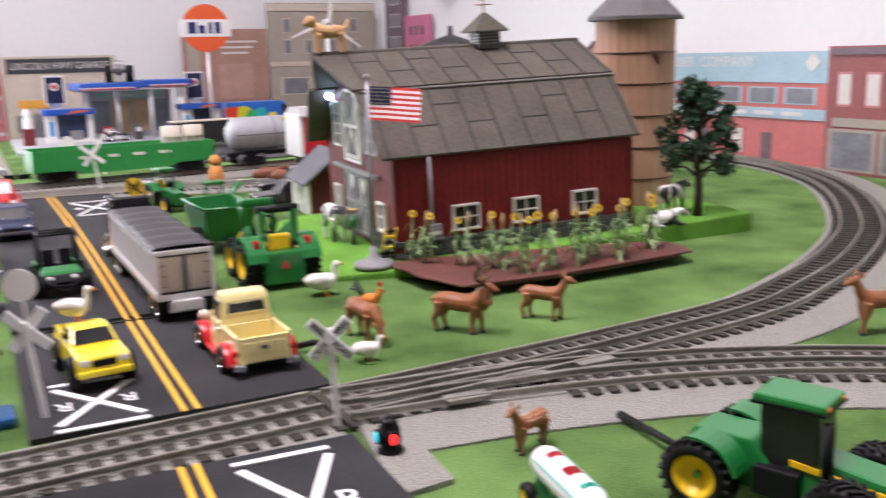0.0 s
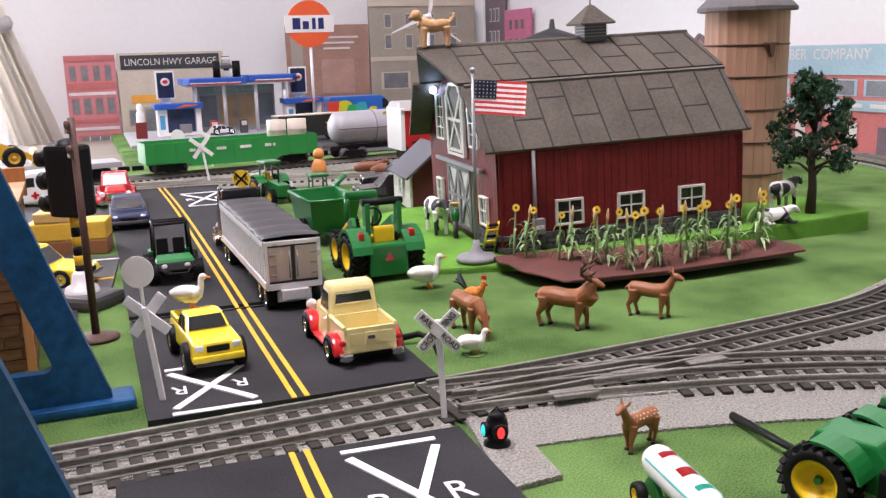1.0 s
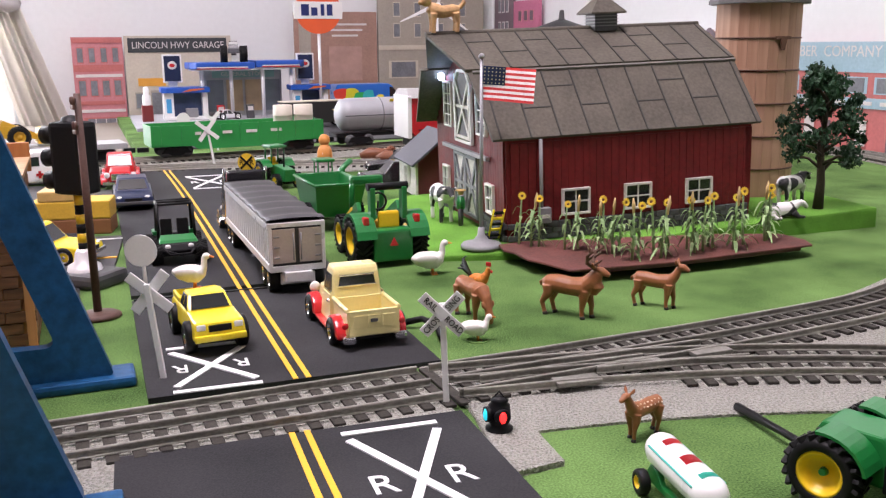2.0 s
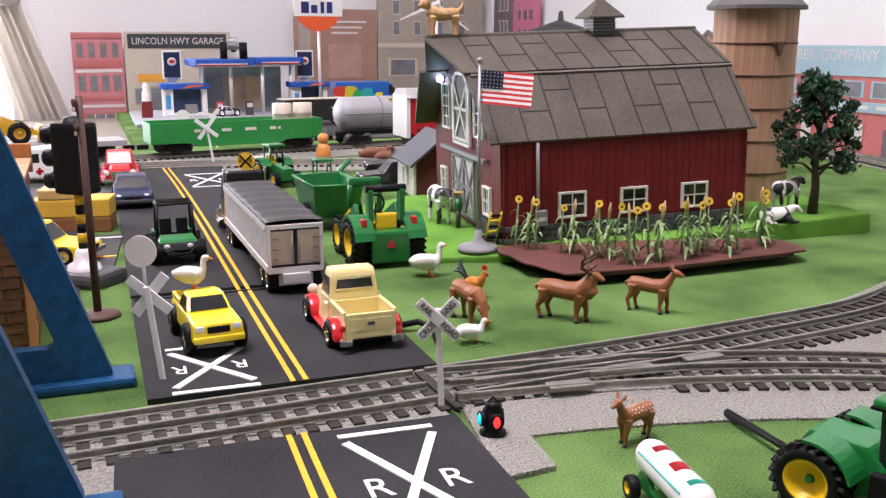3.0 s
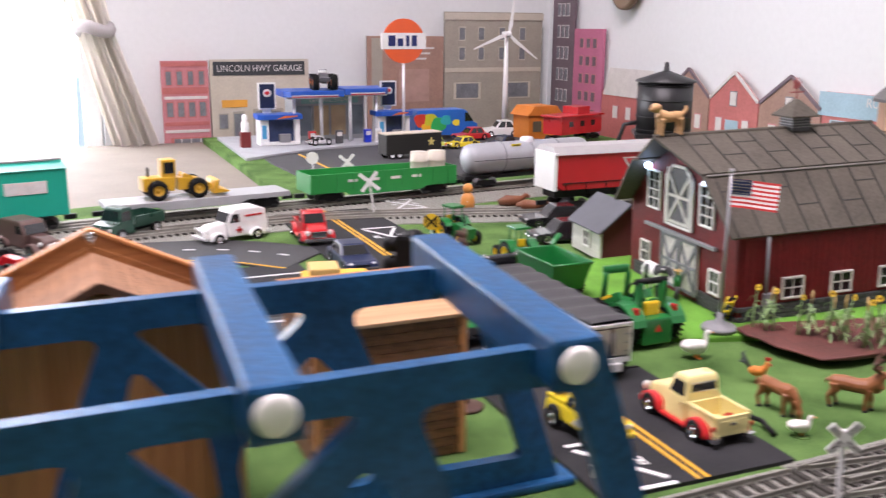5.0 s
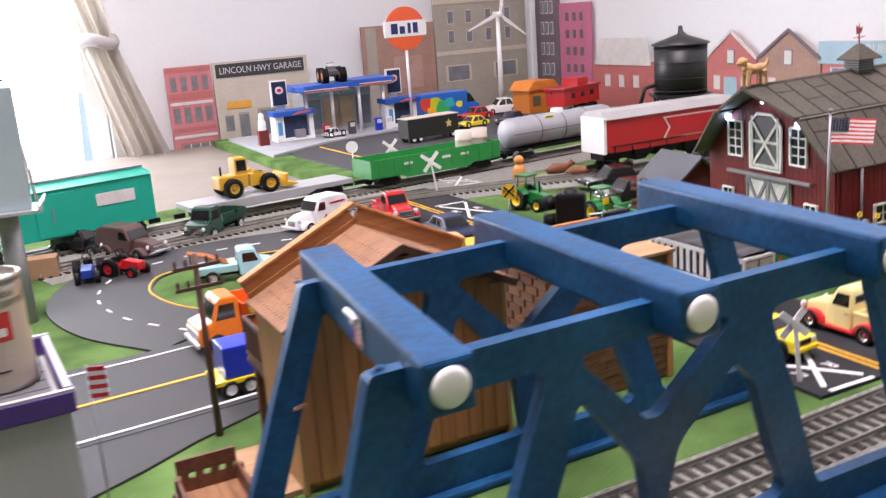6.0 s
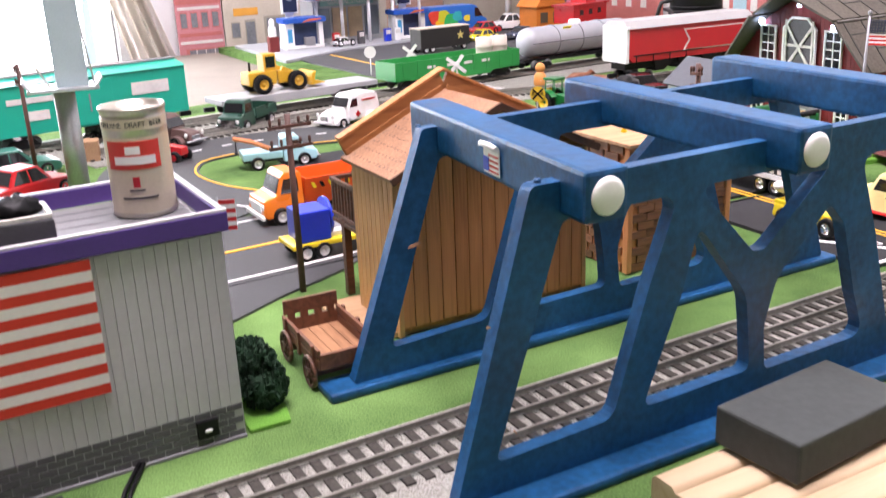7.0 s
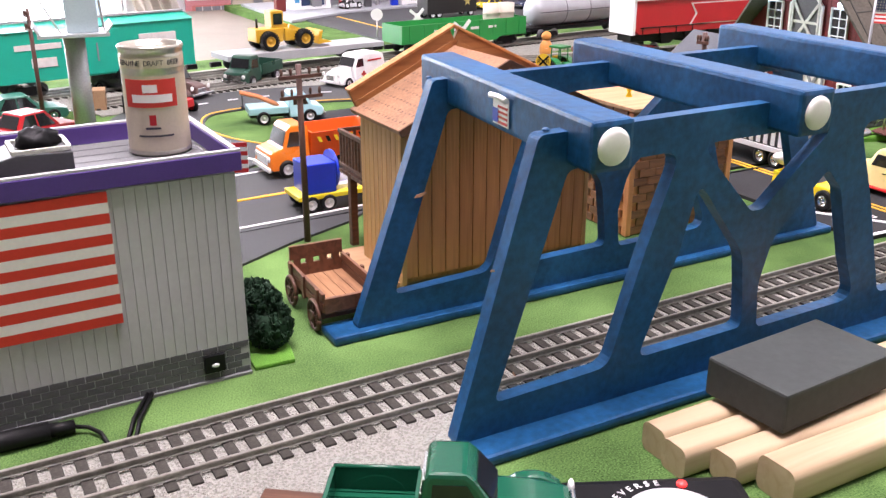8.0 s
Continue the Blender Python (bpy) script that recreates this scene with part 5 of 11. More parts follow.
def bm_cab(bm, prof, w0, w1, bev=0.0):
    """A side outline whose half width goes from w0 at its foot to w1 at its top."""
    z0, z1 = min(p[1] for p in prof), max(p[1] for p in prof)
    tmp = bmesh.new()
    side = []
    for s in (-1, 1):
        side.append([tmp.verts.new((x, s * (w0 + (w1 - w0) * (z - z0) / (z1 - z0)), z)) for x, z in prof])
    n = len(prof)
    tmp.faces.new(side[0])
    tmp.faces.new(side[1][::-1])
    for i in range(n):
        tmp.faces.new((side[0][i], side[0][(i + 1) % n], side[1][(i + 1) % n], side[1][i]))
    bmesh.ops.recalc_face_normals(tmp, faces=tmp.faces[:])
    if bev:
        bmesh.ops.bevel(tmp, geom=tmp.edges[:], offset=bev, segments=2, affect="EDGES", profile=0.6, clamp_overlap=True)
    for f in tmp.faces:
        f.smooth = False
    merge(bm, tmp)


WHEELS = {}


def wheel(parent, x, y, r, w, rim=CHROME, tread=False, hub=0.58):
    key = (round(r, 5), round(w, 5), rim.name, tread, hub)
    if key not in WHEELS:
        m = Matrix.Rotation(radians(90), 4, "X")
        bm = bmesh.new()
        q = 0.93 if tread else 1.0
        bm_lathe(bm, [(r * hub, -w * 0.40), (r * (hub + 0.04), -w * 0.49), (r * 0.80, -w / 2), (r * 0.92 * q, -w * 0.44), (r * q, -w * 0.30), (r * q, w * 0.30), (r * 0.92 * q, w * 0.44), (r * 0.80, w / 2), (r * (hub + 0.04), w * 0.49), (r * hub, w * 0.40)], 28, m)
        tyre = mesh_of("tyre", bm, RUBBER)
        bm = bmesh.new()
        if rim is YELLOW_JD:
            bm_lathe(bm, [(0.0, w * 0.12), (r * (hub - 0.20), w * 0.10), (r * (hub - 0.10), w * 0.30), (r * (hub - 0.04), w * 0.45), (r * (hub + 0.03), w * 0.47), (r * (hub + 0.03), -w * 0.46), (0.0, -w * 0.46)], 28, m)
        else:
            bm_lathe(bm, [(0.0, w * 0.40), (r * 0.16, w * 0.40), (r * 0.20, w * 0.22), (r * (hub - 0.12), w * 0.20), (r * (hub - 0.04), w * 0.44), (r * (hub + 0.03), w * 0.46), (r * (hub + 0.03), -w * 0.46), (0.0, -w * 0.46)], 20, m)
        rim_me = mesh_of("rim", bm, rim)
        lug = cap = None
        if tread:
            bm = bmesh.new()
            bm_box(bm, (0, 0, 0), (r * 0.15, w * 0.60, r * 0.105), bev=r * 0.02)
            lug = mesh_of("lug", bm, RUBBER)
        if rim is YELLOW_JD:
            bm = bmesh.new()
            bm_cyl(bm, (0, 0, 0), (0, -w * 0.16, 0), r * 0.12, r * 0.09, n=12)
            cap = mesh_of("hub_cap", bm, GREEN_JD)
        WHEELS[key] = (tyre, rim_me, lug, cap)
    ob = new("wheel")
    ob.parent = parent
    ob.matrix_local = pose(x, y, r, 0, 0, 0 if y < 0 else 180)
    tyre, rim_me, lug, cap = WHEELS[key]
    for nm, me in (("tyre", tyre), ("rim", rim_me)):
        o = new(nm, me)
        o.parent = ob
    if lug:
        n = 21
        for i in range(n):
            for s in (-1, 1):
                o = new("lug", lug)
                o.parent = ob
                o.matrix_local = Matrix.Rotation(-2 * math.pi * (i + (0.5 if s > 0 else 0)) / n, 4, "Y") @ Matrix.Translation((r * 0.925, s * w * 0.235, 0)) @ Matrix.Rotation(radians(33 * s), 4, "X")
    if cap:
        o = new("hub_cap", cap)
        o.parent = ob
        o.matrix_local = Matrix.Translation((0, -w * 0.12, 0))
    return ob


def pane(parent, quad, material=None, t=0.0003, name="window_pane"):
    bm = bmesh.new()
    bm_slab(bm, quad, t)
    return part(name, bm, material or GLASS_DARK, parent)


def cab_windows(parent, prof, w0, w1, k=0.74, front=True, rear=True, split=0):
    """Panes on a cab outline [front foot, rear foot, rear top, front top]."""
    z0, z1 = min(p[1] for p in prof), max(p[1] for p in prof)

    def hw(z):
        return w0 + (w1 - w0) * (z - z0) / (z1 - z0)
    cx, cz = sum(p[0] for p in prof) / 4, sum(p[1] for p in prof) / 4
    ins = [(cx + (x - cx) * k, cz + (z - cz) * k) for x, z in prof]
    for s in (-1, 1):
        q = [(x, s * (hw(z) + 0.0001), z) for x, z in ins]
        if s > 0:
            q = q[::-1]
        if split:
            mid_f, mid_b = 0.47, 0.53
            a, b, c, d = ins
            for lo_, hi_ in ((0.0, mid_f), (mid_b, 1.0)):
                p = [(a[0] + (b[0] - a[0]) * lo_, a[1]), (a[0] + (b[0] - a[0]) * hi_, a[1]), (d[0] + (c[0] - d[0]) * hi_, c[1]), (d[0] + (c[0] - d[0]) * lo_, c[1])]
                qq = [(x, s * (hw(z) + 0.0001), z) for x, z in p]
                pane(parent, qq if s < 0 else qq[::-1])
        else:
            pane(parent, q)
    for on, (a, d), sg in ((front, (prof[0], prof[3]), 1), (rear, (prof[1], prof[2]), -1)):
        if on:
            lo = (a[0] + (d[0] - a[0]) * 0.14, a[1] + (d[1] - a[1]) * 0.14)
            hi = (a[0] + (d[0] - a[0]) * 0.86, a[1] + (d[1] - a[1]) * 0.86)
            q = [(lo[0], -hw(lo[1]) * 0.84, lo[1]), (lo[0], hw(lo[1]) * 0.84, lo[1]), (hi[0], hw(hi[1]) * 0.84, hi[1]), (hi[0], -hw(hi[1]) * 0.84, hi[1])]
            q = [(x + sg * 0.0001, y, z) for x, y, z in q]
            pane(parent, q if sg > 0 else q[::-1])


def lamps(parent, x, ys, z, r, material, name="headlight", sx=1):
    for y in ys:
        bm = bmesh.new()
        bm_ball(bm, (x, y, z), r, (0.45, 1, 1), 10)
        part(name, bm, material, parent)


LENS = mat("lamp_lens", (0.75, 0.76, 0.74), 0.15, var=0.05)
TAIL = mat("tail_red", (0.5, 0.02, 0.02), 0.2)


def car_rounded(name, m, label, L, W, H, paint, category="car", wheel_r=0.0065, cabin=None, category_group="", lift=0.0, rim=CHROME, belt=0.55, hood=None):
    """A plain closed car: lower body, cabin, four wheels, lamps and bumpers."""
    ob = thing(name, m, label, category, category_group)
    zb, belt_z = 0.0035 + lift, H * belt + lift
    hw = W / 2
    body = [(-L / 2, zb + 0.002), (-L / 2 + 0.003, zb), (L / 2 - 0.003, zb), (L / 2, zb + 0.003), (L / 2 - 0.001, belt_z * 0.80), (L / 2 - 0.006, belt_z * 0.90), (L * 0.16, belt_z), (-L * 0.34, belt_z), (-L / 2 + 0.002, belt_z * 0.94)]
    bm = bmesh.new()
    bm_cab(bm, body, hw * 0.98, hw * 0.95, bev=0.0014)
    part("body", bm, paint, ob)
    cab = cabin or [(L * 0.19, belt_z - 0.0006), (-L * 0.36, belt_z - 0.0006), (-L * 0.25, H + lift), (L * 0.05, H + lift)]
    bm = bmesh.new()
    bm_cab(bm, cab, hw * 0.90, hw * 0.72, bev=0.0012)
    c = part("cabin", bm, paint, ob)
    cab_windows(c, cab, hw * 0.90, hw * 0.72, 0.78, split=1)
    for x in (L * 0.31, -L * 0.30):
        for s in (-1, 1):
            wheel(ob, x, s * (hw - 0.0022), wheel_r, 0.0052, rim)
    lamps(ob, L / 2 - 0.0022, (-hw * 0.68, hw * 0.68), belt_z * 0.72, 0.0028, LENS)
    lamps(ob, -L / 2 + 0.0008, (-hw * 0.72, hw * 0.72), belt_z * 0.74, 0.0022, TAIL, "tail_light")
    for x, nm in ((L / 2 + 0.0002, "bumper"), (-L / 2 - 0.0002, "bumper")):
        bm = bmesh.new()
        bm_box(bm, (x, 0, zb + 0.0035), (0.0022, W * 0.94, 0.0028), bev=0.0006)
        part(nm, bm, DKGREY if paint in (NAVY,) else CHROME, ob)
    bm = bmesh.new()
    bm_box(bm, (L / 2 - 0.0003, 0, belt_z * 0.66), (0.0014, W * 0.42, 0.0030), bev=0.0003)
    part("grille", bm, BLACK, ob)
    return ob


def old_pickup(name, m, label, L, W, H, paint, fender, bed_paint=None, group="", wheel_r=0.0078):
    """A rounded old pickup with separate wings and an open bed."""
    ob = thing(name, m, label, "pickup truck", group)
    hw = W / 2
    zf = wheel_r * 0.75
    bed_paint = bed_paint or paint
    # frame
    bm = bmesh.new()
    bm_box(bm, (0, 0, zf + 0.001), (L * 0.94, W * 0.5, 0.003))
    part("frame", bm, BLACK, ob)
    # bonnet
    bm = bmesh.new()
    bm_cab(bm, [(L * 0.47, zf + 0.002), (L * 0.10, zf + 0.001), (L * 0.10, H * 0.62), (L * 0.30, H * 0.60), (L * 0.46, H * 0.50)], hw * 0.62, hw * 0.50, bev=0.0022)
    part("bonnet", bm, paint, ob)
    bm = bmesh.new()
    bm_box(bm, (L * 0.474, 0, H * 0.36), (0.002, W * 0.46, H * 0.20), bev=0.0006)
    part("grille", bm, CHROME, ob)
    # cab
    cab = [(L * 0.17, H * 0.56), (-L * 0.11, H * 0.56), (-L * 0.105, H * 0.985), (L * 0.08, H * 0.985)]
    bm = bmesh.new()
    bm_cab(bm, [(L * 0.19, zf), (-L * 0.115, zf), (-L * 0.12, H * 0.5), (-L * 0.105, H * 0.90), (-L * 0.085, H), (L * 0.06, H), (L * 0.09, H * 0.93), (L * 0.18, H * 0.58)], hw * 0.80, hw * 0.64, bev=0.0032)
    c = part("cab", bm, paint, ob)
    cw = [(L * 0.165, H * 0.60), (-L * 0.117, H * 0.60), (-L * 0.103, H * 0.92), (L * 0.095, H * 0.92)]
    z0, z1 = zf, H

    def hwz(z):
        return hw * (0.80 - 0.14 * (z - z0) / (z1 - z0))
    for s in (-1, 1):
        q = [(x, s * (hwz(z) + 0.0002), z) for x, z in ((L * 0.115, H * 0.62), (-L * 0.075, H * 0.62), (-L * 0.068, H * 0.88), (L * 0.062, H * 0.88))]
        pane(c, q if s < 0 else q[::-1])
        bm = bmesh.new()
        bm_box(bm, (-L * 0.01, s * (hwz(H * 0.4) + 0.0003), H * 0.42), (L * 0.19, 0.0006, H * 0.36), bev=0.0002)
        d = part("door", bm, paint, ob)
        bm = bmesh.new()
        bm_box(bm, (-L * 0.07, s * (hwz(H * 0.4) + 0.0010), H * 0.50), (0.003, 0.0008, 0.0008))
        part("handle", bm, CHROME, d)
    q = [(L * 0.1745, -hwz(H * 0.62) * 0.84, H * 0.62), (L * 0.1745, hwz(H * 0.62) * 0.84, H * 0.62), (L * 0.098, hwz(H * 0.9) * 0.84, H * 0.90), (L * 0.098, -hwz(H * 0.9) * 0.84, H * 0.90)]
    pane(c, q, name="windscreen")
    q = [(-L * 0.1135, hwz(H * 0.70) * 0.76, H * 0.725), (-L * 0.1135, -hwz(H * 0.70) * 0.76, H * 0.725), (-L * 0.1068, -hwz(H * 0.86) * 0.72, H * 0.860), (-L * 0.1068, hwz(H * 0.86) * 0.72, H * 0.860)]
    pane(c, q, name="rear_window")
    bm = bmesh.new()
    for z, w_ in ((H * 0.715, 0.80), (H * 0.868, 0.76)):
        bm_box(bm, (-L * (0.1140 if z < H * 0.8 else 0.1066), 0, z), (0.0008, hwz(z) * 2 * w_, 0.0008), bev=0.0002)
    part("window_trim", bm, CHROME, c)
    # bed with walls
    x0, x1, zb, zt, t = -L * 0.49, -L * 0.135, zf + 0.002, H * 0.56, 0.0012
    bd = new("bed")
    bd.parent = ob
    bm = bmesh.new()
    bm_box(bm, ((x0 + x1) / 2, 0, zb), (x1 - x0, W * 0.70, t))
    part("bed_floor", bm, bed_paint, bd)
    for k in range(7):
        bm = bmesh.new()
        bm_box(bm, ((x0 + x1) / 2, (k - 3) * W * 0.095, zb + 0.0008), (x1 - x0 - 0.002, W * 0.03, 0.0008))
        part("floor_rib", bm, bed_paint, bd)
    for s in (-1, 1):
        bm = bmesh.new()
        bm_box(bm, ((x0 + x1) / 2, s * W * 0.35, (zb + zt) / 2), (x1 - x0, t, zt - zb), bev=0.0003)
        bm_cyl(bm, (x0, s * W * 0.36, zt), (x1, s * W * 0.36, zt), 0.0011, n=8)
        part("bed_side", bm, bed_paint, bd)
    bm = bmesh.new()
    bm_box(bm, (x1, 0, (zb + zt) / 2), (t, W * 0.69, zt - zb))
    part("bed_front", bm, bed_paint, bd)
    bm = bmesh.new()
    bm_box(bm, (x0, 0, (zb + zt) / 2), (t * 1.4, W * 0.69, zt - zb), bev=0.0003)
    for k in (-1, 0, 1):
        bm_box(bm, (x0 - 0.0008, k * W * 0.21, (zb + zt) / 2 + 0.0006), (0.0006, W * 0.17, (zt - zb) * 0.5), bev=0.0002)
    tg = part("tailgate", bm, bed_paint, bd)
    bm = bmesh.new()
    bm_box(bm, (x0 - 0.0013, 0, (zb + zt) / 2 + 0.001), (0.0004, W * 0.10, 0.0016))
    part("badge", bm, DKGREY, tg, "small plain dark badge")
    # wings
    for x in (L * 0.32, -L * 0.31):
        for s in (-1, 1):
            rr = wheel_r * 1.42
            prof = [(x + rr * math.cos(a) * 1.15, zf * 0.9 + rr * math.sin(a) * 1.05) for a in [math.pi * k / 9 for k in range(10)]]
            bm = bmesh.new()
            bm_side(bm, prof, min(s * hw * 0.66, s * hw * 1.0), max(s * hw * 0.66, s * hw * 1.0), bev=0.0020)
            part("wing", bm, fender, ob, "rounded wing")
            wheel(ob, x, s * (hw - 0.0016), wheel_r, 0.0058, CHROME)
    for s in (-1, 1):
        bm = bmesh.new()
        bm_box(bm, (0.0, s * hw * 0.86, zf), (L * 0.36, hw * 0.22, 0.0014), bev=0.0004)
        part("running_board", bm, fender, ob)
    lamps(ob, L * 0.472, (-hw * 0.66, hw * 0.66), H * 0.42, 0.0030, LENS)
    lamps(ob, -L * 0.497, (-hw * 0.80, hw * 0.80), H * 0.36, 0.0016, TAIL, "tail_light")
    bm = bmesh.new()
    bm_box(bm, (L * 0.50, 0, zf + 0.001), (0.0026, W * 0.90, 0.0034), bev=0.0008)
    part("bumper", bm, CHROME, ob)
    for s in (-1, 1):
        bm = bmesh.new()
        bm_box(bm, (-L * 0.505, s * W * 0.36, zf + 0.0006), (0.0040, W * 0.17, 0.0036), bev=0.0010)
        part("bumper_end", bm, CHROME, ob)
    return ob


AWAY, TOWARD = 121, -59
old_pickup("pickup_truck", pose(-0.0728, 0.4770, 0.0025, 0, 0, 121), "cream toy pickup truck with red wings and an empty bed", 0.071, 0.0345, 0.0335, CREAM, RED, wheel_r=0.0066)
old_pickup("pickup_truck", pose(-0.442, 0.925, 0.0022, 0, 0, -62), "bright red old toy pickup truck on the road", 0.078, 0.038, 0.033, RED, RED, wheel_r=0.0066)


def modern_pickup(m):
    ob = thing("pickup_truck", m, "bright yellow lifted toy pickup truck with big black wheels", "pickup truck")
    L, W = 0.070, 0.033
    hw = W / 2
    bm = bmesh.new()
    bm_cab(bm, [(-0.035, 0.0085), (0.034, 0.0085), (0.035, 0.0115), (0.034, 0.0180), (0.010, 0.0195), (0.004, 0.0188), (-0.008, 0.0192), (-0.012, 0.0192), (-0.034, 0.0185)], hw * 0.97, hw * 0.90, bev=0.0024)
    part("body", bm, YELLOW, ob)
    cab = [(0.0125, 0.0190), (-0.0130, 0.0190), (-0.0115, 0.0272), (0.0030, 0.0272)]
    bm = bmesh.new()
    bm_cab(bm, cab, hw * 0.88, hw * 0.70, bev=0.0021)
    c = part("cab", bm, YELLOW, ob)
    cab_windows(c, cab, hw * 0.88, hw * 0.70, 0.76, split=1)
    bm = bmesh.new()
    for s in (-1, 1):
        bm_box(bm, (-0.0235, s * hw * 0.80, 0.0203), (0.020, 0.0022, 0.0032), bev=0.0005)
    bm_box(bm, (-0.0338, 0, 0.0203), (0.0016, W * 0.84, 0.0032), bev=0.0004)
    part("bed_rail", bm, YELLOW, ob)
    bm = bmesh.new()
    bm_box(bm, (0.0345, 0, 0.0150), (0.0016, W * 0.42, 0.0036), bev=0.0006)
    part("grille", bm, BLACK, ob)
    for s in (-1, 1):
        bm = bmesh.new()
        bm_box(bm, (0.0338, s * hw * 0.68, 0.0158), (0.002, W * 0.17, 0.0032), bev=0.0008)
        part("headlight", bm, LENS, ob)
    bm = bmesh.new()
    bm_box(bm, (0.0352, 0, 0.0100), (0.0030, W * 0.95, 0.0036), bev=0.0010)
    part("bumper", bm, YELLOW, ob)
    bm = bmesh.new()
    bm_box(bm, (0, 0, 0.0078), (0.060, W * 0.6, 0.003))
    part("chassis", bm, BLACK, ob)
    for x in (0.0215, -0.0215):
        for s in (-1, 1):
            wheel(ob, x, s * (hw - 0.0008), 0.0086, 0.0070, CHROME, hub=0.5)


modern_pickup(pose(-0.1380, 0.4490, 0.0025, 0, 0, -54) @ Matrix.Diagonal((0.80, 0.76, 0.88, 1)))
car_rounded("car", pose(-0.3680, 0.8100, 0.0022, 0, 0, -61), "dark navy blue toy saloon car on the road", 0.080, 0.034, 0.0245, NAVY, belt=0.60)
car_rounded("car", pose(-0.318, 0.590, 0.0016, 0, 0, 8), "bright yellow toy car parked behind the traffic light", 0.074, 0.034, 0.026, YELLOW)


def utv(m):
    ob = thing("utility_vehicle", m, "green and black toy utility vehicle with roll cage", "utility vehicle")
    bm = bmesh.new()
    bm_cab(bm, [(-0.021, 0.0060), (0.020, 0.0060), (0.023, 0.010), (0.020, 0.0150), (0.006, 0.0165), (0.004, 0.011), (-0.012, 0.011), (-0.013, 0.016), (-0.022, 0.016)], 0.0105, 0.0095, bev=0.0010)
    part("body", bm, BLACK, ob)
    bm = bmesh.new()
    bm_cab(bm, [(0.019, 0.0150), (0.005, 0.0162), (0.005, 0.0185), (0.016, 0.0165)], 0.0112, 0.0095, bev=0.0006)
    part("bonnet", bm, GREEN_JD, ob, "bright green bonnet")
    for s in (-1, 1):
        bm = bmesh.new()
        bm_box(bm, (-0.017, s * 0.0105, 0.0165), (0.012, 0.0045, 0.0030), bev=0.0008)
        part("mudguard", bm, GREEN_JD, ob)
        for x in (0.0150, -0.0150):
            wheel(ob, x, s * 0.0125, 0.0078, 0.0068, GREY, tread=True, hub=0.45)
        bm = bmesh.new()
        bm_tube(bm, [(0.008, s * 0.0105, 0.016), (0.001, s * 0.0100, 0.0395), (-0.011, s * 0.0100, 0.0405), (-0.014, s * 0.0105, 0.014)], 0.0009, 8)
        part("roll_bar", bm, BLACK, ob)
        bm = bmesh.new()
        bm_box(bm, (-0.004, s * 0.0048, 0.0130), (0.008, 0.0075, 0.003), bev=0.0008)
        bm_box(bm, (-0.0085, s * 0.0048, 0.0205), (0.0026, 0.0070, 0.014), Matrix.Rotation(radians(-10), 3, "Y"), bev=0.001)
        part("seat", bm, BLACK, ob)
    bm = bmesh.new()
    for x, z in ((0.001, 0.0395), (-0.011, 0.0405), (-0.005, 0.0402)):
        bm_cyl(bm, (x, -0.010, z), (x, 0.010, z), 0.0010, n=8)
    part("roof_bar", bm, BLACK, ob)
    bm = bmesh.new()
    bm_tube(bm, [(0.0225, -0.009, 0.013), (0.0245, -0.006, 0.008), (0.0245, 0.006, 0.008), (0.0225, 0.009, 0.013)], 0.0009, 6)
    bm_cyl(bm, (0.0235, -0.008, 0.011), (0.0240, 0.002, 0.0065), 0.0007, n=6)
    part("bull_bar", bm, BLACK, ob)
    lamps(ob, 0.0212, (-0.0065, 0.0065), 0.0130, 0.0018, LENS)


utv(pose(-0.2315, 0.6120, 0.0023, 0, 0, -59) @ Matrix.Diagonal((1.0, 1.12, 0.93, 1)))


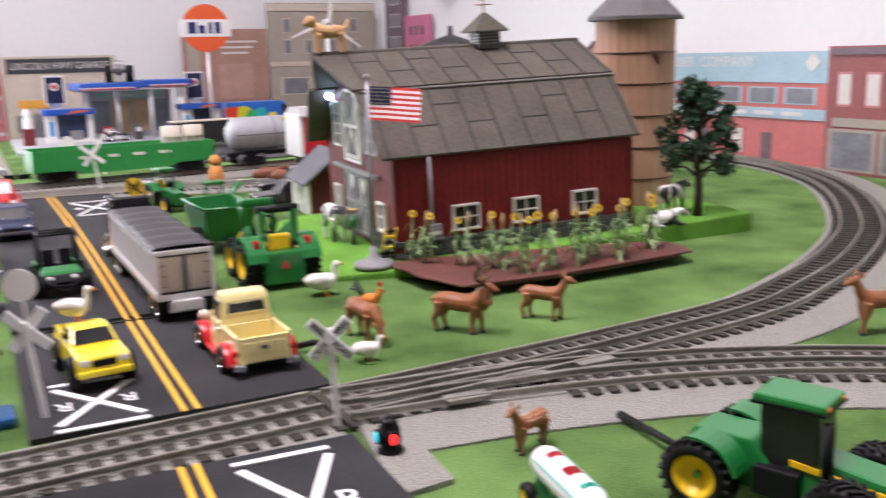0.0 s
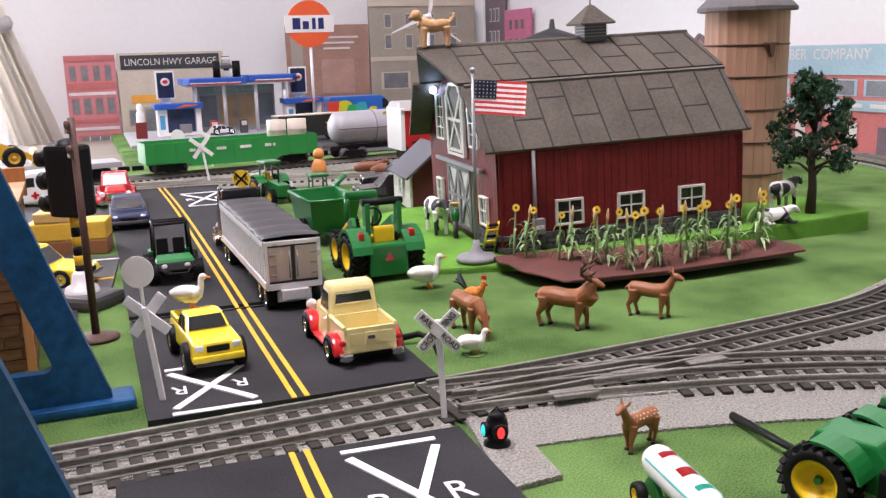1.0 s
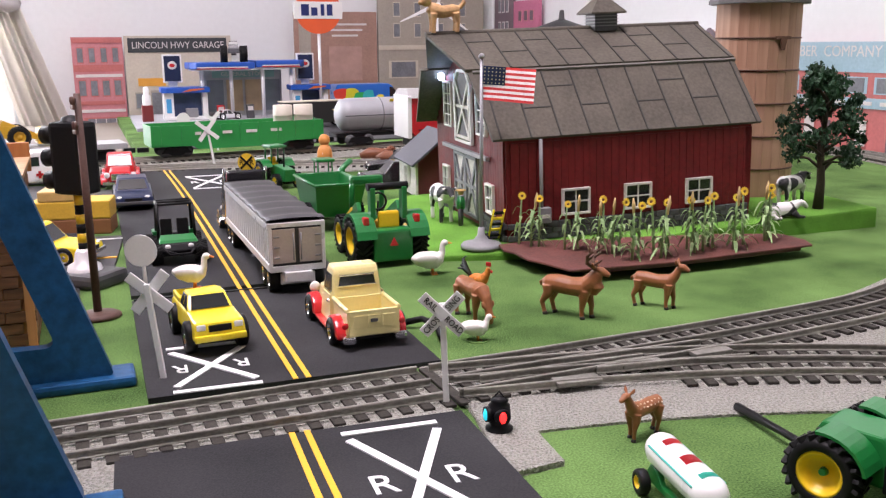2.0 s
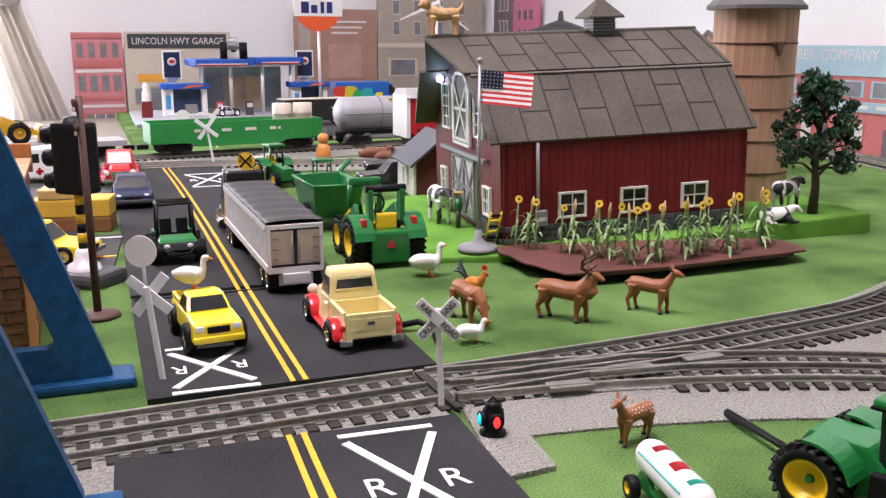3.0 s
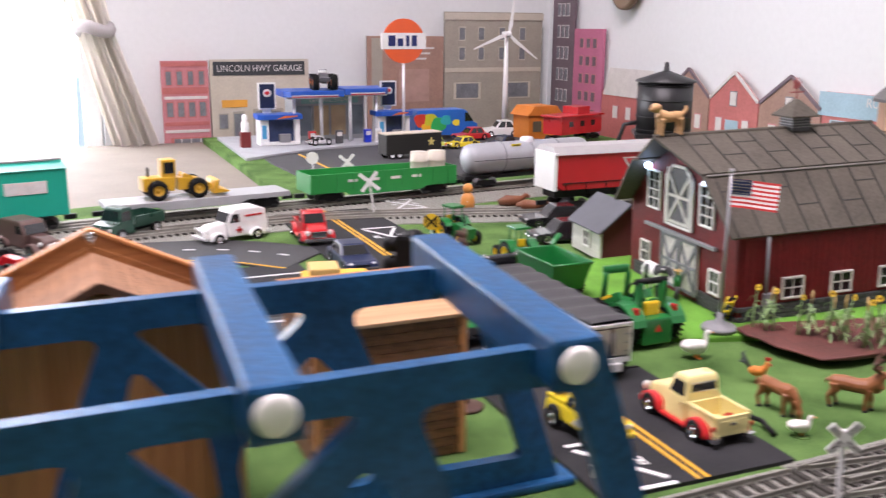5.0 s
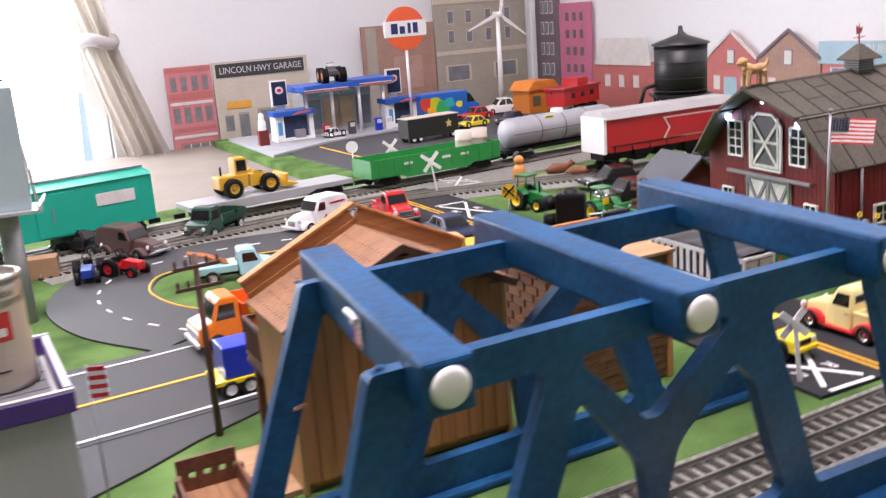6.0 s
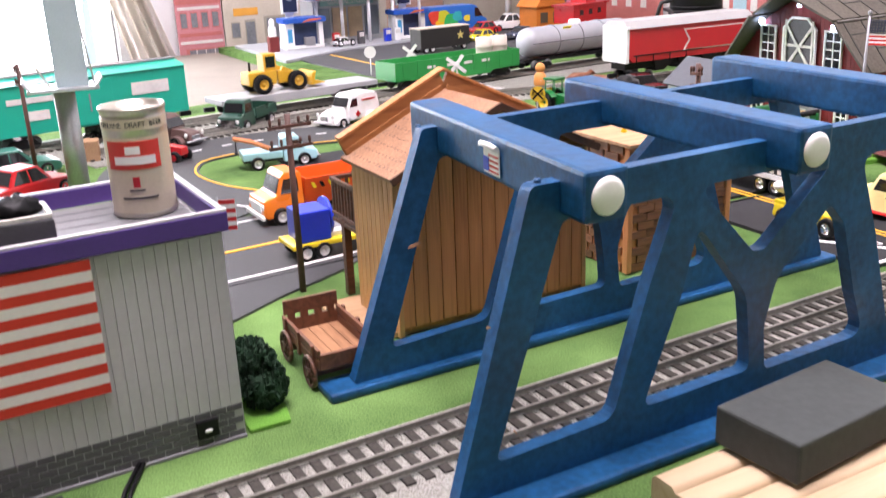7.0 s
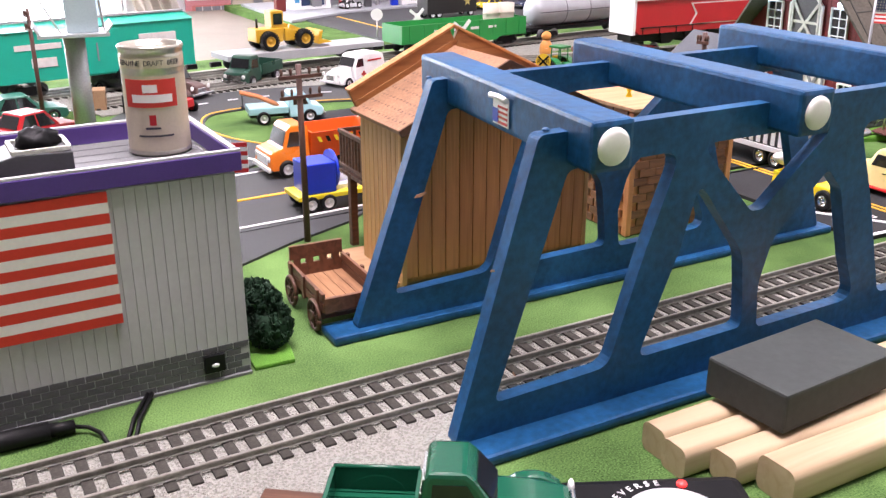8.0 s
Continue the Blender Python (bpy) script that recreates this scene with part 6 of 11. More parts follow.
def semi(m):
    """Trailer and tractor unit; x forward, origin at the trailer's tail."""
    ob = thing("semi_trailer", m, "silver ribbed toy grain trailer with black tarpaulin cover", "trailer")
    L, W, Z0, Z1 = 0.163, 0.0320, 0.0135, 0.0412
    hw = W / 2
    bm = bmesh.new()
    bm_box(bm, (L / 2, 0, (Z0 + Z1) / 2), (L, W - 0.0008, Z1 - Z0))
    part("box", bm, mat("box_dark_grey", (0.030, 0.031, 0.036), 0.4, metal=0.2), ob)
    rib = bmesh.new()
    bm_box(rib, (0, 0, 0), (0.0040, 0.0012, Z1 - Z0 - 0.008), bev=0.0003)
    rib = mesh_of("rib", rib, mat("polished_rib", (0.80, 0.80, 0.83), 0.30, metal=0.35, var=0.05))
    for i in range(21):
        for s in (-1, 1):
            r = new("rib", rib)
            r.parent = ob
            r.matrix_local = pose(0.005 + i * 0.00765, s * (hw - 0.0002), (Z0 + Z1) / 2 + 0.001)
    for z in (Z0 + 0.002, Z1 - 0.002):
        for s in (-1, 1):
            bm = bmesh.new()
            bm_box(bm, (L / 2, s * (hw - 0.0003), z), (L, 0.0020, 0.0042), bev=0.0004)
            part("side_rail", bm, SILVER, ob)
    # sagging tarpaulin
    bm = bmesh.new()
    nx, ny = 36, 10
    g = []
    for i in range(nx + 1):
        x = L * i / nx
        row = []
        for j in range(ny + 1):
            y = -hw - 0.0006 + (W + 0.0012) * j / ny
            e = abs(j / ny * 2 - 1)
            z = Z1 + 0.0016 + 0.0009 * (1 - e ** 2) + 0.0014 * math.sin(x * 2 * math.pi / 0.0235) * (1 - 0.5 * e)
            row.append(bm.verts.new((x, y, z)))
        g.append(row)
    for i in range(nx):
        for j in range(ny):
            f = bm.faces.new((g[i][j], g[i + 1][j], g[i + 1][j + 1], g[i][j + 1]))
            f.smooth = True
    for j in (0, ny):
        sk = [bm.verts.new((L * i / nx, g[i][j].co.y, Z1 - 0.0034 + 0.0008 * math.sin(i * 1.3))) for i in range(nx + 1)]
        for i in range(nx):
            bm.faces.new((g[i][j], g[i + 1][j], sk[i + 1], sk[i]))
    part("tarpaulin", bm, mat("tarp", (0.046, 0.045, 0.047), 0.55, var=0.2), ob, "black wrinkled tarpaulin")
    # rear doors
    for s in (-1, 1):
        bm = bmesh.new()
        bm_box(bm, (-0.0010, s * (hw / 2 - 0.0003), (Z0 + Z1) / 2 + 0.0005), (0.0012, hw - 0.0030, Z1 - Z0 - 0.0080), bev=0.0003)
        d = part("rear_door", bm, mat("door_grey", (0.46, 0.41, 0.385), 0.4, metal=0.5, var=0.08), ob)
        bm = bmesh.new()
        for z in (-0.006, 0.0, 0.006):
            bm_box(bm, (-0.0019, s * (hw - 0.0042), (Z0 + Z1) / 2 + z), (0.0008, 0.0032, 0.0009))
        bm_cyl(bm, (-0.0019, s * 0.0022, Z0 + 0.006), (-0.0019, s * 0.0022, Z1 - 0.006), 0.0004, n=6)
        part("latch", bm, GREY, d)
    bm = bmesh.new()
    bm_box(bm, (-0.0008, 0, Z1 - 0.0012), (0.0018, W, 0.0026), bev=0.0003)
    bm_box(bm, (-0.0008, 0, Z0 + 0.0012), (0.0018, W, 0.0034), bev=0.0003)
    for s in (-1, 1):
        bm_box(bm, (-0.0008, s * (hw - 0.0008), (Z0 + Z1) / 2), (0.0018, 0.0020, Z1 - Z0), bev=0.0003)
    part("door_frame", bm, SILVER, ob)
    bm = bmesh.new()
    bm_box(bm, (0.016, 0, 0.0100), (0.040, W * 0.5, 0.006), bev=0.0006)
    bm_box(bm, (0.0005, 0, 0.0085), (0.0014, W * 0.62, 0.0060))
    part("bogie", bm, SILVER, ob)
    for x in (0.0090, 0.0250):
        for s in (-1, 1):
            wheel(ob, x, s * (hw - 0.0040), 0.0075, 0.0078, CHROME)
    bm = bmesh.new()
    for s in (-1, 1):
        bm_box(bm, (0.095, s * 0.008, 0.0080), (0.0025, 0.0022, 0.0120))
        bm_box(bm, (0.095, s * 0.008, 0.0024), (0.005, 0.004, 0.0010))
    part("landing_leg", bm, GREY, ob)

    tr = thing("semi_tractor", m @ pose(0.133, 0, 0) @ Matrix.Scale(0.94, 4), "black toy semi tractor unit with sleeper cab", "truck")
    PB = mat("gloss_black", (0.012, 0.012, 0.016), 0.2, var=0.1, coat=0.5)
    bm = bmesh.new()
    bm_box(bm, (0.040, 0, 0.0095), (0.098, 0.014, 0.0040))
    part("chassis", bm, BLACK, tr)
    bm = bmesh.new()
    bm_cab(bm, [(0.036, 0.010), (0.066, 0.010), (0.070, 0.030), (0.064, 0.047), (0.038, 0.0535), (0.036, 0.052)], 0.0160, 0.0140, bev=0.0014)
    c = part("cab", bm, PB, tr)
    for s in (-1, 1):
        q = [(0.0655, s * 0.01530, 0.0295), (0.0555, s * 0.01530, 0.0295), (0.0555, s * 0.01455, 0.0400), (0.0625, s * 0.01455, 0.0400)]
        pane(c, q if s < 0 else q[::-1])
    pane(c, [(0.0702, -0.0125, 0.0300), (0.0702, 0.0125, 0.0300), (0.0663, 0.0115, 0.0415), (0.0663, -0.0115, 0.0415)], name="windscreen")
    bm = bmesh.new()
    bm_cab(bm, [(0.064, 0.009), (0.097, 0.009), (0.098, 0.024), (0.092, 0.0270), (0.066, 0.0300)], 0.0120, 0.0085, bev=0.0014)
    part("bonnet", bm, PB, tr)
    bm = bmesh.new()
    bm_box(bm, (0.0980, 0, 0.0170), (0.0016, 0.014, 0.0130), bev=0.0005)
    part("grille", bm, CHROME, tr)
    bm = bmesh.new()
    bm_box(bm, (0.0990, 0, 0.0070), (0.0030, 0.032, 0.0060), bev=0.0012)
    part("bumper", bm, CHROME, tr)
    for s in (-1, 1):
        bm = bmesh.new()
        bm_cyl(bm, (0.056, s * 0.0150, 0.0085), (0.072, s * 0.0150, 0.0085), 0.0042, n=16)
        part("fuel_tank", bm, CHROME, tr)
        bm = bmesh.new()
        bm_tube(bm, [(0.040, s * 0.0160, 0.012), (0.040, s * 0.0160, 0.050), (0.038, s * 0.0160, 0.055)], 0.0011, 8)
        part("exhaust_pipe", bm, CHROME, tr)
        wheel(tr, 0.084, s * 0.0140, 0.0075, 0.0050, CHROME)
        for x in (0.006, 0.022):
            wheel(tr, x, s * 0.0135, 0.0075, 0.0078, CHROME)
        bm = bmesh.new()
        bm_side(bm, [(0.084 + 0.0095 * math.cos(math.pi * k / 8), 0.0080 + 0.0085 * math.sin(math.pi * k / 8)) for k in range(9)], min(s * 0.0115, s * 0.0165), max(s * 0.0115, s * 0.0165), bev=0.0008)
        part("wing", bm, PB, tr)
    lamps(tr, 0.0982, (-0.0105, 0.0105), 0.0150, 0.0022, LENS)


semi(pose(-0.1220, 0.5380, 0.0024, 0, 0, 121.0))


def ag_wheel_pair(ob, x, y, r, w, tread=True):
    for s in (-1, 1):
        wheel(ob, x, s * y, r, w, YELLOW_JD, tread=tread, hub=0.56)


def loader_tractor(m):
    ob = thing("loader_tractor", m, "green toy tractor with yellow seat and front loader frame", "tractor")
    bm = bmesh.new()
    bm_cab(bm, [(-0.016, 0.010), (0.040, 0.009), (0.042, 0.026), (0.010, 0.0300), (0.006, 0.022), (-0.016, 0.022)], 0.0110, 0.0100, bev=0.0012)
    part("body", bm, GREEN_JD, ob)
    bm = bmesh.new()
    bm_box(bm, (-0.0175, 0, 0.0150), (0.012, 0.031, 0.022), bev=0.0020)
    rear = part("rear_panel", bm, GREEN_JD, ob)
    bm = bmesh.new()
    bm_prism(bm, [(-0.0034, 0), (0.0034, 0), (0, 0.0058)], 0, 0.0006, Matrix.Translation((-0.0237, 0, 0.0150)) @ Matrix.Rotation(radians(-90), 4, "Z") @ UP)
    part("triangle_sign", bm, RED, rear, "red warning triangle")
    ag_wheel_pair(ob, -0.006, 0.0225, 0.0165, 0.0130)
    ag_wheel_pair(ob, 0.0330, 0.0200, 0.0140, 0.0110)
    for s in (-1, 1):
        bm = bmesh.new()
        prof = [(-0.006 + 0.0195 * math.cos(a), 0.0165 + 0.0190 * math.sin(a)) for a in [radians(18 + 150 * k / 9) for k in range(10)]]
        prof += [(-0.006 + 0.0172 * math.cos(a), 0.0165 + 0.0168 * math.sin(a)) for a in [radians(168 - 150 * k / 9) for k in range(10)]]
        bm_side(bm, prof, min(s * 0.0130, s * 0.0285), max(s * 0.0130, s * 0.0285))
        mg = part("mudguard", bm, GREEN_JD, ob)
        bm = bmesh.new()
        bm_box(bm, (-0.0180, s * 0.0200, 0.0318), (0.0050, 0.0045, 0.0055), bev=0.0010)
        part("tail_light", bm, TAIL, mg)
        bm = bmesh.new()
        bm_box(bm, (-0.0110, s * 0.0125, 0.0420), (0.0075, 0.0040, 0.022), bev=0.0008)
        part("roll_post", bm, GREEN_JD, ob)
        # loader arm
        bm = bmesh.new()
        bm_side(bm, [(0.006, 0.034), (0.010, 0.040), (0.050, 0.020), (0.056, 0.008), (0.050, 0.007), (0.045, 0.017)], min(s * 0.0145, s * 0.0180), max(s * 0.0145, s * 0.0180), bev=0.0005)
        arm = part("loader_arm", bm, GREEN_JD, ob)
        bm = bmesh.new()
        bm_side(bm, [(0.018, 0.0335), (0.020, 0.0350), (0.040, 0.0245), (0.039, 0.0225)], min(s * 0.0178, s * 0.0184), max(s * 0.0178, s * 0.0184))
        part("stripe", bm, YELLOW_JD, arm, "yellow stripe with dark marks")
        bm = bmesh.new()
        bm_tube(bm, [(0.037, s * 0.0125, 0.024), (0.035, s * 0.0125, 0.046), (0.037, s * 0.0110, 0.0510)], 0.0024, 8)
        part("loader_mast", bm, GREEN_JD, ob)
    bm = bmesh.new()
    bm_box(bm, (0.0368, 0, 0.0510), (0.0060, 0.028, 0.0070), bev=0.0024)
    part("loader_top", bm, GREEN_JD, ob)
    bm = bmesh.new()
    bm_cyl(bm, (-0.0110, -0.0160, 0.0535), (-0.0110, 0.0160, 0.0535), 0.0026, n=12)
    part("roll_bar", bm, BLACK, ob, "black padded roll bar")
    bm = bmesh.new()
    bm_box(bm, (-0.0060, 0, 0.0265), (0.0130, 0.0165, 0.0060), bev=0.0018)
    bm_box(bm, (-0.0125, 0, 0.0310), (0.0045, 0.0165, 0.0120), bev=0.0018)
    part("seat", bm, YELLOW_JD, ob, "yellow seat")
    bm = bmesh.new()
    bm_tube(bm, [(0.0095 + 0.0015 * math.cos(a), 0.0060 * math.cos(a), 0.0400 + 0.0060 * math.sin(a)) for a in [2 * math.pi * k / 16 for k in range(17)]], 0.0009, 6)
    bm_cyl(bm, (0.012, 0, 0.030), (0.0095, 0, 0.0400), 0.0009, n=6)
    part("steering_wheel", bm, BLACK, ob)


loader_tractor(pose(-0.0950, 0.6350, 0, 0, 0, 121) @ Matrix.Diagonal((1.0, 0.86, 0.96, 1)))


def grain_cart(m):
    ob = thing("grain_cart", m, "green toy grain cart with open hopper and yellow wheels", "wagon")
    bm = bmesh.new()
    T = [(-0.034, -0.020, 0.042), (0.034, -0.020, 0.042), (0.034, 0.020, 0.042), (-0.034, 0.020, 0.042)]
    B = [(-0.024, -0.0165, 0.012), (0.028, -0.0165, 0.012), (0.028, 0.0165, 0.012), (-0.024, 0.0165, 0.012)]
    vt = [bm.verts.new(p) for p in T]
    vb = [bm.verts.new(p) for p in B]
    ti = [bm.verts.new((p[0] * 0.95, p[1] * 0.92, p[2])) for p in T]
    bi = [bm.verts.new((p[0] * 0.92, p[1] * 0.88, p[2] + 0.002)) for p in B]
    bm.faces.new(vb[::-1])
    bm.faces.new(bi)
    for i in range(4):
        j = (i + 1) % 4
        bm.faces.new((vb[i], vb[j], vt[j], vt[i]))
        bm.faces.new((vt[i], vt[j], ti[j], ti[i]))
        bm.faces.new((ti[i], ti[j], bi[j], bi[i]))
    part("hopper", bm, GREEN_JD, ob)
    bm = bmesh.new()
    for s in (-1, 1):
        bm_cyl(bm, (-0.034, s * 0.0203, 0.042), (0.034, s * 0.0203, 0.042), 0.0012, n=8)
    for x in (-0.034, 0.034):
        bm_cyl(bm, (x, -0.0203, 0.042), (x, 0.0203, 0.042), 0.0012, n=8)
    part("rim_pipe", bm, GREEN_JD, ob)
    bm = bmesh.new()
    bm_box(bm, (0.008, 0, 0.010), (0.080, 0.008, 0.004), bev=0.0006)
    part("drawbar", bm, GREEN_JD, ob)
    ag_wheel_pair(ob, -0.006, 0.0200, 0.0115, 0.0085)
    bm = bmesh.new()
    bm_tube(bm, [(0.030, -0.019, 0.020), (0.036, -0.021, 0.045), (0.040, -0.030, 0.052)], 0.0028, 10)
    part("auger", bm, GREEN_JD, ob)


grain_cart(pose(-0.1660, 0.7500, 0, 0, 0, 122) @ Matrix.Diagonal((1.0, 1.0, 0.88, 1)))


def small_tractor(m, label, cab=True, k=1.0):
    ob = thing("tractor", m, label, "tractor")
    bm = bmesh.new()
    bm_cab(bm, [(-0.010 * k, 0.008 * k), (0.030 * k, 0.007 * k), (0.031 * k, 0.0185 * k), (0.006 * k, 0.0215 * k), (-0.010 * k, 0.018 * k)], 0.0062 * k, 0.0054 * k, bev=0.0008)
    part("body", bm, GREEN_JD, ob)
    ag_wheel_pair(ob, -0.004 * k, 0.0130 * k, 0.0125 * k, 0.0082 * k)
    ag_wheel_pair(ob, 0.0240 * k, 0.0110 * k, 0.0075 * k, 0.0055 * k)
    for s in (-1, 1):
        bm = bmesh.new()
        prof = [(-0.004 * k + 0.0145 * k * math.cos(a), 0.0125 * k + 0.0140 * k * math.sin(a)) for a in [radians(30 + 130 * q / 7) for q in range(8)]]
        prof += [(-0.004 * k + 0.0130 * k * math.cos(a), 0.0125 * k + 0.0128 * k * math.sin(a)) for a in [radians(160 - 130 * q / 7) for q in range(8)]]
        bm_side(bm, prof, min(s * 0.007 * k, s * 0.0165 * k), max(s * 0.007 * k, s * 0.0165 * k))
        part("mudguard", bm, GREEN_JD, ob)
    if cab:
        for s in (-1, 1):
            for x in (-0.0095, 0.005):
                bm = bmesh.new()
                bm_cyl(bm, (x * k, s * 0.0068 * k, 0.019 * k), (x * k * 0.9, s * 0.0066 * k, 0.0375 * k), 0.0008 * k, n=6)
                part("cab_post", bm, GREEN_JD, ob)
        bm = bmesh.new()
        bm_box(bm, (-0.002 * k, 0, 0.0385 * k), (0.019 * k, 0.0175 * k, 0.0026 * k), bev=0.0008 * k)
        part("cab_roof", bm, GREEN_JD, ob)
    bm = bmesh.new()
    bm_box(bm, (-0.006 * k, 0, 0.0205 * k), (0.006 * k, 0.008 * k, 0.003 * k), bev=0.0006)
    bm_box(bm, (-0.009 * k, 0, 0.0240 * k), (0.002 * k, 0.008 * k, 0.007 * k), bev=0.0006)
    part("seat", bm, YELLOW_JD, ob)
    bm = bmesh.new()
    bm_cyl(bm, (0.018 * k, 0, 0.019 * k), (0.018 * k, 0, 0.033 * k), 0.0009 * k, n=8)
    part("exhaust_pipe", bm, BLACK, ob)
    return ob


small_tractor(pose(-0.2820, 0.9480, 0, 0, 0, -45), "green toy tractor with canopy on the grass", True, 1.05)
small_tractor(pose(-0.2050, 0.8600, 0, 0, 0, 121), "green toy tractor pulling the grain cart", True, 1.0)


def big_tractor(m):
    ob = thing("articulated_tractor", m, "large green toy tractor with black cab and yellow rims", "tractor")
    # x forward; rear wheels at the origin
    bm = bmesh.new()
    bm_cab(bm, [(-0.010, 0.012), (0.022, 0.010), (0.024, 0.022), (0.016, 0.030), (-0.008, 0.030), (-0.012, 0.022)], 0.0120, 0.0105, bev=0.0014)
    part("rear_body", bm, GREEN_JD, ob)
    bm = bmesh.new()
    bm_cab(bm, [(0.028, 0.010), (0.074, 0.009), (0.075, 0.021), (0.070, 0.0245), (0.030, 0.0295)], 0.0110, 0.0085, bev=0.0016)
    bn = part("bonnet", bm, GREEN_JD, ob)
    for s in (-1, 1):
        bm = bmesh.new()
        bm_side(bm, [(0.032, 0.0235), (0.072, 0.0195), (0.072, 0.0215), (0.032, 0.0260)], min(s * 0.0096, s * 0.0104), max(s * 0.0096, s * 0.0104))
        part("stripe", bm, YELLOW_JD, bn, "yellow stripe")
    bm = bmesh.new()
    cab = [(0.043, 0.020), (0.020, 0.020), (0.019, 0.0470), (0.042, 0.0470)]
    bm_cab(bm, cab, 0.0092, 0.0096, bev=0.0008)
    c = part("cab", bm, mat("cab_glass_black", (0.012, 0.012, 0.013), 0.35, var=0.2), ob, "black cab")
    bm = bmesh.new()
    bm_box(bm, (0.0305, 0, 0.0487), (0.0285, 0.0240, 0.0040), bev=0.0015)
    r = part("cab_roof", bm, GREEN_JD, ob)
    bm = bmesh.new()
    bm_box(bm, (0.0305, 0, 0.0471), (0.0292, 0.0246, 0.0011))
    part("roof_edge", bm, BLACK, r)
    for s in (-1, 1):
        bm = bmesh.new()
        bm_box(bm, (0.0448, s * 0.0080, 0.0487), (0.0006, 0.003, 0.0015))
        part("roof_lamp", bm, ORANGE, r)
        bm = bmesh.new()
        prof = [(0.0180 * math.cos(a), 0.0150 + 0.0170 * math.sin(a)) for a in [radians(15 + 85 * q / 8) for q in range(9)]]
        prof += [(0.0168 * math.cos(a), 0.0150 + 0.0158 * math.sin(a)) for a in [radians(100 - 85 * q / 8) for q in range(9)]]
        bm_side(bm, prof, min(s * 0.0115, s * 0.0260), max(s * 0.0115, s * 0.0260))
        part("mudguard", bm, GREEN_JD, ob)
        wheel(ob, 0.0, s * 0.0205, 0.0152, 0.0130, YELLOW_JD, tread=True, hub=0.58)
        wheel(ob, 0.0560, s * 0.0205, 0.0140, 0.0125, YELLOW_JD, tread=True, hub=0.58)
    bm = bmesh.new()
    bm_box(bm, (0.028, -0.0100, 0.0160), (0.018, 0.010, 0.0120), bev=0.0012)
    part("step_box", bm, BLACK, ob)
    bm = bmesh.new()
    bm_cyl(bm, (0.046, -0.0105, 0.018), (0.046, -0.0105, 0.0440), 0.0022, n=12)
    part("exhaust_pipe", bm, BLACK, ob)
    bm = bmesh.new()
    bm_tube(bm, [(-0.008, 0.004, 0.0080), (-0.038, 0.0200, 0.0060), (-0.0720, 0.0390, 0.0030)], [0.0020, 0.0018, 0.0022], 10)
    part("hitch_bar", bm, BLACK, ob, "black plastic hitch bar")


big_tractor(pose(0.1285, 0.3385, 0, 0, 0, -38) @ Matrix.Scale(0.80, 4))


def tank_trailer(m):
    ob = thing("tank_trailer", m, "white toy tank trailer with red and green marks", "trailer")
    bm = bmesh.new()
    R = 0.0098
    M = Matrix.Translation((0, 0, 0.0235)) @ Matrix.Rotation(radians(90), 4, "Y")
    bm_lathe(bm, [(0.0, -0.036), (R * 0.55, -0.0345), (R * 0.86, -0.0315), (R, -0.027), (R, 0.027), (R * 0.86, 0.0315), (R * 0.55, 0.0345), (0.0, 0.036)], 28, M)
    t = part("tank", bm, WHITE, ob)
    for x, w in ((0.016, 0.006), (-0.006, 0.009), (-0.0245, 0.005)):
        bm = bmesh.new()
        n = 8
        rows = []
        for i in range(n + 1):
            a = radians(-28 + 56 * i / n)
            rows.append([bm.verts.new((xx, (R + 0.0003) * math.sin(a), 0.0235 + (R + 0.0003) * math.cos(a))) for xx in (x - w / 2, x + w / 2)])
        for p, q in zip(rows, rows[1:]):
            bm.faces.new((p[0], p[1], q[1], q[0]))
        bmesh.ops.solidify(bm, geom=bm.faces[:], thickness=0.0003)
        part("mark", bm, RED if x > -0.02 else mat("teal_mark", (0.03, 0.45, 0.33), 0.4), t, "plain coloured mark")
    for s in (-1, 1):
        bm = bmesh.new()
        bm_box(bm, (0.0, s * (R * 0.93), 0.0275), (0.050, 0.0008, 0.0012), Matrix.Rotation(radians(-s * 23), 3, "X"))
        part("pinstripe", bm, mat("teal_line", (0.05, 0.45, 0.36), 0.4), t)
        bm = bmesh.new()
        bm_side(bm, [(0.030, 0.010), (0.026, 0.016), (0.018, 0.016), (0.012, 0.010), (-0.014, 0.010), (-0.018, 0.016), (-0.028, 0.014), (-0.034, 0.009), (-0.034, 0.006), (0.030, 0.006)], min(s * 0.0040, s * 0.0075), max(s * 0.0040, s * 0.0075), bev=0.0006)
        part("frame_side", bm, GREEN_JD, ob)
        for x in (0.024, -0.024):
            wheel(ob, x, s * 0.0130, 0.0072, 0.0062, YELLOW_JD, hub=0.5)
    bm = bmesh.new()
    bm_box(bm, (0.022, 0, 0.0150), (0.010, 0.012, 0.009), bev=0.001)
    bm_box(bm, (-0.022, 0, 0.0150), (0.010, 0.012, 0.009), bev=0.001)
    part("saddle", bm, WHITE, ob)


tank_trailer(pose(0.0752, 0.3150, 0, 0, 0, 112) @ Matrix.Scale(0.58, 4))


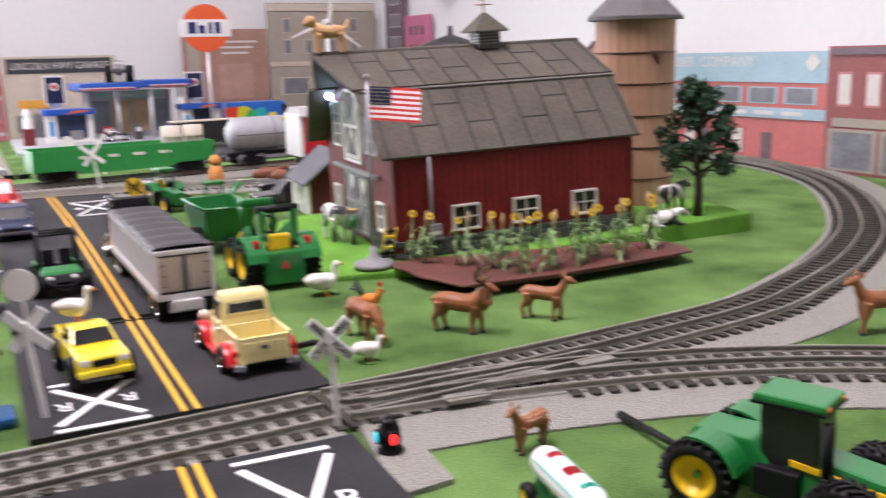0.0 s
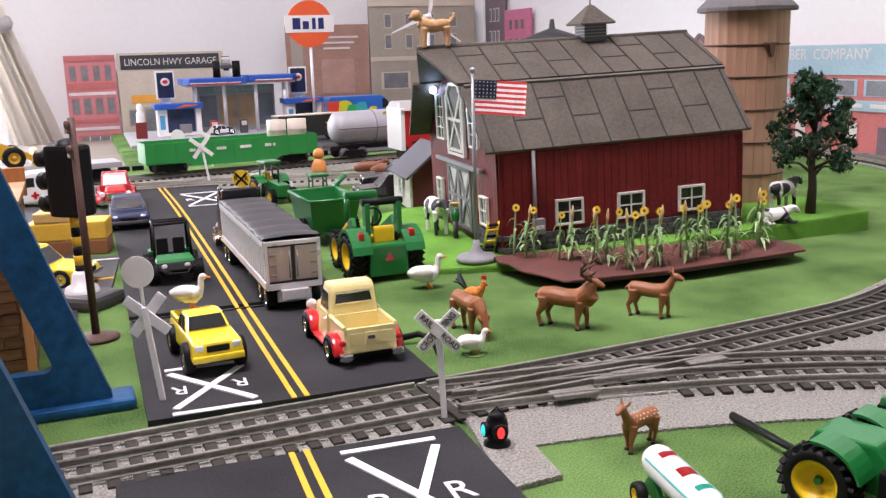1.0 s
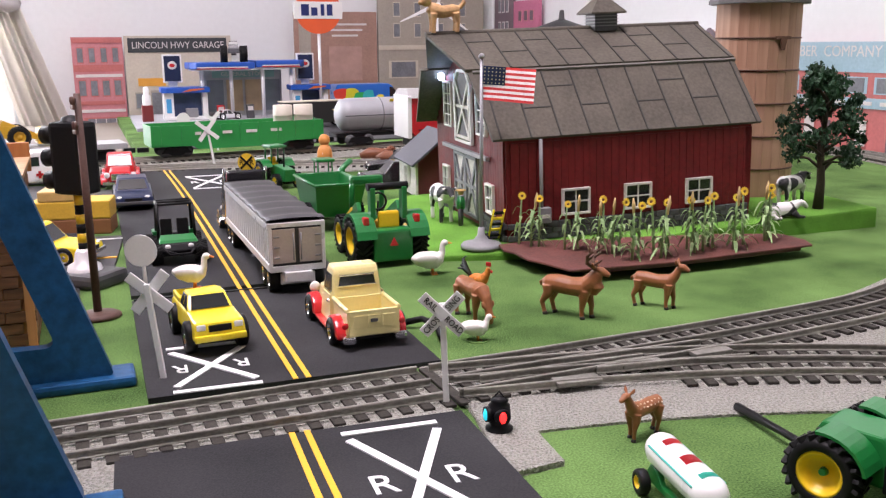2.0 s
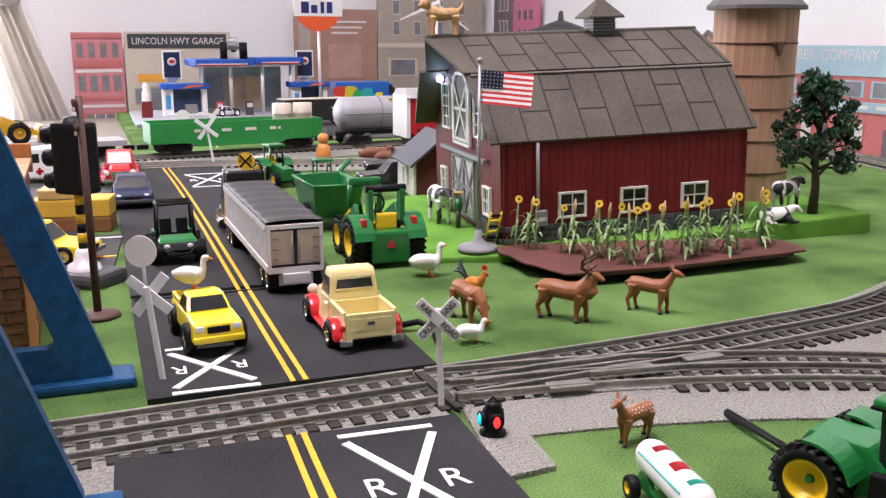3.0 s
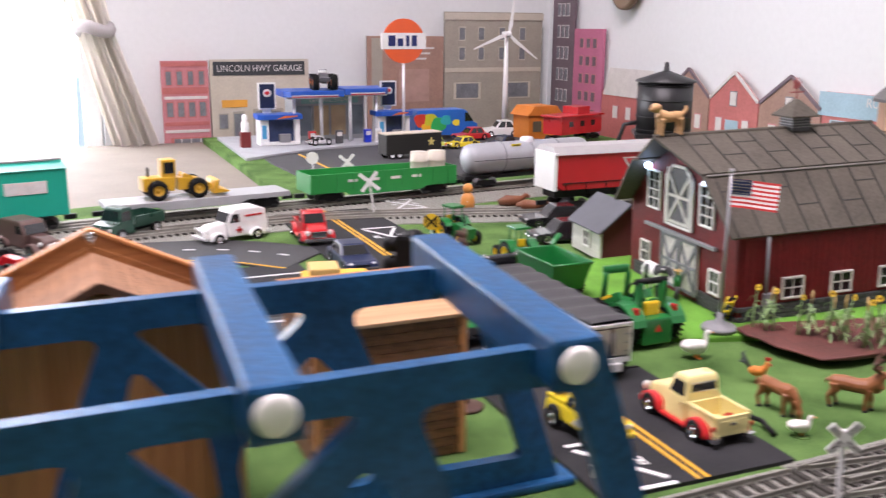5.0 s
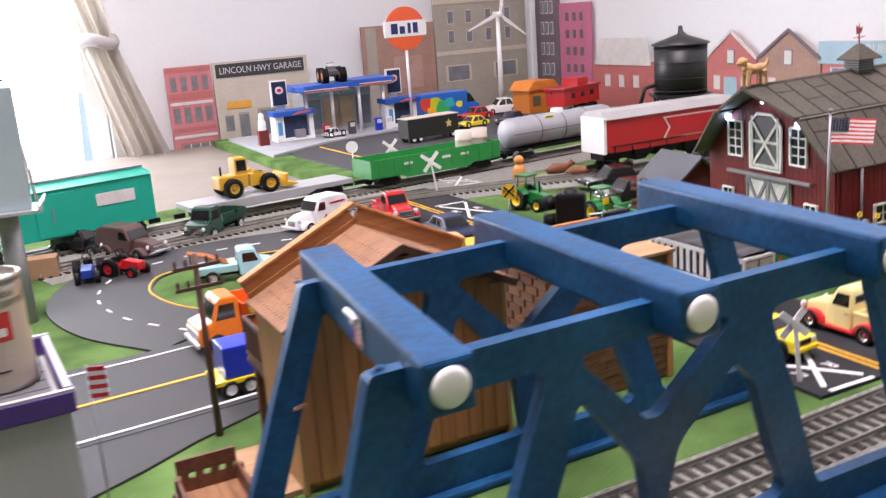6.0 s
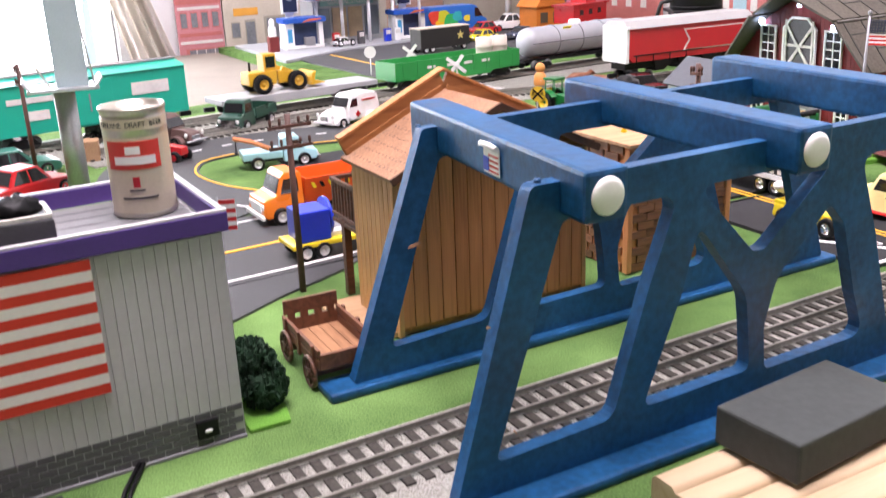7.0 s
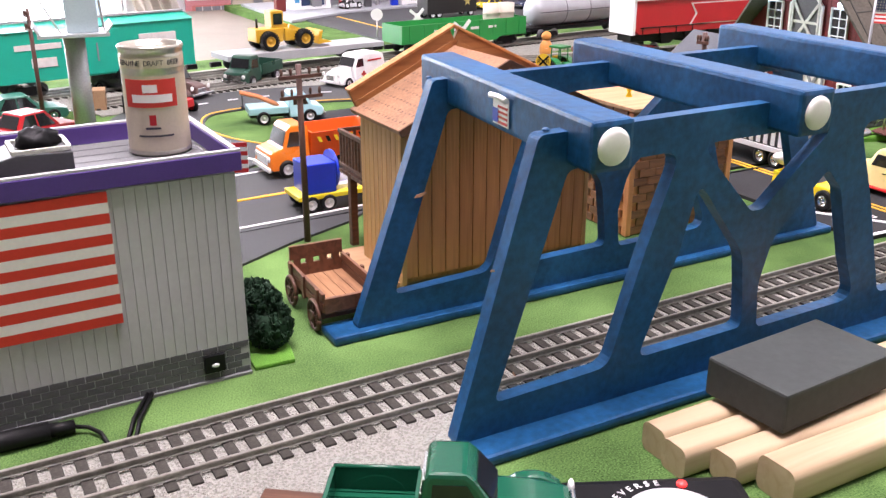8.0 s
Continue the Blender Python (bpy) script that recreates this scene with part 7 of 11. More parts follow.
def panel_truck(name, m, label, paint, L=0.074, W=0.033, H=0.034, cross=False, wheel_r=0.0062, category="van"):
    """A rounded old van with separate bonnet and wings."""
    ob = thing(name, m, label, category)
    hw = W / 2
    bm = bmesh.new()
    bm_cab(bm, [(-L * 0.48, 0.006), (L * 0.14, 0.006), (L * 0.16, H * 0.58), (L * 0.08, H * 0.93), (L * 0.02, H), (-L * 0.36, H), (-L * 0.46, H * 0.90), (-L * 0.49, H * 0.5)], hw * 0.86, hw * 0.74, bev=0.0022)
    c = part("body", bm, paint, ob)
    z0 = 0.006

    def hwz(z):
        return hw * (0.86 - 0.12 * (z - z0) / (H - z0))
    for s in (-1, 1):
        q = [(L * 0.125, s * (hwz(H * 0.6) + 0.0002), H * 0.60), (-L * 0.03, s * (hwz(H * 0.6) + 0.0002), H * 0.60), (-L * 0.03, s * (hwz(H * 0.86) + 0.0002), H * 0.85), (L * 0.07, s * (hwz(H * 0.86) + 0.0002), H * 0.85)]
        pane(c, q if s < 0 else q[::-1])
        if cross:
            for sx, sz in ((0.0075, 0.0025), (0.0025, 0.0075)):
                bm = bmesh.new()
                bm_box(bm, (-L * 0.02, s * (hwz(H * 0.38) + 0.0004), H * 0.36), (sx, 0.0006, sz))
                part("cross_bar", bm, RED, c, "red cross bar")
            bm = bmesh.new()
            bm_box(bm, (-L * 0.26, s * (hwz(H * 0.78) + 0.0003), H * 0.76), (L * 0.28, 0.0005, 0.0018))
            part("red_bar", bm, RED, c, "plain red bar")
    pane(c, [(L * 0.163, -hwz(H * 0.6) * 0.84, H * 0.62), (L * 0.163, hwz(H * 0.6) * 0.84, H * 0.62), (L * 0.100, hwz(H * 0.88) * 0.84, H * 0.88), (L * 0.100, -hwz(H * 0.88) * 0.84, H * 0.88)], name="windscreen")
    for s in (-1, 1):
        pane(c, [(-L * 0.4895, s * hwz(H * 0.6) * 0.45 + hwz(H * 0.6) * 0.28, H * 0.60), (-L * 0.4895, s * hwz(H * 0.6) * 0.45 - hwz(H * 0.6) * 0.28, H * 0.60), (-L * 0.474, s * hwz(H * 0.8) * 0.45 - hwz(H * 0.8) * 0.28, H * 0.80), (-L * 0.474, s * hwz(H * 0.8) * 0.45 + hwz(H * 0.8) * 0.28, H * 0.80)], name="rear_window")
    bm = bmesh.new()
    bm_cab(bm, [(L * 0.48, 0.007), (L * 0.13, 0.007), (L * 0.13, H * 0.60), (L * 0.34, H * 0.57), (L * 0.47, H * 0.46)], hw * 0.56, hw * 0.42, bev=0.0022)
    part("bonnet", bm, paint, ob)
    for x in (L * 0.31, -L * 0.29):
        for s in (-1, 1):
            rr = wheel_r * 1.45
            bm = bmesh.new()
            bm_side(bm, [(x + rr * math.cos(a) * 1.2, wheel_r * 0.75 + rr * math.sin(a)) for a in [math.pi * k / 9 for k in range(10)]], min(s * hw * 0.60, s * hw), max(s * hw * 0.60, s * hw), bev=0.0016)
            part("wing", bm, paint, ob)
            wheel(ob, x, s * (hw - 0.0016), wheel_r, 0.0050, CHROME)
    lamps(ob, L * 0.455, (-hw * 0.70, hw * 0.70), H * 0.42, 0.0026, LENS)
    for x in (L * 0.50, -L * 0.505):
        bm = bmesh.new()
        bm_box(bm, (x, 0, 0.0075), (0.0022, W * 0.90, 0.0030), bev=0.0008)
        part("bumper", bm, CHROME if not cross else paint, ob)
    bm = bmesh.new()
    bm_box(bm, (L * 0.478, 0, H * 0.32), (0.0018, W * 0.34, H * 0.18), bev=0.0005)
    part("grille", bm, CHROME, ob)
    return ob


panel_truck("ambulance", pose(-0.5330, 0.9120, 0, 0, 0, 232), "white old toy ambulance van with red crosses", WHITE, 0.082, 0.036, 0.037, cross=True)
panel_truck("panel_truck", pose(-0.7250, 0.8250, 0, 0, 0, -28), "dull brown old toy panel van on the grass", mat("brown_enamel", (0.105, 0.062, 0.055), 0.35, var=0.12, coat=0.2), 0.088, 0.036, 0.034)


def stake_truck(name, m, label, paint, load=None, L=0.085, W=0.036, H=0.034, cab_l=0.034, rim=SILVER, bed_mat=None, wheel_r=0.0070, kind="flat"):
    """A cab-forward truck with a load bed; kind picks what sits behind the cab."""
    ob = thing(name, m, label, "truck")
    hw = W / 2
    x1 = L / 2
    bm = bmesh.new()
    bm_box(bm, (0, 0, 0.0085), (L * 0.96, W * 0.5, 0.004))
    part("chassis", bm, BLACK, ob)
    xc = x1 - cab_l
    bm = bmesh.new()
    bm_cab(bm, [(xc, 0.006), (x1 - 0.002, 0.006), (x1, 0.010), (x1 - 0.001, H * 0.50), (x1 - 0.012, H * 0.58), (x1 - 0.017, H * 0.94), (x1 - 0.020, H), (xc + 0.002, H), (xc, H * 0.94)], hw * 0.92, hw * 0.74, bev=0.0018)
    c = part("cab", bm, paint, ob)

    def hwz(z):
        return hw * (0.92 - 0.18 * (z - 0.006) / (H - 0.006))
    for s in (-1, 1):
        q = [(x1 - 0.0150, s * (hwz(H * 0.6) + 0.0002), H * 0.60), (xc + 0.004, s * (hwz(H * 0.6) + 0.0002), H * 0.60), (xc + 0.004, s * (hwz(H * 0.88) + 0.0002), H * 0.88), (x1 - 0.0185, s * (hwz(H * 0.88) + 0.0002), H * 0.88)]
        pane(c, q if s < 0 else q[::-1])
    pane(c, [(x1 - 0.0122, -hwz(H * 0.6) * 0.86, H * 0.61), (x1 - 0.0122, hwz(H * 0.6) * 0.86, H * 0.61), (x1 - 0.0162, hwz(H * 0.9) * 0.86, H * 0.90), (x1 - 0.0162, -hwz(H * 0.9) * 0.86, H * 0.90)], name="windscreen")
    bm = bmesh.new()
    bm_box(bm, (x1 - 0.0004, 0, H * 0.34), (0.0018, W * 0.56, H * 0.18), bev=0.0005)
    part("grille", bm, WHITE if paint is ORANGE else CHROME, ob)
    bm = bmesh.new()
    bm_box(bm, (x1 + 0.0010, 0, 0.0075), (0.0026, W * 0.94, 0.0036), bev=0.0008)
    part("bumper", bm, WHITE if paint is ORANGE else CHROME, ob)
    lamps(ob, x1 - 0.0005, (-hw * 0.70, hw * 0.70), H * 0.38, 0.0026, LENS)
    xs = (x1 - 0.014, -L / 2 + 0.014)
    for x in xs:
        for s in (-1, 1):
            wheel(ob, x, s * (hw - 0.0026), wheel_r, 0.0060, rim)
    bl = xc - 0.001 + L / 2
    cx = -L / 2 + bl / 2
    if kind == "dump":
        bm = bmesh.new()
        T = [(-bl / 2, -hw, 0.034), (bl / 2, -hw, 0.034), (bl / 2, hw, 0.034), (-bl / 2, hw, 0.034)]
        B = [(-bl / 2 + 0.006, -hw * 0.8, 0.012), (bl / 2, -hw * 0.8, 0.012), (bl / 2, hw * 0.8, 0.012), (-bl / 2 + 0.006, hw * 0.8, 0.012)]
        vt, vb = [bm.verts.new((p[0] + cx, p[1], p[2])) for p in T], [bm.verts.new((p[0] + cx, p[1], p[2])) for p in B]
        ti, bi = [bm.verts.new((p[0] * 0.95 + cx, p[1] * 0.94, p[2])) for p in T], [bm.verts.new((p[0] * 0.9 + cx, p[1] * 0.9, p[2] + 0.002)) for p in B]
        bm.faces.new(vb[::-1])
        bm.faces.new(bi)
        for i in range(4):
            j = (i + 1) % 4
            bm.faces.new((vb[i], vb[j], vt[j], vt[i]))
            bm.faces.new((vt[i], vt[j], ti[j], ti[i]))
            bm.faces.new((ti[i], ti[j], bi[j], bi[i]))
        b = part("dump_bed", bm, mat("deep_orange", (0.78, 0.10, 0.01), 0.35, var=0.06), ob)
        for s in (-1, 1):
            for k in range(7):
                bm = bmesh.new()
                xx = cx - bl / 2 + 0.006 + k * (bl - 0.010) / 6.5
                bm_side(bm, [(xx - 0.0016, 0.0255), (xx + 0.0012, 0.0255), (xx + 0.0032, 0.0300), (xx + 0.0004, 0.0300)], min(s * (hw * 0.96), s * (hw * 0.96 + 0.0006)), max(s * (hw * 0.96), s * (hw * 0.96 + 0.0006)))
                part("hazard_stripe", bm, BLACK if k % 2 else YELLOW, b)
    elif kind == "tow":
        bm = bmesh.new()
        bm_box(bm, (cx, 0, 0.0135), (bl, W * 0.86, 0.0070), bev=0.0010)
        part("bed", bm, bed_mat or paint, ob)
        for s in (-1, 1):
            bm = bmesh.new()
            bm_tube(bm, [(cx + bl * 0.3, s * 0.006, 0.016), (cx - bl * 0.2, s * 0.004, 0.026), (cx - bl * 0.65, s * 0.002, 0.031)], 0.0018, 8)
            part("boom", bm, mat("rust_orange", (0.50, 0.17, 0.06), 0.6, var=0.3), ob, "rusty orange boom")
        bm = bmesh.new()
        bm_cyl(bm, (cx - bl * 0.6, 0, 0.030), (cx - bl * 0.6, 0, 0.018), 0.0006, n=6)
        bm_ball(bm, (cx - bl * 0.6, 0, 0.0165), 0.0020)
        part("hook", bm, DKGREY, ob)
    elif kind == "load":
        bm = bmesh.new()
        bm_box(bm, (cx, 0, 0.0135), (bl, W, 0.0040), bev=0.0006)
        part("bed", bm, bed_mat, ob)
    else:
        bm = bmesh.new()
        bm_box(bm, (cx, 0, 0.0135), (bl, W * 0.95, 0.0030), bev=0.0004)
        for s in (-1, 1):
            bm_box(bm, (cx, s * W * 0.46, 0.0195), (bl, 0.0016, 0.0100))
        bm_box(bm, (cx - bl / 2 + 0.001, 0, 0.0195), (0.0016, W * 0.90, 0.0100))
        part("bed", bm, bed_mat or paint, ob)
    return ob


stake_truck("dump_truck", pose(-0.5130, 0.5290, 0.0021, 0, 0, 213), "orange toy dump truck with hazard stripes on the street", ORANGE, kind="dump", L=0.092, W=0.040, H=0.040)
stake_truck("tow_truck", pose(-0.5760, 0.7080, 0, 0, 0, 22), "pale blue old toy tow truck with rusty orange boom", LTBLUE, kind="tow", L=0.074, W=0.033, H=0.030, wheel_r=0.0066)
stake_truck("flatbed_truck", pose(-0.6560, 0.9120, 0, 0, 0, 250), "dark green old toy truck with chrome grille", mat("dark_green_enamel", (0.018, 0.060, 0.040), 0.3, var=0.1, coat=0.3), kind="flat", L=0.080, W=0.036, H=0.036)


def lowboy(m):
    ob = thing("flatbed_trailer", m, "yellow and silver toy flatbed trailer on the street", "trailer")
    bm = bmesh.new()
    bm_box(bm, (0, 0, 0.0128), (0.090, 0.034, 0.0038), bev=0.0006)
    part("deck", bm, YELLOW, ob)
    bm = bmesh.new()
    bm_box(bm, (0.008, 0, 0.0165), (0.072, 0.018, 0.0040), bev=0.0006)
    bm_cyl(bm, (-0.005, 0.004, 0.0215), (0.045, 0.004, 0.0215), 0.0040, n=16)
    part("ramp_beam", bm, SILVER, ob)
    for x in (-0.034, -0.019, 0.030):
        for s in (-1, 1):
            wheel(ob, x, s * 0.0150, 0.0070, 0.0060, SILVER)
    ld = thing("blue_box", m @ pose(-0.024, 0, 0.0148), "shiny royal blue plastic box with round lid on the trailer", "box")
    bm = bmesh.new()
    bm_box(bm, (0, 0, 0.0125), (0.026, 0.030, 0.0250), bev=0.0012)
    part("body", bm, TRUEBLUE, ld)
    bm = bmesh.new()
    bm_cyl(bm, (0.0135, 0, 0.0160), (0.0160, 0, 0.0160), 0.0160, n=28)
    part("disc", bm, TRUEBLUE, ld)


lowboy(pose(-0.4780, 0.4360, 0.0021, 0, 0, 32) @ Matrix.Scale(0.86, 4))


def green_pickup(m):
    ob = old_pickup("pickup_truck", m, "dark green old toy pickup truck beside the track", 0.088, 0.038, 0.032, mat("forest_green", (0.008, 0.085, 0.045), 0.22, var=0.08, coat=0.5), mat("forest_green_wing", (0.008, 0.085, 0.045), 0.22, var=0.08, coat=0.5))
    return ob


green_pickup(pose(-0.3860, 0.0670, 0, 0, 0, -1) @ Matrix.Diagonal((1.0, 0.88, 0.95, 1)))


# ---- figurines: each one plain mesh ----
def multi(name, pieces, m, label, category, group=""):
    """One mesh out of several (bmesh, material) pieces."""
    me = bpy.data.meshes.new(name)
    big = bmesh.new()
    for i, (bm, material) in enumerate(pieces):
        bmesh.ops.recalc_face_normals(bm, faces=bm.faces[:])
        for f in bm.faces:
            f.material_index = i
        vs = {v: big.verts.new(v.co) for v in bm.verts}
        for f in bm.faces:
            nf = big.faces.new([vs[v] for v in f.verts])
            nf.smooth, nf.material_index = f.smooth, i
        bm.free()
        me.materials.append(material)
    big.to_mesh(me)
    big.free()
    ob = new(name, me)
    ob.matrix_world = m
    return tagged(ob, label, category, group)


def fused(bm, voxel=0.0005, rounds=5):
    """Melts overlapping shapes into one smooth moulded skin."""
    me = bpy.data.meshes.new("mould")
    bmesh.ops.recalc_face_normals(bm, faces=bm.faces[:])
    bm.to_mesh(me)
    bm.free()
    tmp = bpy.data.objects.new("mould", me)
    scene.collection.objects.link(tmp)
    md = tmp.modifiers.new("skin", "REMESH")
    md.mode, md.voxel_size = "VOXEL", voxel
    sm = tmp.modifiers.new("ease", "SMOOTH")
    sm.factor, sm.iterations = 0.5, rounds
    skin = bpy.data.meshes.new_from_object(tmp.evaluated_get(bpy.context.evaluated_depsgraph_get()))
    bpy.data.objects.remove(tmp)
    bpy.data.meshes.remove(me)
    out = bmesh.new()
    out.from_mesh(skin)
    bpy.data.meshes.remove(skin)
    for f in out.faces:
        f.smooth = True
    return out


HOOF = mat("hoof_black", (0.02, 0.015, 0.012), 0.6)


def deer(m, label, h=0.026, antlers=False, graze=False, spots=False):
    """h: height of the back; x is forward."""
    k = h / 0.026
    fat = 1.16 if antlers else 1.0

    def P(*pts):
        return [(x * k, y * k, z * k) for x, y, z in pts]

    def Q(*radii):
        return [r * k for r in radii]
    b = bmesh.new()
    bm_tube(b, P((-0.0165, 0, 0.0200), (-0.0145, 0, 0.0212), (-0.0075, 0, 0.0208), (0.001, 0, 0.0200), (0.0085, 0, 0.0205), (0.0130, 0, 0.0212)), Q(0.0030, 0.0050, 0.0054 * fat, 0.0052 * fat, 0.0058 * fat, 0.0036), 14)
    if graze:
        neck = [(0.0100, 0, 0.0220), (0.0160, 0, 0.0170), (0.0195, 0, 0.0095)]
        head = [(0.0190, 0, 0.0105), (0.0205, 0, 0.0065), (0.0215, 0, 0.0025)]
    else:
        neck = [(0.0085, 0, 0.0205), (0.0135, 0, 0.0255), (0.0165, 0, 0.0318)]
        head = [(0.0155, 0, 0.0326), (0.0186, 0, 0.0324), (0.0236, 0, 0.0300)]
    bm_tube(b, P(*neck), Q(0.0052 * fat, 0.0055 if antlers else 0.0034, 0.0034 if antlers else 0.0023), 12)
    if antlers:
        # thick mane under the neck
        bm_tube(b, P((0.0135, 0, 0.0265), (0.0160, 0, 0.0215), (0.0140, 0, 0.0165)), Q(0.0042, 0.0044, 0.0020), 10)
    bm_tube(b, P(*head), Q(0.0022, 0.0028, 0.0014), 12)
    e = [c * k for c in head[0]]
    for s in (-1, 1):
        bm_tube(b, [(e[0], s * 0.0012 * k, e[2] + 0.001 * k), (e[0] - 0.001 * k, s * 0.0034 * k, e[2] + 0.0034 * k), (e[0] - 0.0014 * k, s * 0.0042 * k, e[2] + 0.0058 * k)], Q(0.0009, 0.0014, 0.0005), 6)
        sh = 0.0018 * s
        bm_tube(b, P((-0.0128, s * 0.0026, 0.0200), (-0.0122 + sh * 0.4, s * 0.0034, 0.0145), (-0.0150 + sh, s * 0.0033, 0.0085), (-0.0140 + sh, s * 0.0032, 0.0045), (-0.0132 + sh, s * 0.0032, 0.0012)), Q(0.0044, 0.0032, 0.0017, 0.0014, 0.0015), 10)
        bm_tube(b, P((0.0095, s * 0.0028, 0.0190), (0.0098 + sh * 0.4, s * 0.0033, 0.0130), (0.0102 + sh, s * 0.0033, 0.0080), (0.0100 + sh, s * 0.0032, 0.0045), (0.0102 + sh, s * 0.0032, 0.0012)), Q(0.0038, 0.0026, 0.0017, 0.0014, 0.0015), 10)
    bm_tube(b, P((-0.0172, 0, 0.0222), (-0.0192, 0, 0.0205), (-0.0190, 0, 0.0180)), Q(0.0013, 0.0013, 0.0006), 6)
    pieces = [(fused(b, 0.00042 * max(k, 0.62), 10), DEER)]
    hf = bmesh.new()
    for s in (-1, 1):
        for x in (-0.0132 + 0.0018 * s, 0.0102 + 0.0018 * s):
            bm_tube(hf, P((x, s * 0.0032, 0.0020), (x + 0.0004, s * 0.0032, 0.0)), Q(0.0015, 0.0018), 8)
    pieces.append((hf, HOOF))
    if antlers:
        a = bmesh.new()
        for s in (-1, 1):
            beam = [Vector((e[0], s * 0.0010 * k, e[2] + 0.001 * k)), Vector((e[0] - 0.0042 * k, s * 0.0045 * k, e[2] + 0.0050 * k)), Vector((e[0] - 0.0030 * k, s * 0.0078 * k, e[2] + 0.0105 * k)), Vector((e[0] + 0.0018 * k, s * 0.0070 * k, e[2] + 0.0145 * k))]
            bm_tube(a, beam, Q(0.0015, 0.0013, 0.0011, 0.0006), 7)
            for i, t, dx, dz in ((0, 0.5, 0.0045, 0.0035), (1, 0.3, 0.0042, 0.0045), (1, 0.9, 0.0035, 0.0050), (2, 0.4, -0.0010, 0.0052)):
                p = beam[i].lerp(beam[i + 1], t)
                bm_tube(a, [p, p + Vector((dx * 0.6, s * 0.0004, dz * 0.5)) * k, p + Vector((dx, s * 0.0002, dz)) * k], Q(0.0010, 0.0008, 0.0004), 6)
        pieces.append((a, mat("antler_brown", (0.10, 0.045, 0.025), 0.6)))
    if spots:
        sp = bmesh.new()
        for i in range(7):
            for j in range(2):
                for s in (-1, 1):
                    x, a_ = -0.0135 + 0.0036 * i + 0.0014 * j, radians(22 + 32 * j + 5 * (i % 2))
                    bm_ball(sp, (x * k, s * 0.0050 * k * math.cos(a_), (0.0206 + 0.0050 * math.sin(a_)) * k), 0.0008 * k, (1, 0.8, 0.8), n=8)
        pieces.append((sp, mat("spot_cream", (0.72, 0.58, 0.42), 0.6)))
    return multi("deer_figurine", pieces, m, label, "figurine", "toy animals")


deer(pose(0.0335, 0.5205, 0, 0, 0, -20) @ Matrix.Diagonal((1.10, 1.05, 1.0, 1)), "brown plastic buck figurine with antlers on the turf", 0.0212, antlers=True)
deer(pose(0.0790, 0.5440, 0, 0, 0, -20), "brown plastic doe figurine on the turf", 0.0192)
deer(pose(-0.0165, 0.5070, 0, 0, 0, -52), "brown plastic deer figurine lowering its head", 0.0215, graze=True)
deer(pose(0.0650, 0.3705, 0, 0, 0, 228), "small brown spotted fawn figurine on the turf", 0.0142, spots=True)
deer(pose(0.2500, 0.5150, 0, 0, 0, 190), "brown plastic doe figurine beside the track", 0.0230)


def goose(m, label, h=0.020, duck=False, stand=False):
    k = h / 0.020
    b = bmesh.new()
    bm_tube(b, [(-0.0120 * k, 0, 0.0100 * k), (-0.0085 * k, 0, 0.0092 * k), (-0.003 * k, 0, 0.0085 * k), (0.002 * k, 0, 0.0085 * k), (0.0055 * k, 0, 0.0098 * k)], [0.0010 * k, 0.0036 * k, 0.0052 * k, 0.0053 * k, 0.0032 * k], 12)
    top = 0.0185 if not duck else 0.0160
    bm_tube(b, [(0.0040 * k, 0, 0.0095 * k), (0.0062 * k, 0, 0.0130 * k), (0.0064 * k, 0, (top - 0.001) * k), (0.0072 * k, 0, top * k)], [0.0034 * k, 0.0019 * k, 0.0016 * k, 0.0018 * k], 10)
    bm_ball(b, (0.0076 * k, 0, top * k), 0.0019 * k, (1.2, 0.95, 1.0))
    for s in (-1, 1):
        bm_ball(b, (-0.0035 * k, s * 0.0044 * k, 0.0100 * k), 0.0034 * k, (2.1, 0.45, 0.85))
        bm_tube(b, [(0.0003 * k, s * 0.0016 * k, 0.0070 * k), (0.0003 * k, s * 0.0016 * k, 0.0040 * k)], [0.0016 * k, 0.0007 * k], 8)
    b = fused(b, 0.00038, 3)
    o = bmesh.new()
    bm_tube(o, [(0.0088 * k, 0, top * k), (0.0118 * k, 0, (top - 0.0006) * k)], [0.0009 * k, 0.0004 * k], 8)
    for s in (-1, 1):
        bm_cyl(o, (0.0003 * k, s * 0.0016 * k, 0.0055 * k), (0.0003 * k, s * 0.0016 * k, 0.0004), 0.0006 * k, n=6)
        bm_box(o, (0.0012 * k, s * 0.0018 * k, 0.0003), (0.0036 * k, 0.0022 * k, 0.0006))
    pieces = [(b, mat("goose_white", (0.72, 0.70, 0.66), 0.6, var=0.08)), (o, mat("bill_orange", (0.75, 0.24, 0.03), 0.5))]
    if stand:
        g = bmesh.new()
        bm_cyl(g, (0, 0, 0), (0, 0, 0.0006), 0.0072 * k, n=20)
        pieces.append((g, GRASS))
    return multi("goose_figurine", pieces, m, label, "figurine", "toy animals")


goose(pose(-0.0555, 0.6000, 0, 0, 0, 20), "white goose figurine with orange feet on the turf", 0.0215)
goose(pose(-0.0095, 0.4720, 0, 0, 0, 15), "white duck figurine on a small green base", 0.0150, duck=True, stand=True)
goose(pose(-0.1530, 0.4690, 0.0218, 0, 0, 10), "white goose figurine standing in the yellow pickup", 0.0180)


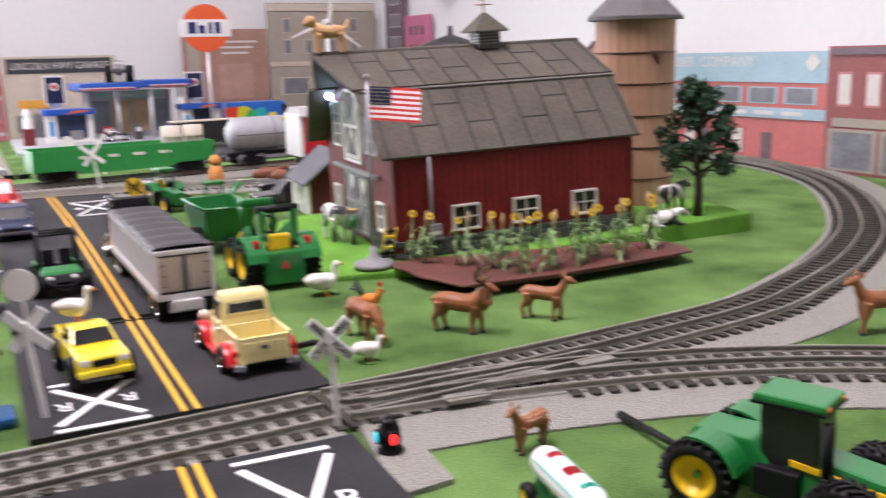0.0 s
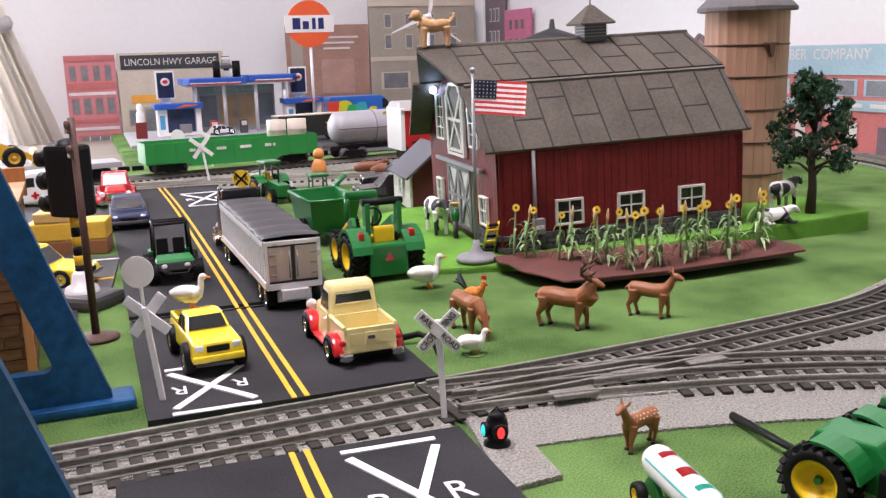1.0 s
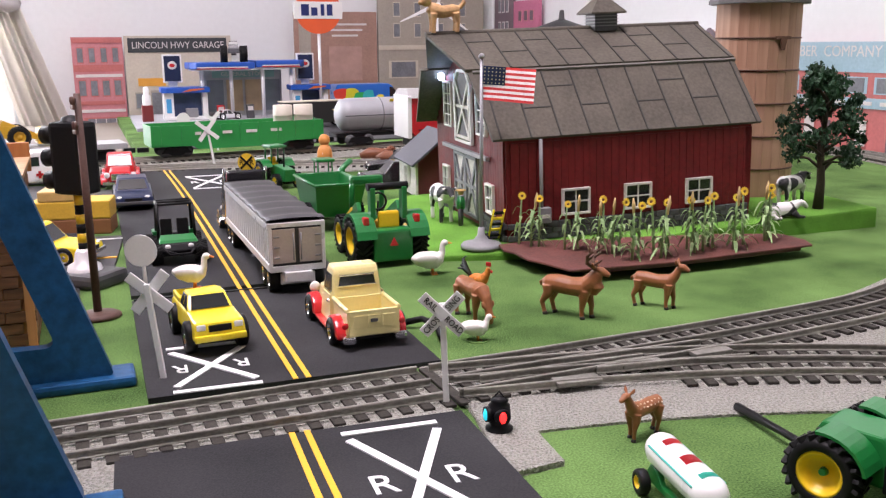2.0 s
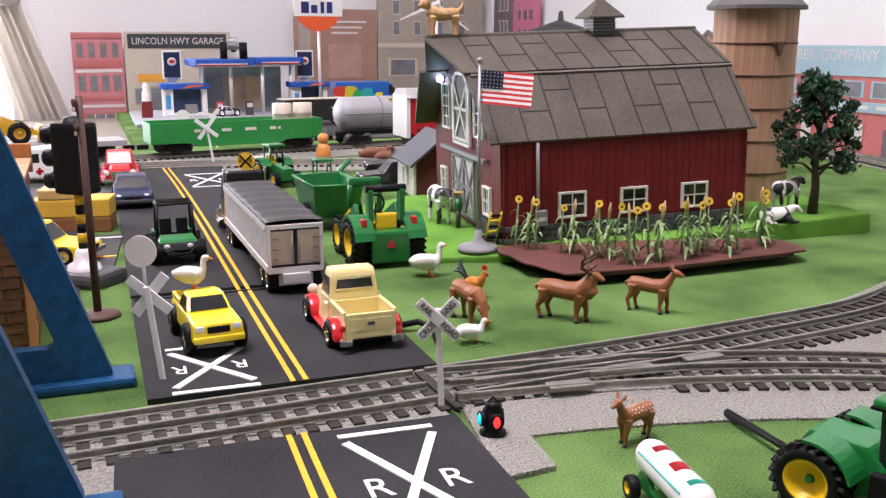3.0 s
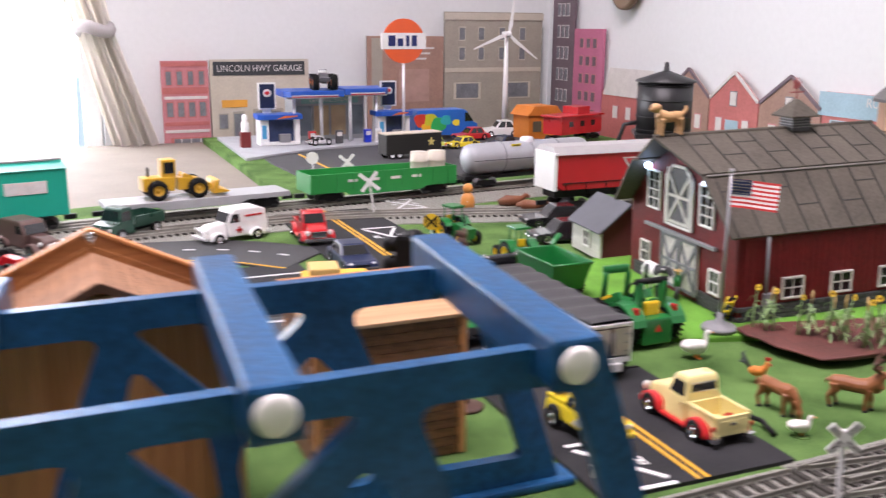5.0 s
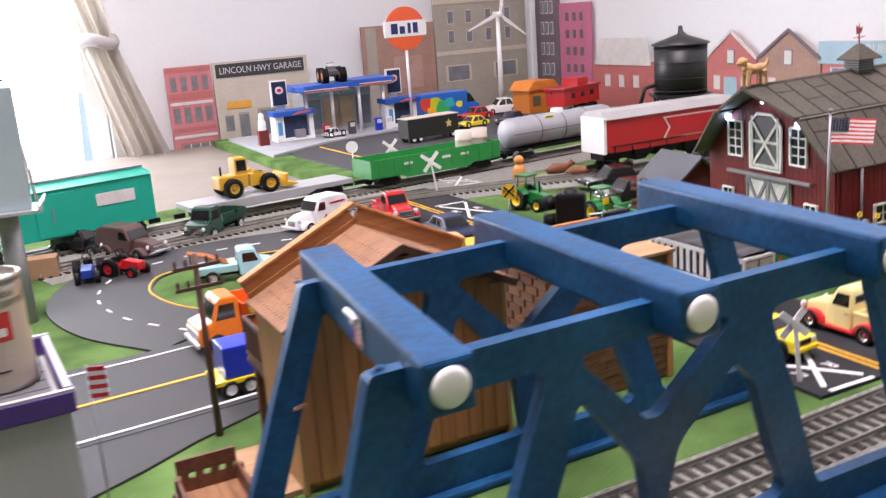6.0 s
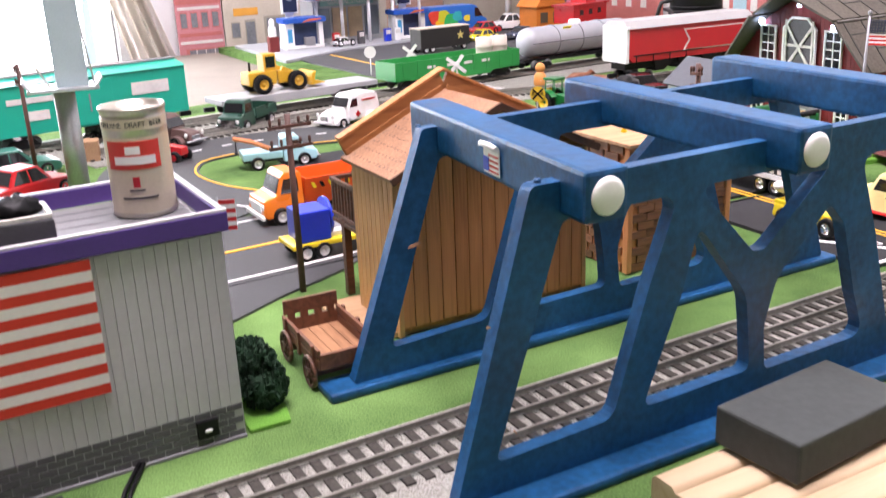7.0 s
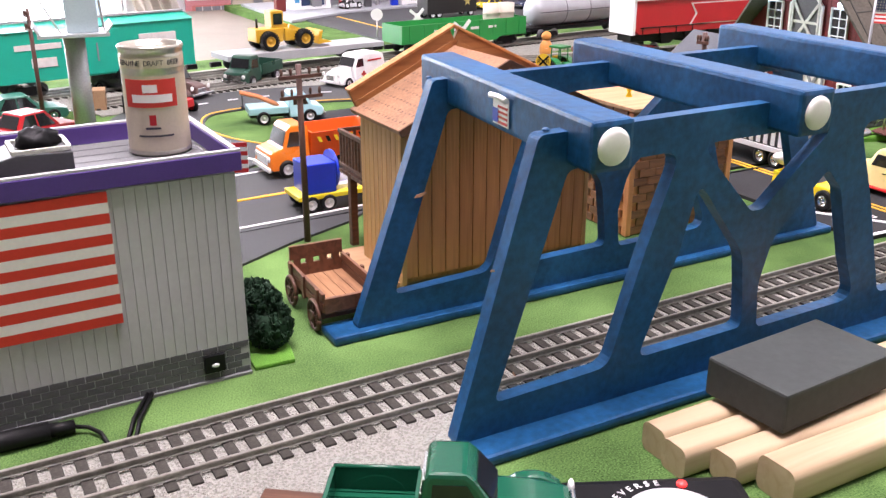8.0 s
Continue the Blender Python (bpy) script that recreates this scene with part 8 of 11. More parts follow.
def rooster(m):
    b = bmesh.new()
    bm_tube(b, [(-0.006, 0, 0.0100), (-0.002, 0, 0.0085), (0.003, 0, 0.0095), (0.0055, 0, 0.0135), (0.0062, 0, 0.0165)], [0.0016, 0.0034, 0.0034, 0.0018, 0.0014], 10)
    t = bmesh.new()
    for i in range(5):
        bm_tube(t, [(-0.005, 0, 0.0105), (-0.009 - 0.0006 * i, (i - 2) * 0.0009, 0.0150 + 0.0012 * i), (-0.0125 + 0.0008 * i, (i - 2) * 0.0012, 0.0150 + 0.0016 * i)], [0.0010, 0.0011, 0.0004], 6)
    r = bmesh.new()
    bm_box(r, (0.0062, 0, 0.0186), (0.0032, 0.0007, 0.0026), bev=0.0003)
    bm_ball(r, (0.0080, 0, 0.0145), 0.0009)
    for s in (-1, 1):
        bm_cyl(r, (0, s * 0.0013, 0.006), (0, s * 0.0013, 0), 0.0005, n=6)
    bm_ball(b, (-0.001, 0, 0.0090), 0.0040, (1.3, 0.9, 0.9))
    multi("rooster_figurine", [(fused(b, 0.0004, 3), mat("rooster_orange", (0.62, 0.20, 0.03), 0.6, var=0.4, fine=600, coarse=300)), (t, mat("rooster_dark", (0.02, 0.03, 0.03), 0.5)), (r, RED)], m, "orange rooster figurine with dark tail feathers", "figurine", "toy animals")


rooster(pose(-0.0200, 0.5560, 0, 0, 0, -20))

COWHIDE = mat("cow_hide", (0.75, 0.74, 0.72), 0.6)
cn = COWHIDE.node_tree
cr = cn.nodes.new("ShaderNodeTexNoise")
cr.inputs["Scale"].default_value = 95.0
cr.inputs["Detail"].default_value = 0.0
ct = cn.nodes.new("ShaderNodeMapRange")
ct.inputs["From Min"].default_value, ct.inputs["From Max"].default_value = 0.50, 0.53
cm = cn.nodes.new("ShaderNodeMix")
cm.data_type = "RGBA"
cm.inputs["A"].default_value, cm.inputs["B"].default_value = (0.75, 0.74, 0.72, 1), (0.018, 0.018, 0.02, 1)
cc = cn.nodes.new("ShaderNodeTexCoord")
cn.links.new(cc.outputs["Object"], cr.inputs["Vector"])
cn.links.new(cr.outputs["Fac"], ct.inputs["Value"])
cn.links.new(ct.outputs[0], cm.inputs["Factor"])
cn.links.new(cm.outputs["Result"], cn.nodes["Principled BSDF"].inputs["Base Color"])


def cow(m, label, lying=False):
    b = bmesh.new()
    dz = -0.0125 if lying else 0.0
    bm_tube(b, [(-0.0175, 0, 0.0235 + dz), (-0.0150, 0, 0.0220 + dz), (-0.005, 0, 0.0205 + dz), (0.006, 0, 0.0210 + dz), (0.0125, 0, 0.0225 + dz)], [0.0030, 0.0062, 0.0070, 0.0068, 0.0042], 14)
    bm_tube(b, [(0.0100, 0, 0.0235 + dz), (0.0160, 0, 0.0260 + dz), (0.0190, 0, 0.0255 + dz)], [0.0050, 0.0034, 0.0026], 10)
    bm_tube(b, [(0.0170, 0, 0.0270 + dz), (0.0200, 0, 0.0255 + dz), (0.0245, 0, 0.0215 + dz)], [0.0026, 0.0029, 0.0016], 10)
    for s in (-1, 1):
        bm_ball(b, (0.0175, s * 0.0040, 0.0275 + dz), 0.0016, (0.6, 1.6, 0.7))
        for x in (-0.0130, 0.0090):
            if lying:
                bm_tube(b, [(x, s * 0.0050, 0.006), (x + 0.004, s * 0.0075, 0.0020), (x + 0.010, s * 0.0070, 0.0016)], [0.0034, 0.0020, 0.0014], 8)
            else:
                bm_tube(b, [(x, s * 0.0040, 0.0185), (x - 0.0006, s * 0.0040, 0.0100), (x, s * 0.0040, 0.0)], [0.0030, 0.0017, 0.0017], 8)
    bm_tube(b, [(-0.0182, 0, 0.0245 + dz), (-0.0200, 0, 0.0180 + dz), (-0.0192, 0, 0.0110 + dz * 0.6)], [0.0008, 0.0006, 0.0010], 6)
    return multi("cow_figurine", [(fused(b, 0.00055, 4), COWHIDE)], m, label, "figurine", "toy animals")


cow(pose(-0.0740, 0.7480, 0.006, 0, 0, -62), "black and white cow figurine standing by the barn")
cow(FARM_TILT @ pose(0.2130, 0.0030, 0.0050, 0, 0, -8) @ Matrix.Scale(0.82, 4), "black and white cow figurine lying on the turf", True)
cow(FARM_TILT @ pose(0.2480, 0.0400, 0.0055, 0, 0, 20) @ Matrix.Scale(0.9, 4), "black and white cow figurine standing by the silo")

# small figure by the barn door: a plain doll shape
b1, b2, b3 = bmesh.new(), bmesh.new(), bmesh.new()
for s in (-1, 1):
    bm_tube(b1, [(0, s * 0.0018, 0.013), (0, s * 0.0020, 0.0)], [0.0019, 0.0016], 8)
bm_tube(b2, [(0, 0, 0.0125), (0, 0, 0.0175), (0, 0, 0.0225)], [0.0032, 0.0036, 0.0024], 10)
for s in (-1, 1):
    bm_tube(b2, [(0, s * 0.0032, 0.0215), (0.001, s * 0.0048, 0.0150)], [0.0013, 0.0011], 8)
bm_cyl(b3, (0, 0, 0.0265), (0, 0, 0.0272), 0.0040, n=16)
bm_ball(b3, (0, 0, 0.0255), 0.0024)
multi("farm_doll", [(b1, DKGREY), (b2, GREEN_JD), (b3, mat("straw", (0.50, 0.33, 0.12), 0.7))], pose(-0.0570, 0.7310, 0.006), "tiny plain doll with a straw hat by the barn door", "figurine", "toy animals")


def dog(m):
    b = bmesh.new()
    bm_tube(b, [(-0.0125, 0, 0.0165), (-0.008, 0, 0.0160), (0.0, 0, 0.0150), (0.007, 0, 0.0165), (0.0105, 0, 0.0190)], [0.0030, 0.0045, 0.0046, 0.0056, 0.0040], 12)
    bm_ball(b, (0.0125, 0, 0.0235), 0.0046, (0.95, 1.0, 0.95))
    bm_ball(b, (0.0162, 0, 0.0222), 0.0024, (1.0, 1.0, 0.8))
    for s in (-1, 1):
        bm_ball(b, (0.0110, s * 0.0044, 0.0245), 0.0021, (0.7, 0.5, 1.2))
        bm_tube(b, [(-0.0095, s * 0.0030, 0.0140), (-0.0105, s * 0.0034, 0.0070), (-0.0095, s * 0.0034, 0.0)], [0.0032, 0.0018, 0.0019], 8)
        bm_tube(b, [(0.0075, s * 0.0034, 0.0140), (0.0080, s * 0.0036, 0.0070), (0.0085, s * 0.0036, 0.0)], [0.0030, 0.0020, 0.0020], 8)
    bm_tube(b, [(-0.0130, 0, 0.0175), (-0.0165, 0, 0.0215), (-0.0160, 0, 0.0245)], [0.0018, 0.0017, 0.0008], 8)
    multi("dog_figurine", [(fused(b, 0.0005, 4), mat("dog_tan", (0.52, 0.31, 0.14), 0.65, var=0.25, fine=400))], m, "tan plastic dog figurine standing on the barn roof", "figurine", "toy animals")


dog(FARM_TILT @ pose(-0.016, 0.100, 0.1500, 0, 0, 178))


# ---- flagpole ----
def flag_cloth(parent, w, h, at, wave=0.0015):
    """Striped cloth: thirteen stripes and a starred blue corner, gently waved; x outward, z up."""
    fl = new("flag")
    fl.parent = parent
    fl.matrix_local = at
    fl["label"] = "waved cloth flag of red and white stripes with a starred blue corner"
    FR, FW, FB = mat("cloth_red", (0.55, 0.03, 0.03), 0.75), mat("cloth_white", (0.74, 0.72, 0.70), 0.75), mat("cloth_blue", (0.03, 0.05, 0.20), 0.75)

    def sheet(x0, x1, z0, z1, off):
        b = bmesh.new()
        n = 14
        rows = [[b.verts.new((x, off + wave * math.sin(x / w * 5.2), z)) for z in (z0, z1)] for x in [x0 + (x1 - x0) * i / n for i in range(n + 1)]]
        for p, q in zip(rows, rows[1:]):
            f = b.faces.new((p[0], q[0], q[1], p[1]))
            f.smooth = True
        bmesh.ops.solidify(b, geom=b.faces[:], thickness=0.0002)
        return b
    hh = h / 13
    for i in range(13):
        part("stripe", sheet(0, w, -h + i * hh, -h + (i + 1) * hh, 0), FR if i % 2 == 0 else FW, fl)
    for off in (-0.0003, 0.0003):
        part("blue_corner", sheet(0, w * 0.42, -hh * 7, 0, off), FB, fl)
    for s in (-1, 1):
        b = bmesh.new()
        for i in range(6):
            for j in range(5):
                x, z = w * 0.42 * (i + 0.5) / 6, -hh * 7 * (j + 0.5) / 5
                bm_box(b, (x, s * 0.00055 + wave * math.sin(x / w * 5.2), z), (h * 0.035, 0.0002, h * 0.035), Matrix.Rotation(radians(45), 3, "Y"))
        tagged(part("star", b, FW, fl), kind="stuff")
    return fl


fp = thing("flagpole", pose(-0.0315, 0.6555, 0.0056, 0, 0, -6), "silver grey flagpole with a striped cloth flag on a round base", "flagpole")
bm = bmesh.new()
bm_lathe(bm, [(0.0, 0.0), (0.0140, 0.0), (0.0140, 0.0020), (0.0128, 0.0034), (0.0060, 0.0044), (0.0044, 0.0068), (0.0026, 0.0090), (0.0022, 0.014), (0.0, 0.0145)], 28)
part("base", bm, GREY, fp)
bm = bmesh.new()
bm_cyl(bm, (0, 0, 0.010), (0, 0, 0.1260), 0.0014, 0.0011, n=12)
bm_ball(bm, (0, 0, 0.1275), 0.0021)
part("pole", bm, mat("pole_grey", (0.32, 0.32, 0.34), 0.4, metal=0.5), fp)
flag_cloth(fp, 0.0350, 0.0220, pose(0.0014, 0, 0.1215, 0, 4, 0))

# hand truck leaning at the barn corner
ht = thing("hand_truck", pose(-0.0260, 0.6775, 0.006, 0, 0, -60) @ pose(0, 0, 0, 0, 24, 0), "yellow and black hand truck leaning at the barn", "hand truck")
for s in (-1, 1):
    bm = bmesh.new()
    bm_cyl(bm, (0, s * 0.0040, 0.002), (0, s * 0.0040, 0.026), 0.0008, n=8)
    part("side_rail", bm, YELLOW, ht)
    bm = bmesh.new()
    bm_cyl(bm, (0.001, s * 0.0045, 0.0025), (0.001, s * 0.0065, 0.0025), 0.0026, n=14)
    part("wheel", bm, RUBBER, ht)
for k in range(5):
    bm = bmesh.new()
    bm_box(bm, (0, 0, 0.005 + k * 0.0046), (0.0014, 0.0085, 0.0016))
    part("rung", bm, YELLOW if k % 2 else BLACK, ht)
bm = bmesh.new()
bm_box(bm, (-0.004, 0, 0.0012), (0.007, 0.009, 0.0008))
part("toe_plate", bm, BLACK, ht)

# ---- flower bed ----
bm = bmesh.new()
edge = [(-0.0190, 0.6500), (-0.0140, 0.6330), (-0.0060, 0.6260), (0.0040, 0.6080), (0.0120, 0.6040), (0.0310, 0.5890), (0.0480, 0.5930), (0.0900, 0.6160), (0.1300, 0.6400), (0.1620, 0.6620), (0.1880, 0.6810), (0.1860, 0.6960), (0.1740, 0.7180), (0.1300, 0.7060), (0.0600, 0.6860), (-0.0050, 0.6660)]
bm_prism(bm, edge, 0.0074, 0.0090, bev=0.0006)
for v in bm.verts:
    v.co.z += 0.0014 * noise.noise(v.co * 60)
bed = thing("flower_bed", Matrix(), "warped dark reddish brown board as a flower bed", "flower bed")
part("top_board", bm, DIRT, bed)
bm = bmesh.new()
low = [(0.9 * x + 0.1 * 0.085 + 0.002, 0.9 * y + 0.1 * 0.650 - 0.002) for x, y in edge]
bm_prism(bm, low, 0.0056, 0.0076, bev=0.0006)
for v in bm.verts:
    v.co.z += 0.0008 * noise.noise(v.co * 60)
part("under_board", bm, mat("under_board", (0.075, 0.030, 0.024), 0.85, var=0.3, bump=0.4), bed, "dark lower layer of board")


def arched_leaf(b, z, a, ln, w0, rise, drop):
    c, s = math.cos(a), math.sin(a)
    rows = []
    for j in range(6):
        t = j / 5
        r = ln * t
        w = w0 * math.sin(math.pi * min(1, t * 0.90 + 0.10)) + 0.0001
        zz = z + rise * t - drop * t * t
        rows.append([b.verts.new((r * c - w * s, r * s + w * c, zz)), b.verts.new((r * c, r * s, zz - 0.0003)), b.verts.new((r * c + w * s, r * s - w * c, zz))])
    for p, q in zip(rows, rows[1:]):
        for n in (0, 1):
            f = b.faces.new((p[n], p[n + 1], q[n + 1], q[n]))
            f.smooth = True
    bmesh.ops.solidify(b, geom=b.faces[:], thickness=0.0002)


def leafy_plant(name, label, H, leaves, seed, head):
    """A toy maize or sunflower plant: stalk, arching leaves and its top."""
    rng = random.Random(seed)
    ob = thing(name, pose(0, 0, -2), label, name.replace("_", " "), "plants in the flower bed")
    lean = rng.uniform(-0.0012, 0.0012)
    bm = bmesh.new()
    bm_tube(bm, [(0, 0, 0), (lean, 0.0004, H * 0.4), (lean * 0.5, -0.0004, H * 0.8), (-0.0002, -0.0010, H)], [0.0009, 0.0008, 0.0006, 0.0004], 7)
    part("stalk", bm, STALK, ob)
    for i in range(leaves):
        b = bmesh.new()
        arched_leaf(b, H * (0.12 + 0.70 * i / leaves), i * 2.6 + rng.uniform(-0.5, 0.5), rng.uniform(0.0075, 0.0115) * (1 - 0.3 * i / leaves), 0.0011, rng.uniform(0.008, 0.013), rng.uniform(0.010, 0.019))
        part("leaf", b, STALK, ob)
    if not head:
        bm = bmesh.new()
        bm_tube(bm, [(-0.0002, -0.0010, H - 0.004), (0.0001, -0.0011, H + 0.003), (0.0004, -0.0010, H + 0.0070)], [0.0007, 0.0011, 0.0003], 7)
        part("tassel", bm, mat("tassel_tan", (0.62, 0.44, 0.20), 0.8, var=0.2), ob, "pale tan tassel")
        return ob
    fh = new("flower_head")
    fh.parent = ob
    fh.matrix_local = Matrix.Translation((-0.0002, -0.0018, H)) @ Matrix.Rotation(radians(rng.uniform(68, 82)), 4, "X")
    bm = bmesh.new()
    for ring, n, r, zt in ((0, 13, 0.0029, 0.0), (1, 11, 0.0023, 0.0004)):
        for i in range(n):
            a = 2 * math.pi * (i + 0.5 * ring) / n
            c, s = math.cos(a), math.sin(a)
            q = [(0.0010 * c - 0.0004 * s, 0.0010 * s + 0.0004 * c, zt), (0.0010 * c + 0.0004 * s, 0.0010 * s - 0.0004 * c, zt), (r * 0.75 * c + 0.0006 * s, r * 0.75 * s - 0.0006 * c, zt + 0.0005), (r * c, r * s, zt + 0.0002), (r * 0.75 * c - 0.0006 * s, r * 0.75 * s + 0.0006 * c, zt + 0.0005)]
            bm_slab(bm, q, 0.0002)
    part("petals", bm, PETAL, fh, "yellow petals")
    bm = bmesh.new()
    bm_ball(bm, (0, 0, 0.0004), 0.0010, (1, 1, 0.5), 12)
    part("seed_disc", bm, SEED, fh, "brown seed disc")
    return ob


def planting(kind, label, H, leaves, head, spots, seed):
    kinds = [leafy_plant(kind, label, H, leaves, seed + q, head) for q in range(3)]
    for i, (x, y, k, a) in enumerate(spots):
        m = pose(x, y, 0.0084, random.uniform(-4, 4), random.uniform(-4, 4), a) @ Matrix.Diagonal((k, k, k, 1))
        if i < 3:
            kinds[i].matrix_world = m
        else:
            copy_thing(kinds[i % 3], m)


planting("sunflower", "yellow toy sunflower on a thin green stalk", 0.0335, 7, True, [(-0.006, 0.656, 1.0, 14), (0.008, 0.648, 0.98, 2), (0.0255, 0.640, 0.92, 26), (0.050, 0.645, 1.0, -7), (0.060, 0.640, 1.02, 33), (0.072, 0.626, 1.08, 10), (0.082, 0.632, 1.06, -16), (0.090, 0.640, 1.04, 19), (0.104, 0.654, 1.08, 0),
         (0.114, 0.650, 1.02, 30), (0.121, 0.660, 1.06, 12), (0.136, 0.6640, 1.12, -4), (0.142, 0.672, 1.10, 24), (0.160, 0.6900, 1.12, 9), (0.163, 0.697, 0.98, -20)], 11)
planting("maize_plant", "green toy maize plant with a pale tassel", 0.0300, 17, False, [(0.003, 0.648, 1.0, 40), (0.034, 0.643, 1.0, 5), (0.047, 0.634, 0.98, 90), (0.056, 0.634, 1.0, -35), (0.068, 0.6200, 1.06, 150), (0.086, 0.628, 1.10, 60), (0.108, 0.6440, 1.10, -60), (0.118, 0.664, 1.02, 200), (0.134, 0.6580, 1.16, 100), (0.158, 0.6860, 1.12, -25)], 31)


# ---- trees and bushes ----
def tree(m, label, H=0.128, R=0.042, clumps=52, seed=4):
    rng = random.Random(seed)
    ob = thing("tree", m, label, "tree")
    bm = bmesh.new()
    bm_tube(bm, [(0, 0, 0), (0.001, 0, H * 0.2), (-0.001, 0.001, H * 0.45), (0.001, 0, H * 0.7), (0, 0, H * 0.93)], [0.0042, 0.0032, 0.0026, 0.0018, 0.0006], 10)
    tips = []
    for i in range(20):
        z = H * (0.30 + 0.58 * (i / 19))
        a = i * 2.4
        rr = R * (0.95 - 0.75 * max(0, (z / H - 0.50)) / 0.5) * rng.uniform(0.55, 0.95)
        tip = Vector((rr * math.cos(a), rr * math.sin(a), z + H * rng.uniform(0.02, 0.10)))
        mid = Vector((rr * 0.45 * math.cos(a + 0.2), rr * 0.45 * math.sin(a + 0.2), z + 0.004))
        bm_tube(bm, [(0, 0, z - 0.004), mid, tip], [0.0016, 0.0011, 0.0005], 6)
        tips.append(tip)
        tips.append(mid.lerp(tip, 0.55) + Vector((rng.uniform(-0.008, 0.008), rng.uniform(-0.008, 0.008), 0.006)))
    part("trunk", bm, mat("bark_dark", (0.045, 0.032, 0.022), 0.85, var=0.35, bump=0.5), ob)
    bm = bmesh.new()
    for c in tips + [Vector((0, 0, H * 0.97)), Vector((0.004, 0, H * 0.9)), Vector((-0.006, 0.003, H * 0.88))]:
        cr = rng.uniform(0.0055, 0.0095)
        for _ in range(120):
            d = Vector((rng.gauss(0, 1), rng.gauss(0, 1), rng.gauss(0, 0.7))).normalized() * cr * rng.uniform(0.35, 1.0)
            p = c + d
            w = rng.uniform(0.0012, 0.0024)
            q = Euler((rng.uniform(0, 6.28), rng.uniform(0, 6.28), rng.uniform(0, 6.28))).to_matrix()
            vs = [bm.verts.new(p + q @ Vector(o)) for o in ((-w, 0, 0), (0, -w * 0.6, 0.0003), (w, 0, 0), (0, w * 0.6, 0.0003))]
            bm.faces.new(vs)
    part("crown", bm, LEAF, ob, "dark green leafy crown with gaps")
    return ob


tree(FARM_TILT @ pose(0.2580, 0.0215, 0.0055) @ pose(0, 0, 0, 0, 1.9, 0), "dark green toy tree with a thin dark trunk", 0.106, 0.039)


def bush(m, label, blobs, seed):
    rng = random.Random(seed)
    ob = thing("bush", m, label, "bush")
    bm = bmesh.new()
    core = bmesh.new()
    for c, r in blobs:
        c = Vector(c)
        bm_ball(core, c, r * 0.86, n=12)
        for _ in range(420):
            d = Vector((rng.gauss(0, 1), rng.gauss(0, 1), rng.gauss(0, 1))).normalized()
            p = c + d * r * rng.uniform(0.84, 1.05)
            if p.z < 0.0005:
                continue
            w = rng.uniform(0.0008, 0.0016)
            q = Euler((rng.uniform(0, 6.28), rng.uniform(0, 6.28), rng.uniform(0, 6.28))).to_matrix()
            for o in (0, 1):
                e = q @ (Matrix.Rotation(1.57 * o, 3, "X"))
                vs = [bm.verts.new(p + e @ Vector(v)) for v in ((-w, -w * 0.7, 0), (w, -w * 0.7, 0), (w, w * 0.7, 0), (-w, w * 0.7, 0))]
                bm.faces.new(vs)
    part("inner_clump", core, BUSH, ob)
    part("leaves", bm, BUSH, ob)


bush(pose(-0.4830, 0.2110, 0.002), "rounded dark green foam bush beside the grey building", [((0.003, -0.006, 0.0105), 0.0115), ((-0.006, 0.008, 0.0130), 0.0125), ((0.001, -0.004, 0.0210), 0.0080), ((-0.009, 0.016, 0.0150), 0.0100)], 5)
bm = bmesh.new()
bm_prism(bm, [(-0.4820, 0.1805), (-0.4650, 0.1900), (-0.4700, 0.2040), (-0.4880, 0.2280), (-0.5010, 0.2130)], 0.0, 0.0022, bev=0.0007)
structure("turf_patch", bm, GRASS_LIGHT, "small light green turf patch under the bush")


# ---- signs ----
SIGN_W = mat("sign_white", (0.76, 0.76, 0.75), 0.45, var=0.04)


def crossbuck(m, label, h=0.042, arm=0.026, words=False, post_r=0.0012):
    ob = thing("crossbuck_sign", m, label, "road sign", "crossing signs")
    bm = bmesh.new()
    bm_box(bm, (0, 0, h / 2), (post_r * 2, post_r * 1.6, h), bev=0.0003)
    part("post", bm, SIGN_W, ob)
    for k, a in ((0, 45), (1, -45)):
        bm = bmesh.new()
        bm_box(bm, (0, 0, 0), (arm, 0.0008, 0.0046), bev=0.0002)
        bd = part("arm", bm, SIGN_W, ob, at=Matrix.Translation((0, -0.0016 - 0.0009 * k, h - 0.004)) @ Matrix.Rotation(radians(-a if k == 0 else 45), 4, "Y"))
        if words:
            for txt, xo in ((("CROS", -0.0061), ("SING", 0.0061)) if k == 0 else (("RAIL", -0.0061), ("ROAD", 0.0061))):
                lettering("word", txt, 0.0036, BLACK, bd, Matrix.Translation((xo, -0.0005, 0)) @ UP, "black lettering", depth=0.0001, stretch=0.85)
    return ob


crossbuck(pose(-0.0105, 0.3870, 0.0, 0, -2, 8), "white crossing sign lettered in black on a white post", 0.0430, 0.0215, True)
crossbuck(pose(-0.1345, 0.3950, 0.0, 0, 6, 188), "blank white back of a crossing sign on a post", 0.0440, 0.0225)
crossbuck(pose(-0.3990, 1.0640, 0.0, 0, -8, 10), "white crossing sign far down the road", 0.050, 0.032)
crossbuck(pose(-0.4750, 1.2500, 0.0, 0, -6, 10), "white crossing sign behind the back line", 0.046, 0.030)


